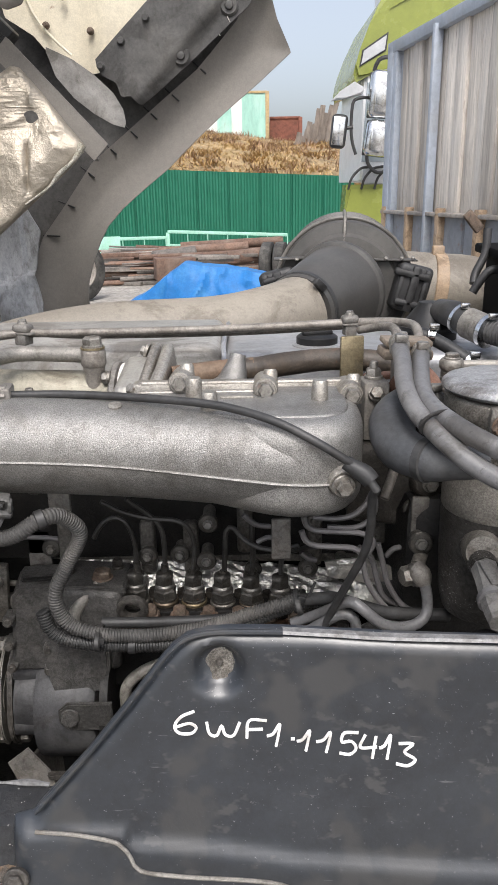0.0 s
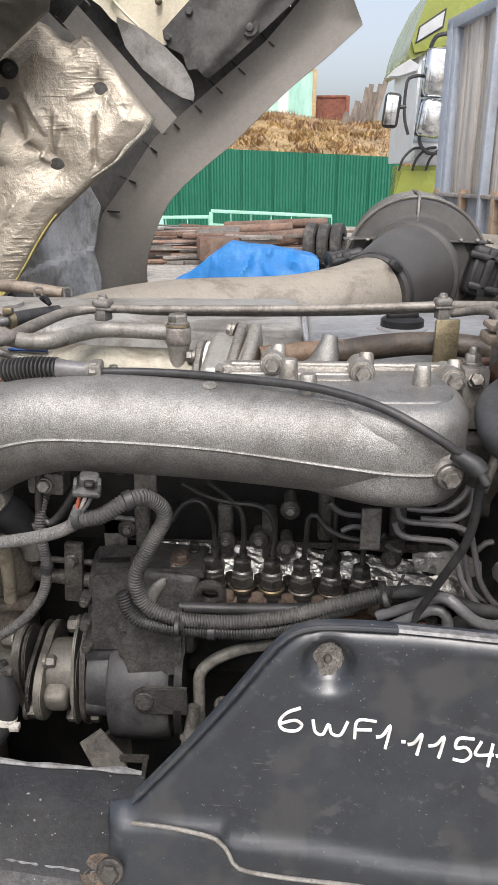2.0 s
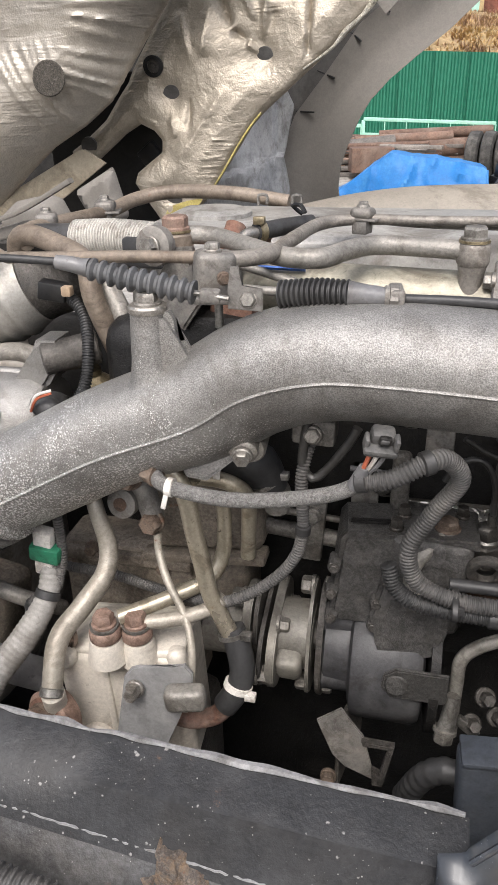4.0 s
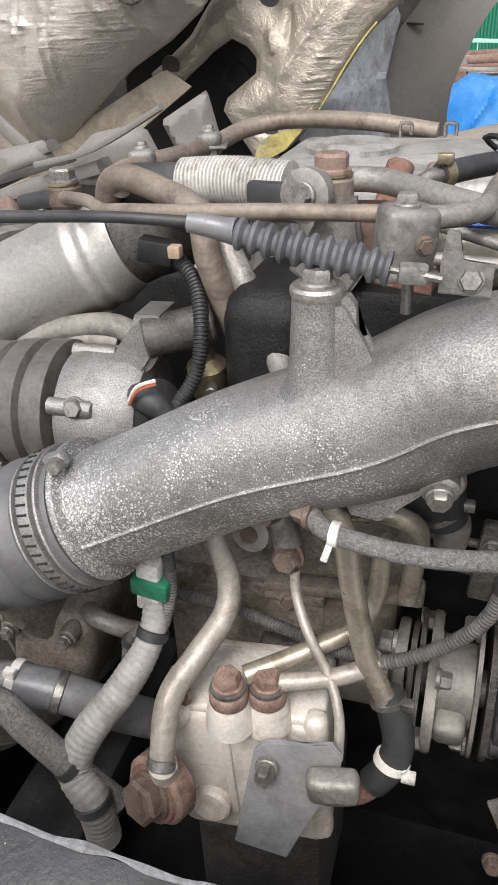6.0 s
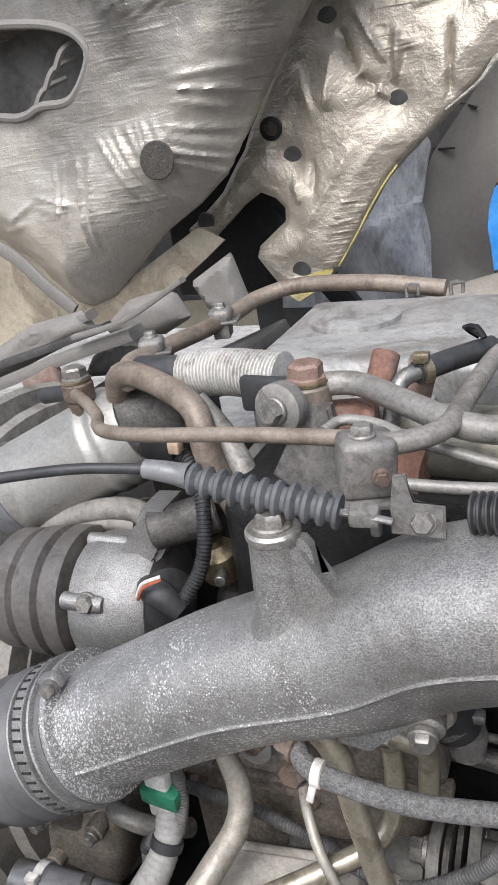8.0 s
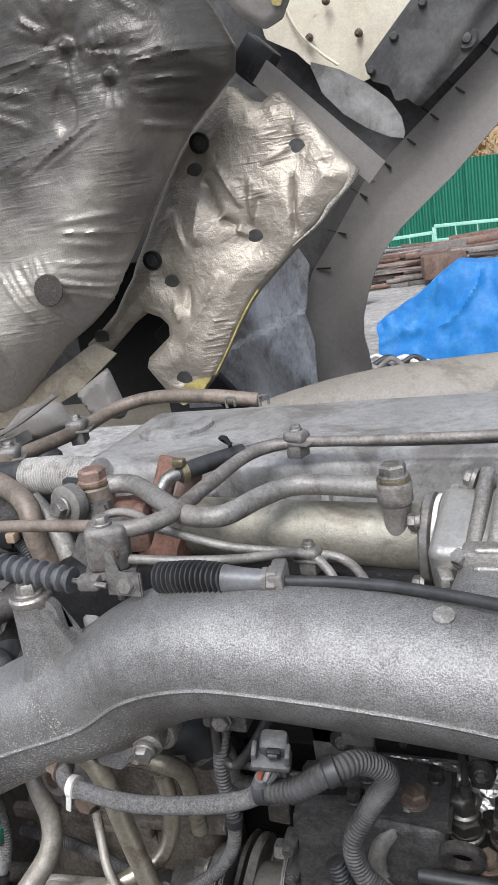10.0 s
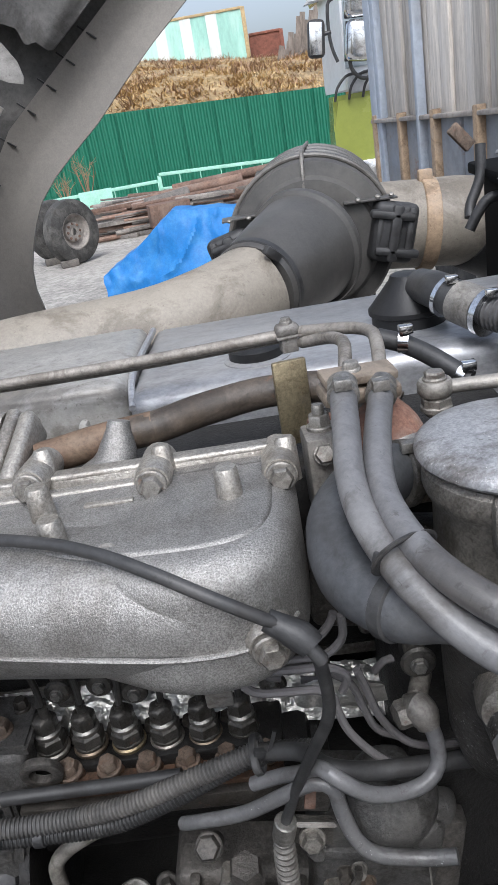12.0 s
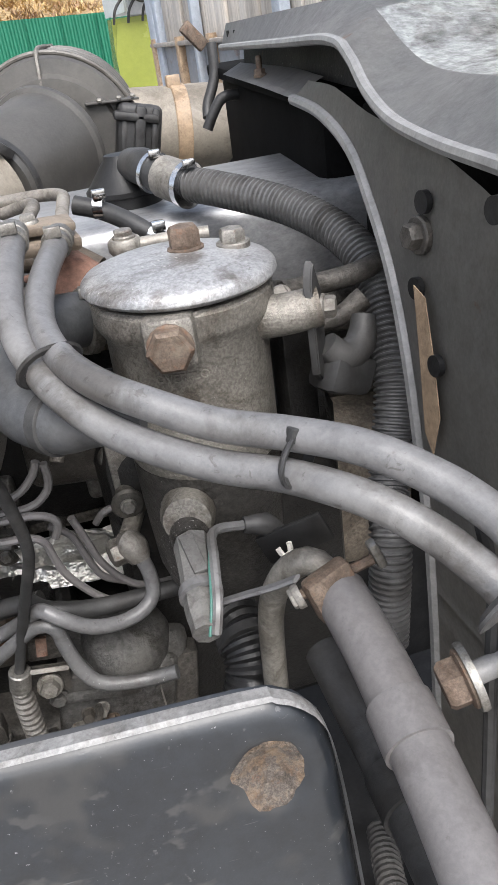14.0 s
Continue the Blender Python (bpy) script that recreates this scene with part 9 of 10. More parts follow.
part("flange", box((-0.420 - 0.02, 0.895, 1.255 - 0.035), (0.150, 0.03, 0.012), (0, -5, 0), 0.003), M_CASE, p)
part("lower", box((-0.420 - 0.03, 0.940, 1.255 - 0.095), (0.12, 0.09, 0.11), (0, 0, 0), 0.016, seg=3), M_CASE, p)

# ---- looms and lower left pipes ----
run("wiring_loom", [(-0.252, 0.748, 1.418), (-0.228, 0.746, 1.423), (-0.200, 0.750, 1.439), (-0.183, 0.768, 1.434), (-0.170, 0.788, 1.405), (-0.190, 0.800, 1.362), (-0.208, 0.800, 1.322), (-0.198, 0.800, 1.286), (-0.162, 0.796, 1.272), (-0.104, 0.80, 1.266), (-0.04, 0.80, 1.275), (0.017, 0.805, 1.290), (0.076, 0.810, 1.306)],
    0.0088, M_LOOM, "grey corrugated wiring loom curling under the manifold", "loom", n=14, bands=(0, 2), pitch=0.0036, depth=0.0012)
run("wiring_loom", [(-0.226, 0.802, 1.300), (-0.217, 0.800, 1.275), (-0.190, 0.798, 1.260), (-0.124, 0.80, 1.253), (-0.059, 0.80, 1.255), (0.0, 0.805, 1.272), (0.07, 0.812, 1.298), (0.12, 0.80, 1.31)],
    0.0085, M_LOOMK, "black corrugated wiring loom along the pump", "loom", n=14, bands=(3, 6), pitch=0.0036, depth=0.0012)
run("wiring_loom", [(0.076, 0.810, 1.304), (0.11, 0.79, 1.318), (0.13, 0.765, 1.325), (0.17, 0.77, 1.31), (0.24, 0.78, 1.30)], 0.0075, M_RUBBER, "taped black wiring loom", "loom", n=12)
run("wiring_loom", [(-0.165, 0.835, 1.262), (-0.09, 0.835, 1.262), (0.0, 0.83, 1.268)], 0.0065, M_RUBBER, "taped black wiring loom", "loom", n=12)
tie((-0.161, 0.797, 1.266), (1, 0, 0), 0.0105, (0.2, -1, 0.3), 0.0)
tie((0.072, 0.810, 1.302), (1, 0, 0.3), 0.0100, (0.2, -0.7, 0.7), 0.022)
p = thing("braided_hose", (-0.3, 0.75, 1.39), "grey braided hose under the manifold with a white tie", "hose")
part("hose", tube([(-0.445, 0.77, 1.392), (-0.427, 0.755, 1.389), (-0.372, 0.750, 1.385), (-0.318, 0.750, 1.391), (-0.275, 0.750, 1.402), (-0.250, 0.750, 1.416)], 0.0070, 14), M_BRAID, p)
part("tie", clip_band((-0.424, 0.7545, 1.389), (1, -0.1, -0.05), 0.0075, 0.007, screw=False), M_WHITEPL, p, "white cable tie")
part("tail", box((-0.428, 0.748, 1.378), (0.005, 0.002, 0.018), (0, 15, 0), 0.001), M_WHITEPL, p)
part("end_nut", bolt((-0.443, 0.768, 1.392), (-1, 0.4, 0), 0.016, 0.014), M_RUSTBOLT, p)
p = thing("loom_connector", (-0.236, 0.745, 1.44), "dusty plug connector with coloured wires", "connector")
part("shell", box((-0.237, 0.746, 1.461), (0.020, 0.016, 0.016), (20, 8, 12), 0.004), M_CONNBODY, p)
part("collar", box((-0.238, 0.7395, 1.4535), (0.028, 0.017, 0.007), (20, 8, 12), 0.003), M_CONNBODY, p)
part("latch", box((-0.234, 0.7355, 1.4625), (0.010, 0.005, 0.008), (20, 8, 12), 0.0015), M_DARK, p, "dark latch slot")
part("latch_bar", box((-0.234, 0.733, 1.4625), (0.007, 0.003, 0.004), (20, 8, 12), 0.001), M_CONNBODY, p)
for x in (-0.249, -0.225):
    part("ear", box((x, 0.738, 1.460), (0.004, 0.012, 0.012), (20, 8, 12), 0.002), M_CONNBODY, p)
for k, m in enumerate((M_ORANGE, M_WHITEPL, M_HOSE)):
    part("wire", tube([(-0.246 + 0.006 * k, 0.739, 1.447), (-0.249 + 0.005 * k, 0.740, 1.438), (-0.252 + 0.003 * k, 0.745, 1.428)], 0.0019, 6, 0.004), m, p)
part("sleeve", tube([(-0.250, 0.743, 1.434), (-0.253, 0.746, 1.424), (-0.258, 0.748, 1.412)], [0.0045, 0.0062, 0.0066], 12), M_HOSE, p)
run("wiring_loom", [(-0.295, 0.83, 1.45), (-0.31, 0.80, 1.395), (-0.309, 0.80, 1.330), (-0.319, 0.80, 1.292), (-0.347, 0.80, 1.258), (-0.388, 0.80, 1.231), (-0.43, 0.82, 1.212), (-0.474, 0.845, 1.197), (-0.544, 0.86, 1.199), (-0.615, 0.87, 1.195)],
    0.0062, M_LOOM, "thin grey corrugated loom", "loom", n=12, bands=(2,), pitch=0.0032, depth=0.0010)
run("coolant_line", [(-0.444, 0.795, 1.387), (-0.432, 0.795, 1.375), (-0.423, 0.795, 1.349), (-0.418, 0.795, 1.315), (-0.411, 0.795, 1.277), (-0.404, 0.795, 1.241), (-0.392, 0.795, 1.211), (-0.383, 0.795, 1.189)], 0.0096, M_BRASSY, "straight worn plated coolant pipe down to a hose", n=14)
p = thing("elbow_hose", (-0.38, 0.79, 1.1), "black elbow hose with two spring clips", "hose")
part("hose", tube([(-0.384, 0.80, 1.197), (-0.376, 0.795, 1.176), (-0.370, 0.787, 1.150), (-0.376, 0.780, 1.128), (-0.388, 0.776, 1.108)], 0.0138, 16), M_RUBBER, p)
part("end_pipe", tube([(-0.384, 0.777, 1.112), (-0.398, 0.773, 1.095), (-0.425, 0.770, 1.086), (-0.45, 0.77, 1.09)], 0.0105, 14), M_RUSTY, p, "rusty pipe end")
part("clip", clip_band((-0.383, 0.799, 1.190), (0.3, -0.2, -1), 0.0142, 0.006), M_STEEL, p)
part("clip", clip_band((-0.374, 0.782, 1.134), (-0.3, -0.3, -1), 0.0142, 0.008), M_WHITEPL, p, "white clip")
run("coolant_line", [(-0.436, 0.820, 1.362), (-0.404, 0.820, 1.365), (-0.381, 0.825, 1.356), (-0.373, 0.840, 1.333), (-0.375, 0.850, 1.294), (-0.378, 0.855, 1.253)], 0.0085, M_BRASSY, "bent brass-coloured coolant pipe", n=14)
run("coolant_line", [(-0.403, 0.850, 1.321), (-0.402, 0.850, 1.292), (-0.404, 0.845, 1.257), (-0.416, 0.830, 1.234), (-0.456, 0.800, 1.223), (-0.499, 0.770, 1.215)], 0.0085, M_BRASSY, "bent brown coolant pipe to the compressor", n=14)
run("coolant_line", [(-0.392, 0.800, 1.235), (-0.405, 0.795, 1.223), (-0.435, 0.785, 1.213), (-0.475, 0.775, 1.208)], 0.0080, M_PALEPIPE, "short brown coolant pipe to the compressor", n=14)
run("oil_feed_line", [(-0.470, 0.826, 1.288), (-0.467, 0.820, 1.266), (-0.452, 0.800, 1.246), (-0.431, 0.785, 1.218), (-0.418, 0.765, 1.196), (-0.415, 0.750, 1.163)], 0.0045, M_PALEPIPE, "thin grey oil feed line", n=10)
banj = thing("banjo_fitting", (-0.47, 0.83, 1.3), "rusty banjo fitting under the manifold", "fitting")
part("ring", lathe([(0.010, 0), (0.0165, 0.002), (0.0165, 0.014), (0.010, 0.016)], (-0.506, 0.838, 1.318), (-0.1, -1, 0.2), 22), M_SADDLE, banj)
part("eye", lathe([(0.0075, 0.015), (0.0075, 0.0175), (0.0, 0.0175)], (-0.506, 0.838, 1.318), (-0.1, -1, 0.2), 16), M_RUSTCAST, banj)
part("body", tube([(-0.496, 0.845, 1.348), (-0.483, 0.84, 1.319), (-0.476, 0.835, 1.299)], [0.012, 0.013, 0.012], 16), M_SADDLE, banj)
part("bolt", bolt((-0.476, 0.832, 1.299), (-0.1, -1, 0.1), 0.021, 0.014, 0.0135), M_RUSTBOLT, banj)
part("upper_body", box((-0.483, 0.815, 1.368), (0.034, 0.03, 0.028), (0, -20, 0), 0.007), M_SADDLE, banj)
part("upper_bolt", bolt((-0.483, 0.800, 1.368), (-0.1, -1, 0.2), 0.019, 0.014), M_RUSTBOLT, banj)
run("oil_return_hose", [(-0.548, 0.84, 1.325), (-0.540, 0.832, 1.300), (-0.530, 0.828, 1.264), (-0.529, 0.812, 1.238), (-0.546, 0.782, 1.212), (-0.560, 0.748, 1.192), (-0.558, 0.716, 1.150)], [0.0085, 0.009, 0.0105, 0.011, 0.0115, 0.0115, 0.0110], M_PALEPIPE, "bent grey oil pipe with a worn plated end", n=14, bands=(6,), band=M_STEEL)
run("oil_return_hose", [(-0.600, 0.825, 1.245), (-0.598, 0.802, 1.205), (-0.615, 0.772, 1.168), (-0.644, 0.740, 1.128), (-0.652, 0.722, 1.098), (-0.632, 0.712, 1.072), (-0.628, 0.712, 1.02)], [0.011, 0.013, 0.0155, 0.0165, 0.0165, 0.0165, 0.0165], M_DUSTHOSE, "thick dusty grey ribbed hose", "hose", n=16, bands=(1, 5), pitch=0.0060, depth=0.0007)
run("wiring_loom", [(-0.600, 0.83, 1.22), (-0.61, 0.82, 1.20), (-0.63, 0.815, 1.175), (-0.635, 0.81, 1.14)], 0.0062, M_LOOM, "thin grey corrugated loom", "loom", n=12, bands=(2,), pitch=0.0032, depth=0.0010)
run("lower_hose", [(-0.77, 0.775, 1.128), (-0.70, 0.785, 1.116), (-0.655, 0.80, 1.088), (-0.62, 0.82, 1.06)], 0.020, M_HOSE, "thick dark grey coolant hose", "hose", n=18, bands=(1,), band=M_STEEL)
run("lower_hose", [(-0.78, 0.70, 1.20), (-0.718, 0.72, 1.172), (-0.691, 0.72, 1.144), (-0.655, 0.72, 1.105), (-0.62, 0.73, 1.05)], 0.0135, M_BRAID, "grey braided coolant hose by the fan", "hose", n=16, bands=(0, 3))
solo("spring_clip", clip_band((-0.745, 0.780, 1.124), (1, 0.1, -0.2), 0.0205, 0.010), M_WHITEPL, (-0.745, 0.78, 1.12), "pale spring clip on a thick hose", "clip", "hose clips")
p = thing("taped_connector", (-0.6, 0.815, 1.25), "white plug connector bound with green tape", "connector")
part("plug", box((-0.600, 0.815, 1.255), (0.022, 0.016, 0.062), (6, 8, 0), 0.003), M_WHITEPL, p)
part("tape", box((-0.597, 0.813, 1.256), (0.036, 0.021, 0.021), (6, 8, 0), 0.004), M_GREENTAPE, p, "green tape")
part("loom", tube([(-0.582, 0.82, 1.30), (-0.581, 0.816, 1.25), (-0.590, 0.812, 1.21)], 0.006, 12, pitch=0.0032, depth=0.001), M_LOOM, p)


def compressor():
    c = thing("air_compressor", (-0.5, 0.83, 0.95), "light alloy air compressor with rusty pipe unions", "compressor")
    part("body", box((-0.503, 0.812, 1.084), (0.146, 0.096, 0.168), (0, -3, 4), 0.013, seg=3), M_ALLOY, c)
    part("head_plate", box((-0.500, 0.806, 1.166), (0.132, 0.076, 0.012), (0, -3, 4), 0.005, seg=3), M_ALLOY, c)
    part("corner", box((-0.436, 0.778, 1.095), (0.022, 0.022, 0.165), (0, -3, 4), 0.009, seg=3), M_ALLOY, c)
    part("low_boss", lathe([(0.020, 0), (0.020, 0.01), (0.017, 0.013), (0.008, 0.013), (0.007, 0.006)], (-0.535, 0.764, 1.045), (0, -1, 0.1), 24), M_ALLOY, c)
    part("plug_boss", lathe([(0.017, 0), (0.017, 0.008), (0.014, 0.011), (0.009, 0.011), (0.008, 0.004)], (-0.565, 0.765, 1.160), (-0.2, -1, 0.1), 20), M_ALLOY, c)
    part("crankcase", box((-0.50, 0.85, 0.92), (0.14, 0.14, 0.2), bevel=0.02), M_MID, c)
    for k in range(2):
        part("rib", box((-0.516 + 0.052 * k, 0.764, 1.098), (0.009, 0.010, 0.13), (0, -3, 4), 0.004), M_ALLOY, c)
    for x, y, z in ((-0.509, 0.752, 1.204), (-0.480, 0.767, 1.197)):
        u = part("union", lathe([(0.0215, -0.030), (0.0200, -0.020), (0.0185, -0.008), (0.0165, -0.003)], (x, y + 0.004, z - 0.004), (0, 0, 1), 24), M_ALLOY, c, "pale cast boss")
        part("ring", lathe([(0.0150, 0), (0.0165, 0.002), (0.0165, 0.012), (0.0150, 0.014)], (x, y + 0.004, z - 0.006), (0, 0, 1), 24), M_BANJO, u, "rust-tinged ring")
        part("washer", lathe([(0.0152, 0), (0.0152, 0.003)], (x, y + 0.004, z + 0.009), (0, 0, 1), 24), M_STEEL, u)
        part("bolt", bolt((x, y + 0.004, z + 0.013), (0, 0, 1), 0.0195, 0.013, 0.0130), M_BANJO, u)
    b = part("banjo", lathe([(0.030, 0), (0.033, 0.004), (0.033, 0.020), (0.029, 0.024)], (-0.562, 0.738, 1.100), (-0.35, -0.85, 0.15), 28), M_BANJO, c, "large rusty banjo bolt")
    part("washer", lathe([(0.026, 0), (0.028, 0.002), (0.027, 0.006)], (-0.5695, 0.719, 1.104), (-0.35, -0.85, 0.25), 28), M_RUSTY, b)
    part("bolt", bolt((-0.572, 0.712, 1.1055), (-0.35, -0.85, 0.3), 0.036, 0.016, 0.023), M_RUSTBOLT, b)
    part("port", rod((-0.561, 0.726, 1.118), (-0.557, 0.716, 1.150), 0.0125, 16), M_ALLOY, c)
    part("side_plug", bolt((-0.555, 0.766, 1.183), (-0.6, -0.7, 0.2), 0.018, 0.01), M_RUSTBOLT, c)
    br = part("bracket", prism([(-0.050, -0.10), (-0.034, 0.008), (-0.026, 0.019), (-0.018, 0.022), (0.010, 0.022), (0.030, 0.028), (0.038, 0.018), (0.036, -0.010), (0.026, -0.026), (-0.004, -0.11)], (-0.448, 0.735, 1.162), (1, 0.10, 0), (0, 0.12, 1), -0.006, 0.0015), M_FRAME, c, "grey sheet bracket")
    part("stud", bolt((-0.469, 0.728, 1.161), (0, -1, 0.2), 0.013, 0.016, 0.010), M_BOLT, br)
    part("clamp_block", box((-0.414, 0.726, 1.163), (0.042, 0.022, 0.026), (0, -6, 8), 0.007, seg=3), M_PIPE_G, br)


compressor()
g = thing("front_gear_case", (-0.6, 0.95, 0.9), "brown-stained engine front casing behind the pipes", "housing")
part("case", box((-0.54, 0.925, 1.11), (0.17, 0.07, 0.22), bevel=0.012), M_CASE, g)
part("flange", box((-0.545, 0.888, 1.205), (0.18, 0.012, 0.016), bevel=0.003), M_CASE, g)
for x, z in ((-0.61, 1.19), (-0.58, 1.215), (-0.49, 1.20), (-0.62, 1.06)):
    part("bolt", bolt((x, 0.885, z), (0, -1, 0), 0.014, 0.009), M_RUSTBOLT, g)
g = thing("steering_pump", (-0.75, 0.88, 0.95), "grimy power steering pump casting with bolt bosses", "pump")
part("body", box((-0.755, 0.895, 1.09), (0.10, 0.09, 0.12), (0, 12, 0), 0.018, seg=3), M_CASE, g)
part("neck", tube([(-0.76, 0.88, 1.12), (-0.77, 0.855, 1.155), (-0.785, 0.85, 1.18)], [0.032, 0.028, 0.024], 18), M_CASE, g)
for x, z in ((-0.79, 1.125), (-0.765, 1.148), (-0.72, 1.13), (-0.79, 1.06)):
    part("boss", rod((x, 0.87, z), (x, 0.838, z), 0.011, 12), M_CASE, g)
    part("bolt", bolt((x, 0.836, z), (0, -1, 0), 0.012, 0.008), M_BOLT, g)
run("steering_pipe", [(-0.70, 0.86, 1.155), (-0.685, 0.845, 1.165), (-0.66, 0.845, 1.158), (-0.64, 0.86, 1.14), (-0.63, 0.88, 1.12)], 0.010, M_PIPE_G, "short bent grey steering pipe", n=14)


def pump_drive():
    d = thing("pump_drive_coupling", (-0.33, 0.875, 1.05), "dusty steel pump drive coupling with bolted plates", "coupling")
    ax, az = 0.888, 1.128

    def lobed(r0, r1, turn, n=36):
        """A two-lobed plate round the shaft, as (y, z) pairs."""
        out = []
        for k in range(n):
            a = math.tau * k / n
            c = abs(math.cos(a - turn)) ** 2.2
            out.append(((r0 + (r1 - r0) * c) * math.cos(a), (r0 + (r1 - r0) * c) * math.sin(a)))
        return out

    for x, w, turn, mat in ((-0.300, 0.007, 1.25, M_MID), (-0.311, 0.004, 1.25, M_COUPL), (-0.354, 0.010, 0.35, M_COUPL), (-0.364, 0.005, 0.35, M_MID), (-0.371, 0.005, 1.9, M_MID), (-0.384, 0.010, 1.9, M_COUPL)):
        part("plate", prism(lobed(0.043, 0.070, turn), (x, ax, az), (0, 1, 0), (0, 0, 1), w, 0.0015), mat, d)
    part("hub", lathe([(0.034, 0), (0.040, 0.004), (0.041, 0.036), (0.036, 0.042)], (-0.348, ax, az), (1, 0, 0), 32), M_COUPL, d, "pale hub")
    part("clamp_lug", box((-0.330, ax - 0.040, az - 0.012), (0.030, 0.030, 0.034), (20, 0, 0), 0.008, seg=3), M_COUPL, d)
    part("hub", lathe([(0.03, 0), (0.036, 0.004), (0.036, 0.05)], (-0.440, ax, az), (1, 0, 0), 28), M_COUPL, d, "pale hub")
    part("shaft", rod((-0.52, ax, az), (-0.26, ax, az), 0.018, 18), M_MID, d)
    for x, dx, turn in ((-0.312, -1, 1.25), (-0.296, 1, 1.25), (-0.365, 1, 0.35), (-0.386, -1, 1.9)):
        for sgn in (0, math.pi):
            a = turn + sgn
            part("bolt", bolt((x, ax + 0.060 * math.cos(a), az + 0.060 * math.sin(a)), (dx, 0, 0), 0.019, 0.014), M_BOLT, d)
    for a in (0.2, 2.3, 3.6, 5.2):
        part("bolt", bolt((-0.344, ax + 0.045 * math.cos(a), az + 0.045 * math.sin(a)), (1, 0, 0), 0.015, 0.012), M_BOLT, d)
    t = thing("injection_timer", (-0.22, 0.885, 1.0), "dusty black cylindrical injection timer housing", "housing")
    part("drum", lathe([(0.060, 0), (0.074, 0.004), (0.0765, 0.012), (0.0765, 0.072), (0.072, 0.080), (0.060, 0.083)], (-0.262, ax, 1.118), (1, 0, 0), 44), M_TIMER, t)
    part("flange", lathe([(0.060, 0), (0.082, 0.002), (0.082, 0.012), (0.06, 0.014)], (-0.176, ax, 1.118), (1, 0, 0), 40), M_DARK, t)
    part("nose", lathe([(0.040, 0), (0.050, 0.004), (0.052, 0.034)], (-0.294, ax, az - 0.004), (1, 0, 0), 28), M_TIMER, t)
    for a in (-2.5, -1.5, -0.4, 0.7, 1.9):
        part("lobe", rod((-0.293, ax + 0.042 * math.cos(a), az + 0.042 * math.sin(a)), (-0.258, ax + 0.042 * math.cos(a), az + 0.042 * math.sin(a)), 0.017, 18), M_TIMER, t)
    part("tab", prism([(-0.034, -0.008), (-0.024, -0.022), (0.034, -0.022), (0.034, 0.020), (-0.020, 0.020), (-0.032, 0.010)], (-0.190, 0.806, 1.147), (1, 0, 0), (0, -0.1, 1), -0.006, 0.0015), M_GOV, t, "steel tab with a plug")
    part("plug", lathe([(0.0115, 0), (0.0120, 0.001), (0.0110, 0.0035), (0, 0.004)], (-0.208, 0.805, 1.148), (0, -1, 0.1), 20), M_GOV, t)
    b = thing("mounting_bracket", (-0.24, 0.83, 0.95), "bent grey steel mounting foot", "bracket")
    part("strip", prism([(-0.062, 0.060), (-0.036, 0.080), (-0.010, 0.048), (0.006, -0.008), (-0.028, 0.004), (-0.043, 0.018)], (-0.228, 0.790, 1.026), (1, 0, 0), (0, 0.12, 1), -0.005, 0.001), M_SADDLE, b)
    for poly in ([(-0.012, 0.048), (0.024, 0.048), (0.021, 0.042), (-0.010, 0.042)], [(0.018, 0.046), (0.024, 0.048), (0.014, -0.008), (0.007, -0.006)], [(0.001, 0.012), (0.016, 0.006), (0.014, -0.008), (0.003, -0.008)]):
        part("flange", prism(poly, (-0.228, 0.783, 1.026), (1, 0, 0), (0, 0.12, 1), -0.010, 0.001), M_MID, b)
    part("side", prism([(-0.03, -0.05), (0.05, -0.03), (0.045, 0.045), (-0.02, 0.055)], (-0.262, 0.830, 1.030), (0.25, 1, 0), (0, 0, 1), 0.005, 0.001), M_MID, b)
    part("bolt", bolt((-0.275, 0.80, 1.0), (0, -1, 0.2), 0.014, 0.01), M_RUSTBOLT, b)
    p = thing("lift_pump", (-0.08, 0.84, 1.0), "dark fuel lift pump with a round steel cap", "pump")
    part("body", lathe([(0.024, 0), (0.019, 0.02), (0.0165, 0.03), (0.0165, 0.068), (0.015, 0.07)], (-0.070, 0.839, 1.069), (0, -0.35, 1), 24), M_MID, p)
    part("cap", lathe([(0.0175, 0), (0.0185, 0.003), (0.0165, 0.005), (0.012, 0.0055), (0.011, 0.004), (0.0, 0.004)], (-0.070, 0.815, 1.136), (0, -0.35, 1), 26), M_STEEL, p, "round steel cap")
    part("pipe", tube([(-0.04, 0.86, 1.20), (-0.10, 0.845, 1.195), (-0.14, 0.84, 1.17), (-0.145, 0.838, 1.13), (-0.145, 0.835, 1.06)], 0.0075, 12), M_PIPE_G, p)
    part("union", tube([(-0.149, 0.815, 1.135), (-0.151, 0.81, 1.11), (-0.154, 0.806, 1.092)], [0.007, 0.009, 0.0095], 14), M_STEEL, p)
    part("union_nut", bolt((-0.154, 0.806, 1.094), (-0.1, -0.3, -1), 0.019, 0.014, 0.0125), M_BOLT, p)
    for x, y, z in ((-0.115, 0.83, 1.125), (-0.10, 0.83, 1.10), (-0.125, 0.83, 1.085), (-0.045, 0.84, 1.12)):
        part("fitting", bolt((x, y, z), (0.2, -0.8, 0.5), 0.013, 0.016, 0.011), M_MID, p)
    part("arm", box((-0.13, 0.825, 1.085), (0.03, 0.008, 0.012), (0, 40, 0), 0.002), M_STEEL, p)
    part("hose", tube([(-0.19, 0.79, 1.00), (-0.172, 0.775, 1.055), (-0.150, 0.77, 1.075), (-0.125, 0.77, 1.06), (-0.11, 0.77, 1.0)], 0.014, 16, pitch=0.012, depth=0.001), M_RUBBER, p)
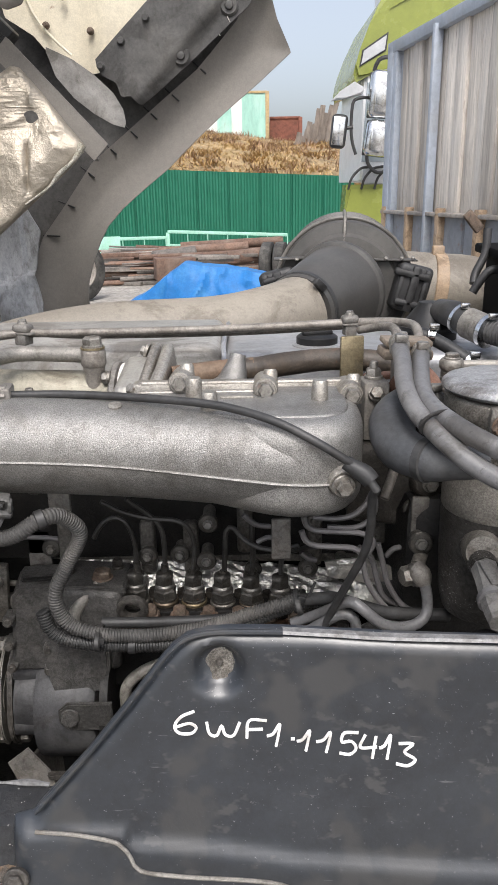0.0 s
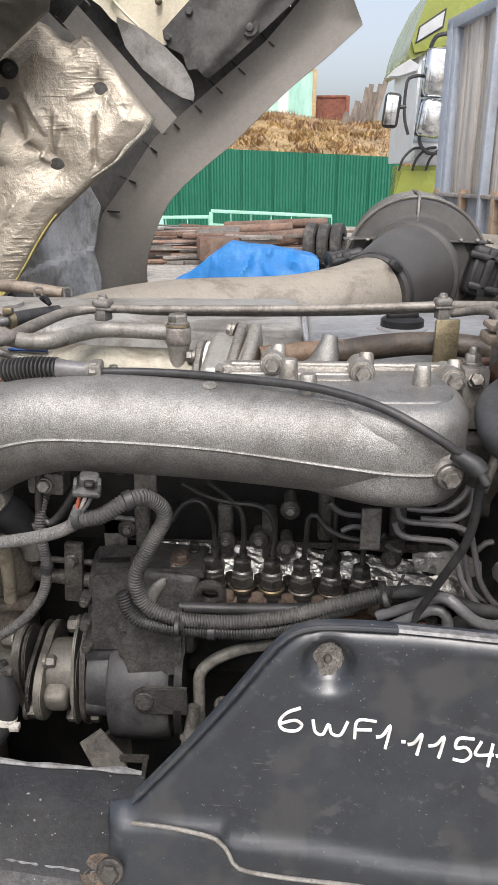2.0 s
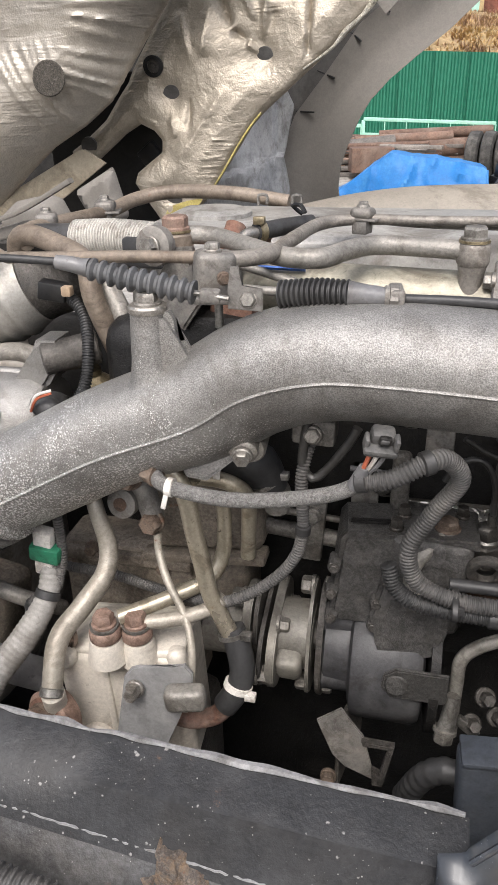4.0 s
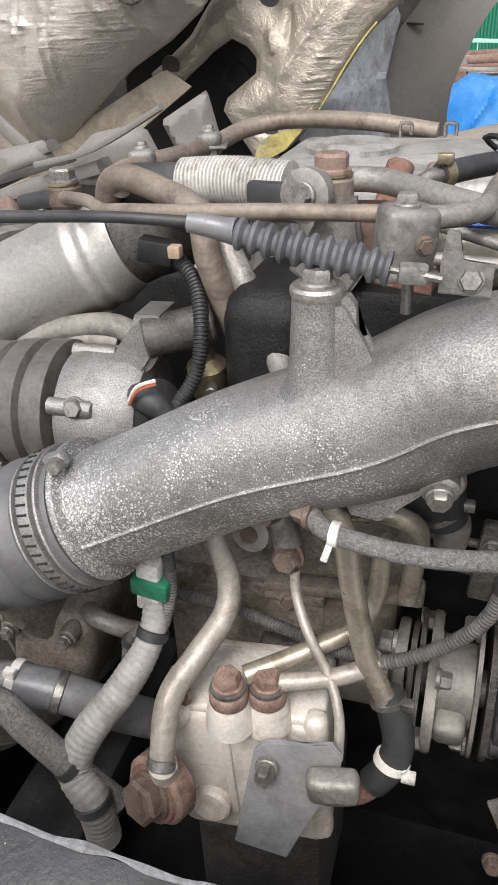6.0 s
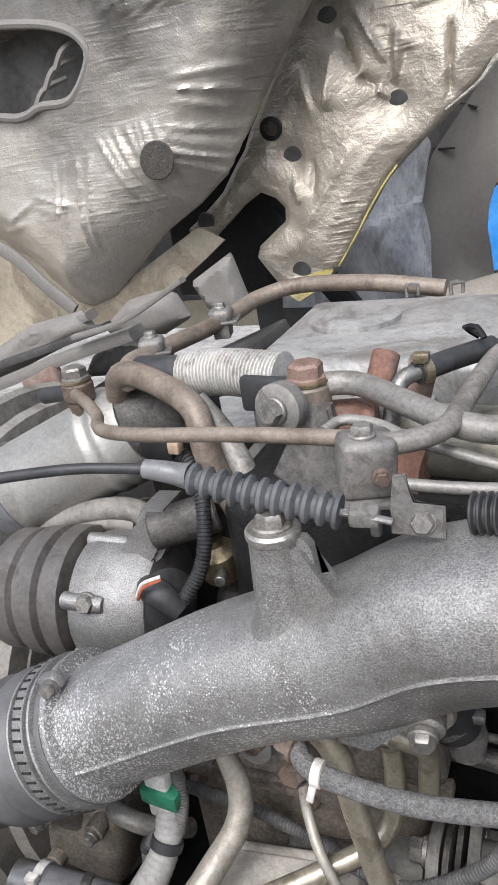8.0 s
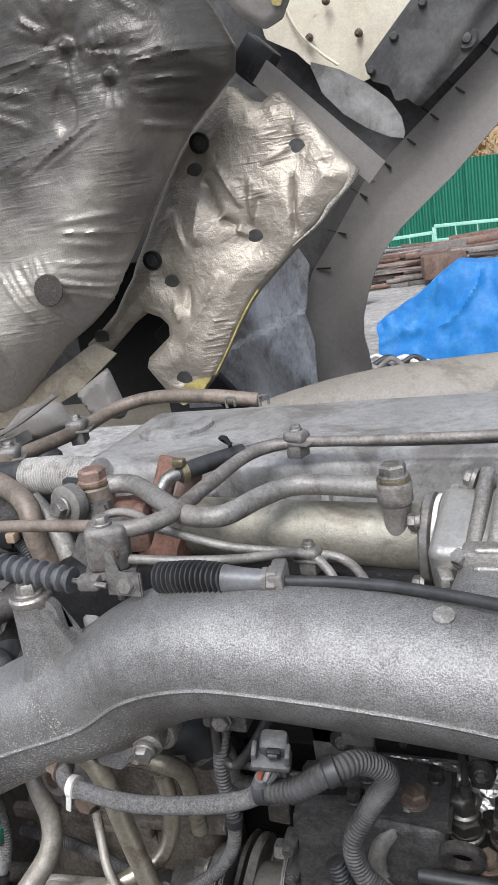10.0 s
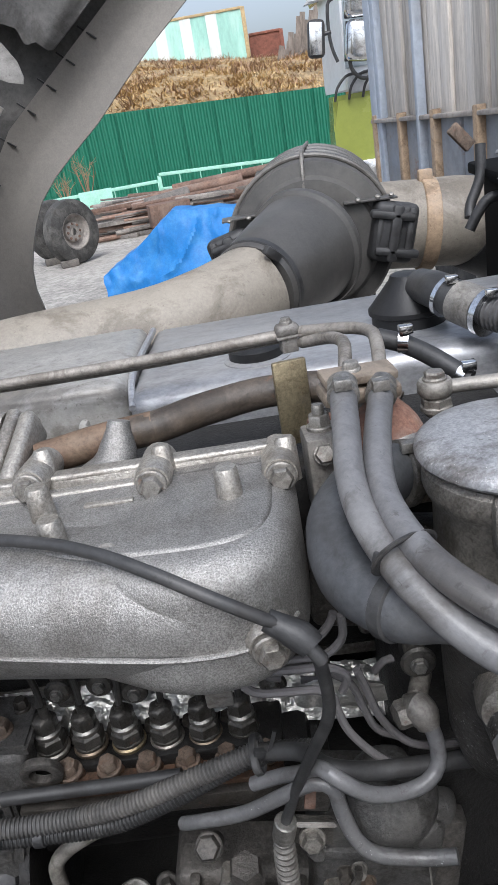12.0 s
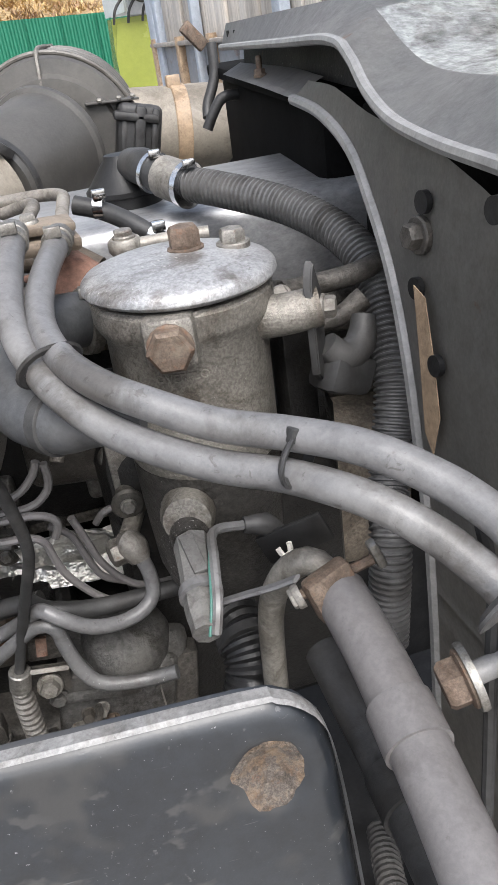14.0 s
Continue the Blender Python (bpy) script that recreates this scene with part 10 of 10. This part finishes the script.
    x = thing("fuel_box", (-0.09, 0.78, 1.0), "blue-grey plastic box below the injection pump", "box")
    part("box", box((-0.080, 0.752, 1.057), (0.122, 0.034, 0.15), (0, -3, 3), 0.007, seg=3), M_BLUEBOX, x)
    part("lid", box((-0.080, 0.752, 1.133), (0.125, 0.038, 0.006), (0, -3, 3), 0.002), M_BLUEBOX, x)


pump_drive()
for a, b in (((-0.439, 0.925, 1.278), (-0.263, 0.92, 1.269)), ((-0.462, 0.925, 1.261), (-0.271, 0.92, 1.242))):
    solo("engine_rail", rod(a, b, 0.010 if b[2] < 1.256 else 0.004, 12), M_BLOCK, a, "straight grey steel pipe along the block", "pipe")


# ---- front of the engine: alternator, turbo duct, fan shroud ----
def alternator():
    a = thing("alternator", (-0.72, 0.97, 1.3), "light alloy alternator casing with a corroded bracket", "alternator")
    part("case", lathe([(0.045, 0), (0.066, 0.008), (0.070, 0.02), (0.070, 0.075), (0.062, 0.09), (0.04, 0.096)], (-0.742, 0.965, 1.335), (1, 0.05, 0), 32), M_CAST_SALT, a)
    for an, r in ((0.5, 0.009), (1.5, 0.008), (2.6, 0.009), (3.6, 0.008), (4.6, 0.009), (5.6, 0.008)):
        part("boss", lathe([(r, -0.012), (r, 0.03), (r * 0.8, 0.034)], (-0.722, 0.965 + 0.066 * math.cos(an), 1.335 + 0.066 * math.sin(an)), (1, 0, 0), 14), M_CAST_SALT, a)
    part("rear_drum", lathe([(0.060, -0.10), (0.066, -0.092), (0.066, -0.070), (0.061, -0.066), (0.061, -0.062), (0.069, -0.058), (0.071, -0.036), (0.064, -0.032), (0.064, -0.028), (0.072, -0.024), (0.072, -0.004), (0.06, 0.0)], (-0.742, 0.968, 1.335), (1, 0.05, 0), 40), M_BROWNDRUM, a, "brown-grey ringed drum")
    arm = [(-0.656, 1.450), (-0.631, 1.451), (-0.633, 1.414), (-0.645, 1.396), (-0.672, 1.376), (-0.702, 1.354), (-0.736, 1.345), (-0.716, 1.376), (-0.677, 1.404), (-0.665, 1.432)]
    part("arm", prism([(x + 0.68, z - 1.38) for x, z in arm], (-0.68, 0.950, 1.38), (1, 0, 0), (0, 0, 1), -0.05, 0.006), M_CAST_SALT, a)
    part("clamp_ear", rod((-0.649, 0.955, 1.427), (-0.589, 0.985, 1.437), 0.020, 18), M_MID, a)
    part("bolt", bolt((-0.705, 0.905, 1.372), (0.2, -1, 0.3), 0.016, 0.01), M_BOLT, a)
    part("cap", lathe([(0.026, 0), (0.03, 0.006), (0.03, 0.03), (0.02, 0.034)], (-0.66, 0.955, 1.352), (0.8, -0.5, 0.3), 20), M_RUBBER, a)
    part("plug", tube([(-0.655, 0.935, 1.375), (-0.635, 0.925, 1.378), (-0.615, 0.925, 1.360)], [0.013, 0.014, 0.011], 14), M_RUBBER, a)
    for k, m in enumerate((M_ORANGE, M_WHITEPL)):
        part("wire", tube([(-0.650, 0.912, 1.378 + 0.004 * k), (-0.638, 0.908, 1.396 + 0.004 * k), (-0.622, 0.915, 1.402 + 0.003 * k)], 0.0018, 6, 0.004), m, a)
    part("loom", tube([(-0.615, 0.93, 1.365), (-0.595, 0.945, 1.40), (-0.592, 0.96, 1.44), (-0.605, 0.985, 1.475), (-0.63, 1.0, 1.495)], 0.0075, 12, pitch=0.0036, depth=0.0011), M_LOOMK, a)
    s = thing("pressure_switch", (-0.60, 0.985, 1.36), "yellowish brass pressure switch", "sensor")
    part("body", lathe([(0.018, 0), (0.02, 0.004), (0.02, 0.032), (0.016, 0.036), (0.010, 0.042), (0.010, 0.05), (0.0, 0.051)], (-0.598, 0.988, 1.362), (0, -0.2, 1), 20), M_BRASS, s)
    part("terminal", rod((-0.588, 0.968, 1.378), (-0.585, 0.955, 1.376), 0.006, 12), M_STEEL, s)
    c = thing("harness_plug", (-0.645, 1.0, 1.5), "dark harness plug with a yellow tab", "connector")
    part("plug", box((-0.645, 0.995, 1.500), (0.034, 0.022, 0.022), (0, 10, 10), 0.003), M_BLACK, c)
    part("tab", box((-0.622, 0.985, 1.503), (0.012, 0.012, 0.012), bevel=0.002), M_TAN, c)


alternator()
d = thing("turbo_duct", (-0.83, 1.06, 1.38), "bare aluminium turbo duct with beaded end and clamp", "pipe")
o, v = Vector((-0.735, 1.075, 1.475)), Vector((-0.19, -0.045, -0.085)).normalized()
part("pipe", lathe([(0.050, -0.02), (0.056, 0.0), (0.059, 0.004), (0.059, 0.010), (0.056, 0.014), (0.056, 0.020), (0.059, 0.024), (0.059, 0.030), (0.056, 0.034), (0.058, 0.28)], o, v, 36), M_ALU, d)
part("clamp", lathe([(0.0605, 0), (0.062, 0.001), (0.062, 0.012), (0.0605, 0.013)], o + v * 0.17, v, 36), M_STEEL, d)
part("sleeve", lathe([(0.0585, 0), (0.061, 0.003), (0.061, 0.2)], o + v * 0.15, v, 36), M_HOSE, d)
part("volute", tube([(-0.73, 1.08, 1.48), (-0.69, 1.10, 1.49), (-0.65, 1.13, 1.49)], [0.052, 0.048, 0.04], 24), M_MID, d)
s = thing("fan_shroud", (-1.0, 1.1, 0.6), "dark dusty rubber fan shroud rings", "shroud")
for k, (x, r) in enumerate(((-0.85, 0.235), (-0.855, 0.27), (-0.86, 0.300), (-0.885, 0.330), (-0.91, 0.358), (-0.945, 0.382), (-0.98, 0.402))):
    part("ring", lathe([(r - 0.05, 0), (r, 0.004), (r + 0.006, 0.014), (r, 0.026), (r - 0.05, 0.030)], (x - 0.02, 1.16, 1.07), (1, 0.02, 0.03), 56), M_BELLOWS, s)
for pts, r in zip(([(-0.953, 1.020, 1.318), (-0.871, 1.020, 1.363), (-0.799, 1.020, 1.394), (-0.735, 1.020, 1.409), (-0.702, 1.020, 1.406), (-0.681, 1.020, 1.390)], [(-0.962, 1.020, 1.289), (-0.878, 1.020, 1.334), (-0.808, 1.020, 1.375), (-0.743, 1.020, 1.394), (-0.709, 1.020, 1.392)], [(-0.963, 1.020, 1.247), (-0.888, 1.020, 1.297), (-0.846, 1.020, 1.329), (-0.779, 1.020, 1.367), (-0.725, 1.020, 1.382)], [(-0.945, 1.020, 1.225), (-0.875, 1.020, 1.282), (-0.820, 1.020, 1.324), (-0.767, 1.020, 1.351), (-0.734, 1.020, 1.361)], [(-0.958, 1.020, 1.340), (-0.864, 1.020, 1.388), (-0.805, 1.020, 1.412), (-0.766, 1.020, 1.430)]), (0.013, 0.012, 0.012, 0.016, 0.004)):
    part("rubber_rib", tube(pts, r, 12, 0.01), M_BELLOWS, s)
# unseen black panel, added to hide the bright ground beyond the fan
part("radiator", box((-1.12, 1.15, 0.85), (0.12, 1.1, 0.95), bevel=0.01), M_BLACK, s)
part("fan_hub", lathe([(0.22, 0), (0.22, 0.01), (0.1, 0.02)], (-0.9, 1.16, 1.07), (1, 0, 0), 32), M_BLACK, s)
f = thing("front_crossmember", (-1.0, 1.35, 1.2), "dusty folded sheet crossmember under the cab", "panel", kind="structure")
part("panel", box((-1.15, 1.46, 1.28), (0.9, 0.3, 0.03), (0, -21, 0), 0.006), M_DPANEL, f)
# unseen black panels, added so gaps and floor stay dark
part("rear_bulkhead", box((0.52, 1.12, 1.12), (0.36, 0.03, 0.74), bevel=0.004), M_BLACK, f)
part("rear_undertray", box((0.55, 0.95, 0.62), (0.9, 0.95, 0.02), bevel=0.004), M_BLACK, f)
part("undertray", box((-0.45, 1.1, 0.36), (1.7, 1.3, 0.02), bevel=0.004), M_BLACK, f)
q = thing("wheel_arch_liner", (-0.4, 2.47, 0.7), "dark rubber liner on the far side of the engine", "liner")
part("sheet", box((-0.35, 2.47, 1.0), (1.6, 0.012, 0.66), (4, 0, 0), 0.004), M_RUBBER, q)

run("frame_hose", [(-0.66, 0.458, 1.262), (-0.56, 0.460, 1.262), (-0.482, 0.462, 1.257), (-0.442, 0.462, 1.249), (-0.399, 0.462, 1.236), (-0.33, 0.462, 1.20)], 0.0125, M_LOOM, "grey ribbed conduit along the frame", "hose", n=16, pitch=0.0055, depth=0.0016)

# ---- rear corner ----
p = thing("sensor_plug", (0.245, 0.70, 1.3), "dusty water sensor plug hanging from the filter", "sensor")
part("neck", tube([(0.250, 0.738, 1.408), (0.248, 0.718, 1.405), (0.247, 0.698, 1.402)], [0.0175, 0.0155, 0.0140], 20), M_BOWL, p)
part("body", tube([(0.247, 0.699, 1.402), (0.244, 0.672, 1.397), (0.241, 0.645, 1.391), (0.239, 0.624, 1.387)], [0.0135, 0.0120, 0.0120, 0.0095], 8), M_PLUG, p)
part("flat", box((0.2445, 0.676, 1.4095), (0.010, 0.034, 0.004), (12, 0, 6), 0.001), M_PLUG, p)
part("tie", clip_band((0.2425, 0.655, 1.393), (-0.1, -1, -0.2), 0.0132, 0.007, screw=False), M_HOSE, p)
for k, m in enumerate((M_TEAL, M_HOSE)):
    part("wire", tube([(0.240 + 0.004 * k, 0.620, 1.388), (0.246 + 0.004 * k, 0.632, 1.403), (0.253 + 0.003 * k, 0.662, 1.412), (0.262, 0.688, 1.414), (0.285, 0.70, 1.404)], 0.0011 + 0.0024 * k, 8, 0.005), m, p)
part("tape", tube([(0.285, 0.70, 1.404), (0.30, 0.70, 1.40), (0.31, 0.70, 1.392)], [0.006, 0.009, 0.006], 10), M_RUBBER, p)
run("long_tie", [(0.250, 0.650, 1.385), (0.267, 0.635, 1.399), (0.284, 0.618, 1.414), (0.295, 0.605, 1.427)], 0.0026, M_HOSE, "grey ribbed cable tie strap", "cable tie", n=6, section=squircle(3, 1.5, 0.6))
run("drain_pipe", [(0.282, 0.66, 1.22), (0.284, 0.66, 1.30), (0.287, 0.655, 1.362), (0.296, 0.64, 1.402), (0.309, 0.628, 1.418), (0.318, 0.618, 1.413), (0.321, 0.608, 1.395)], 0.0092, M_PIPE_G, "bent grey pipe like a walking stick", n=14)
run("ribbed_duct", [(0.272, 0.755, 1.275), (0.276, 0.725, 1.274), (0.275, 0.705, 1.257), (0.266, 0.70, 1.231), (0.250, 0.695, 1.210), (0.222, 0.69, 1.188), (0.19, 0.69, 1.17)], 0.0235, M_DUCTK, "black ribbed duct hose", "hose", n=20, bands=(1,), band=M_RUBBER, pitch=0.0085, depth=0.0035)
b = thing("steering_column_tube", (0.315, 0.5, 1.4), "grey tube with rusty clamp and long screw", "tube")
part("tube", tube([(0.316, 0.592, 1.420), (0.318, 0.54, 1.411), (0.315, 0.48, 1.405), (0.311, 0.43, 1.40), (0.306, 0.37, 1.39)], 0.0155, 24), M_TUBE, b)
part("collar", tube([(0.3165, 0.515, 1.409), (0.3155, 0.490, 1.406)], 0.0174, 24), M_TUBE, b)
part("clamp", box((0.312, 0.590, 1.424), (0.030, 0.014, 0.030), (-15, -15, 12), 0.004), M_RUSTBOLT, b, "rusty clamp ear")
part("screw", rod((0.294, 0.594, 1.424), (0.338, 0.592, 1.437), 0.0032, 8), M_RUSTBOLT, b)
part("screw_end", bolt((0.292, 0.594, 1.4235), (-1, 0, -0.3), 0.011, 0.005), M_SADDLE, b)
part("screw_head", box((0.340, 0.592, 1.440), (0.006, 0.008, 0.020), (0, -20, 0), 0.002), M_STEEL, b)
b2 = thing("side_tube", (0.32, 0.55, 1.3), "second dark dusty tube below", "tube")
part("tube", tube([(0.318, 0.64, 1.325), (0.323, 0.56, 1.310), (0.322, 0.50, 1.315), (0.318, 0.43, 1.32)], 0.0150, 20), M_RUBBER, b2)
part("collar", tube([(0.3235, 0.545, 1.311), (0.3225, 0.515, 1.314)], 0.0175, 20), M_RUBBER, b2)
part("hose", tube([(0.312, 0.54, 1.27), (0.302, 0.50, 1.28), (0.298, 0.46, 1.29)], 0.009, 12, pitch=0.004, depth=0.0012), M_LOOM, b2)
n1 = thing("pivot_nut", (0.345, 0.51, 1.4), "large rusty nut on a pivot stud", "nut")
part("washer", lathe([(0.017, 0), (0.0175, 0.002), (0.017, 0.004)], (0.349, 0.507, 1.423), (1, -0.1, 0.25), 24), M_STEEL, n1)
part("nut", bolt((0.349, 0.507, 1.423), (-1, 0.1, -0.25), 0.022, 0.013), M_RUSTBOLT, n1)
part("stud", rod((0.352, 0.507, 1.424), (0.373, 0.505, 1.43), 0.006, 12), M_FRAME, n1)
part("plate", box((0.382, 0.50, 1.41), (0.012, 0.05, 0.06), (0, -10, 0), 0.004), M_FRAME, n1)
run("strap_cord", [(0.360, 0.520, 1.512), (0.366, 0.515, 1.47), (0.364, 0.51, 1.42), (0.362, 0.505, 1.36), (0.36, 0.50, 1.28)], 0.0035, M_RUBBER, "black strap hanging from the hoses", "strap", n=8)
br = thing("filter_bracket", (0.36, 0.78, 1.48), "black cast bracket holding the filter", "bracket")
part("plate", prism([(-0.012, -0.035), (-0.016, 0.03), (-0.006, 0.045), (0.012, 0.02), (0.014, -0.035), (0.0, -0.045)], (0.362, 0.742, 1.525), (0.5, 0.8, 0), (0, 0, 1), 0.006, 0.001), M_RUBBER, br)
part("bolt", bolt((0.3725, 0.748, 1.532), (0.8, -0.4, 0), 0.014, 0.010), M_SADDLE, br)
part("arm", tube([(0.365, 0.82, 1.522), (0.395, 0.83, 1.520), (0.43, 0.83, 1.522), (0.46, 0.84, 1.526)], [0.010, 0.009, 0.009, 0.008], 12), M_MID, br)
part("arm", tube([(0.37, 0.80, 1.505), (0.40, 0.80, 1.50), (0.425, 0.80, 1.512)], [0.009, 0.008, 0.009], 12), M_MID, br)
part("bolt", bolt((0.362, 0.812, 1.523), (-0.3, -0.8, 0.5), 0.013, 0.009), M_SADDLE, br)
part("hook", tube([(0.372, 0.745, 1.505), (0.385, 0.745, 1.492), (0.402, 0.755, 1.495), (0.410, 0.765, 1.512)], [0.010, 0.012, 0.012, 0.009], 12), M_RUBBER, br)
part("lower", box((0.385, 0.75, 1.478), (0.045, 0.03, 0.03), (0, 25, 25), 0.007), M_RUBBER, br)
part("stem", box((0.36, 0.79, 1.47), (0.03, 0.02, 0.12), (0, 0, 20), 0.004), M_DARK, br)
hb = thing("bell_housing", (0.45, 0.95, 1.2), "brown dusty rear housing behind the filter", "housing")
part("shell", box((0.45, 0.97, 1.25), (0.16, 0.14, 0.20), (0, 6, 0), 0.03, seg=4), M_CASE, hb)
part("upper", box((0.45, 1.00, 1.40), (0.18, 0.12, 0.10), (10, 8, 0), 0.02, seg=3), M_MID, hb)
for z, y in ((1.462, 0.905), (1.440, 0.90), (1.415, 0.895)):
    part("fin", tube([(0.370, y, z + 0.018), (0.42, y + 0.01, z + 0.012), (0.50, y + 0.03, z)], [0.010, 0.009, 0.009], 12), M_MID, hb)
sb = thing("side_bracket", (0.31, 0.69, 1.39), "black bracket plate with a pale plastic clip", "bracket")
part("plate", box((0.318, 0.688, 1.390), (0.052, 0.005, 0.026), (0, -22, -18), 0.003), M_BLACK, sb)
part("clip", tube([(0.303, 0.681, 1.391), (0.306, 0.677, 1.386), (0.311, 0.677, 1.388), (0.311, 0.679, 1.395)], 0.0022, 6, 0.003), M_WHITEPL, sb)
lm = thing("governor_housing", (0.15, 0.80, 1.15), "dusty grey governor housing with bolts and a small red mark", "housing")
part("case", box((0.150, 0.835, 1.140), (0.110, 0.09, 0.165), (0, 12, 0), 0.010, seg=3), M_PUMPREAR, lm)
part("dome", lathe([(0.042, -0.02), (0.041, 0.0), (0.036, 0.012), (0.024, 0.020), (0.0, 0.023)], (0.178, 0.815, 1.232), (0.1, -0.45, 0.9), 28), M_PUMPREAR, lm)
part("shoulder", box((0.205, 0.830, 1.205), (0.05, 0.06, 0.05), (0, 14, 0), 0.012, seg=3), M_PUMPREAR, lm)
part("rim", box((0.152, 0.789, 1.195), (0.094, 0.008, 0.010), (0, 12, 0), 0.003), M_PUMPREAR, lm)
bar = part("rail", box((0.136, 0.780, 1.122), (0.082, 0.022, 0.020), (0, 12, 0), 0.004), M_PUMPREAR, lm, "cast rail with a bolt")
part("bolt", bolt((0.163, 0.768, 1.118), (0.2, -0.8, 0.5), 0.013, 0.010, 0.010), M_BOLT, bar)
part("stub", tube([(0.123, 0.785, 1.115), (0.123, 0.782, 1.096), (0.122, 0.78, 1.07)], [0.012, 0.014, 0.012], 16, pitch=0.009, depth=0.001), M_SADDLE, lm)
for x, z, r, m in ((0.118, 1.160, 0.0085, M_BOLT), (0.130, 1.152, 0.007, M_RUSTBOLT), (0.141, 1.178, 0.006, M_SADDLE), (0.147, 1.160, 0.006, M_RUSTBOLT), (0.128, 1.176, 0.006, M_MID)):
    part("screw", bolt((x, 0.790, z), (0, -1, 0.3), r * 1.7, 0.012, r * 1.2), m, lm)
part("lever", tube([(0.108, 0.780, 1.168), (0.122, 0.774, 1.163), (0.138, 0.774, 1.184), (0.140, 0.776, 1.196)], 0.0034, 8, 0.004), M_MID, lm, "small bent lever")
for x, z in ((0.187, 1.188), (0.190, 1.10), (0.108, 1.205)):
    part("bolt", bolt((x, 0.790, z), (0, -1, 0.1), 0.012, 0.007, 0.0095), M_PUMPREAR, lm)
side = part("side_panel", box((0.214, 0.845, 1.125), (0.030, 0.09, 0.16), (0, 8, 0), 0.006), M_MID, lm, "darker flat side panel")
part("lock_wire", tube([(0.198, 0.770, 1.209), (0.1985, 0.768, 1.165), (0.197, 0.768, 1.13), (0.205, 0.770, 1.10)], 0.0009, 5, 0.008), M_SADDLE, lm, "thin lock wire")
part("red_mark", box((0.110, 0.784, 1.274), (0.009, 0.003, 0.020), (0, 10, 0), 0), M_RUSTY, lm, "red mark")
part("mark_backing", box((0.112, 0.790, 1.272), (0.030, 0.008, 0.034), (0, 10, 0), 0.003), M_MID, lm)
cb = thing("cable_bracket", (0.108, 0.79, 1.24), "dusty steel bracket holding the cable end, with one bolt", "bracket")
part("face", prism([(-0.020, 0.012), (0.018, 0.004), (0.014, -0.026), (-0.018, -0.018)], (0.108, 0.787, 1.240), (1, 0, 0), (0, 0.05, 1), -0.004, 0.001), M_MID, cb)
part("flange", prism([(-0.022, 0.0), (0.020, 0.0), (0.020, 0.014), (-0.022, 0.014)], (0.108, 0.784, 1.250), (1, 0, -0.2), (0, -0.6, 0.5), 0.004, 0.001), M_SADDLE, cb)
part("bolt", bolt((0.106, 0.782, 1.230), (0, -1, 0.3), 0.015, 0.010, 0.0115), M_BOLT, cb)
for c0, d0, af, h, fl in (((0.044, 0.785, 1.185), (0.1, -0.25, 1), 0.026, 0.030, 0.016), ((0.020, 0.782, 1.236), (0, -0.7, 0.7), 0.018, 0.012, 0.012), ((0.060, 0.790, 1.140), (0, -0.8, 0.6), 0.022, 0.020, 0.014), ((0.010, 0.80, 1.115), (0.2, -0.6, 0.8), 0.018, 0.018, 0.012)):
    pl = thing("pump_plug", c0, "dull steel screw plug on the pump casting", "plug", "pump plugs")
    part("hex", bolt(c0, d0, af, h, fl), M_MID, pl)
    part("neck", rod(Vector(c0) - Vector(d0).normalized() * 0.034, Vector(c0) + Vector(d0).normalized() * 0.002, af * 0.48, 16), M_MID, pl)
g = thing("pump_casting", (0.05, 0.83, 1.05), "grimy lower casting of the injection pump", "housing")
part("body", box((0.045, 0.855, 1.10), (0.16, 0.09, 0.11), (0, 8, 0), 0.012, seg=3), M_MID, g)
for x, z, hx in ((-0.012, 1.125, 0.03), (0.032, 1.118, 0.04), (0.082, 1.105, 0.03)):
    part("rib", box((x, 0.805, z), (0.010, 0.014, 0.09), (0, 8, 0), 0.003), M_MID, g)
part("collar", tube([(0.060, 0.79, 1.135), (0.066, 0.79, 1.10), (0.072, 0.80, 1.06)], [0.014, 0.012, 0.011], 14), M_RUBBER, g)
part("pipe", tube([(0.030, 0.79, 1.20), (0.022, 0.785, 1.16), (0.030, 0.785, 1.12), (0.050, 0.79, 1.08)], 0.0055, 10), M_PIPE_G, g)
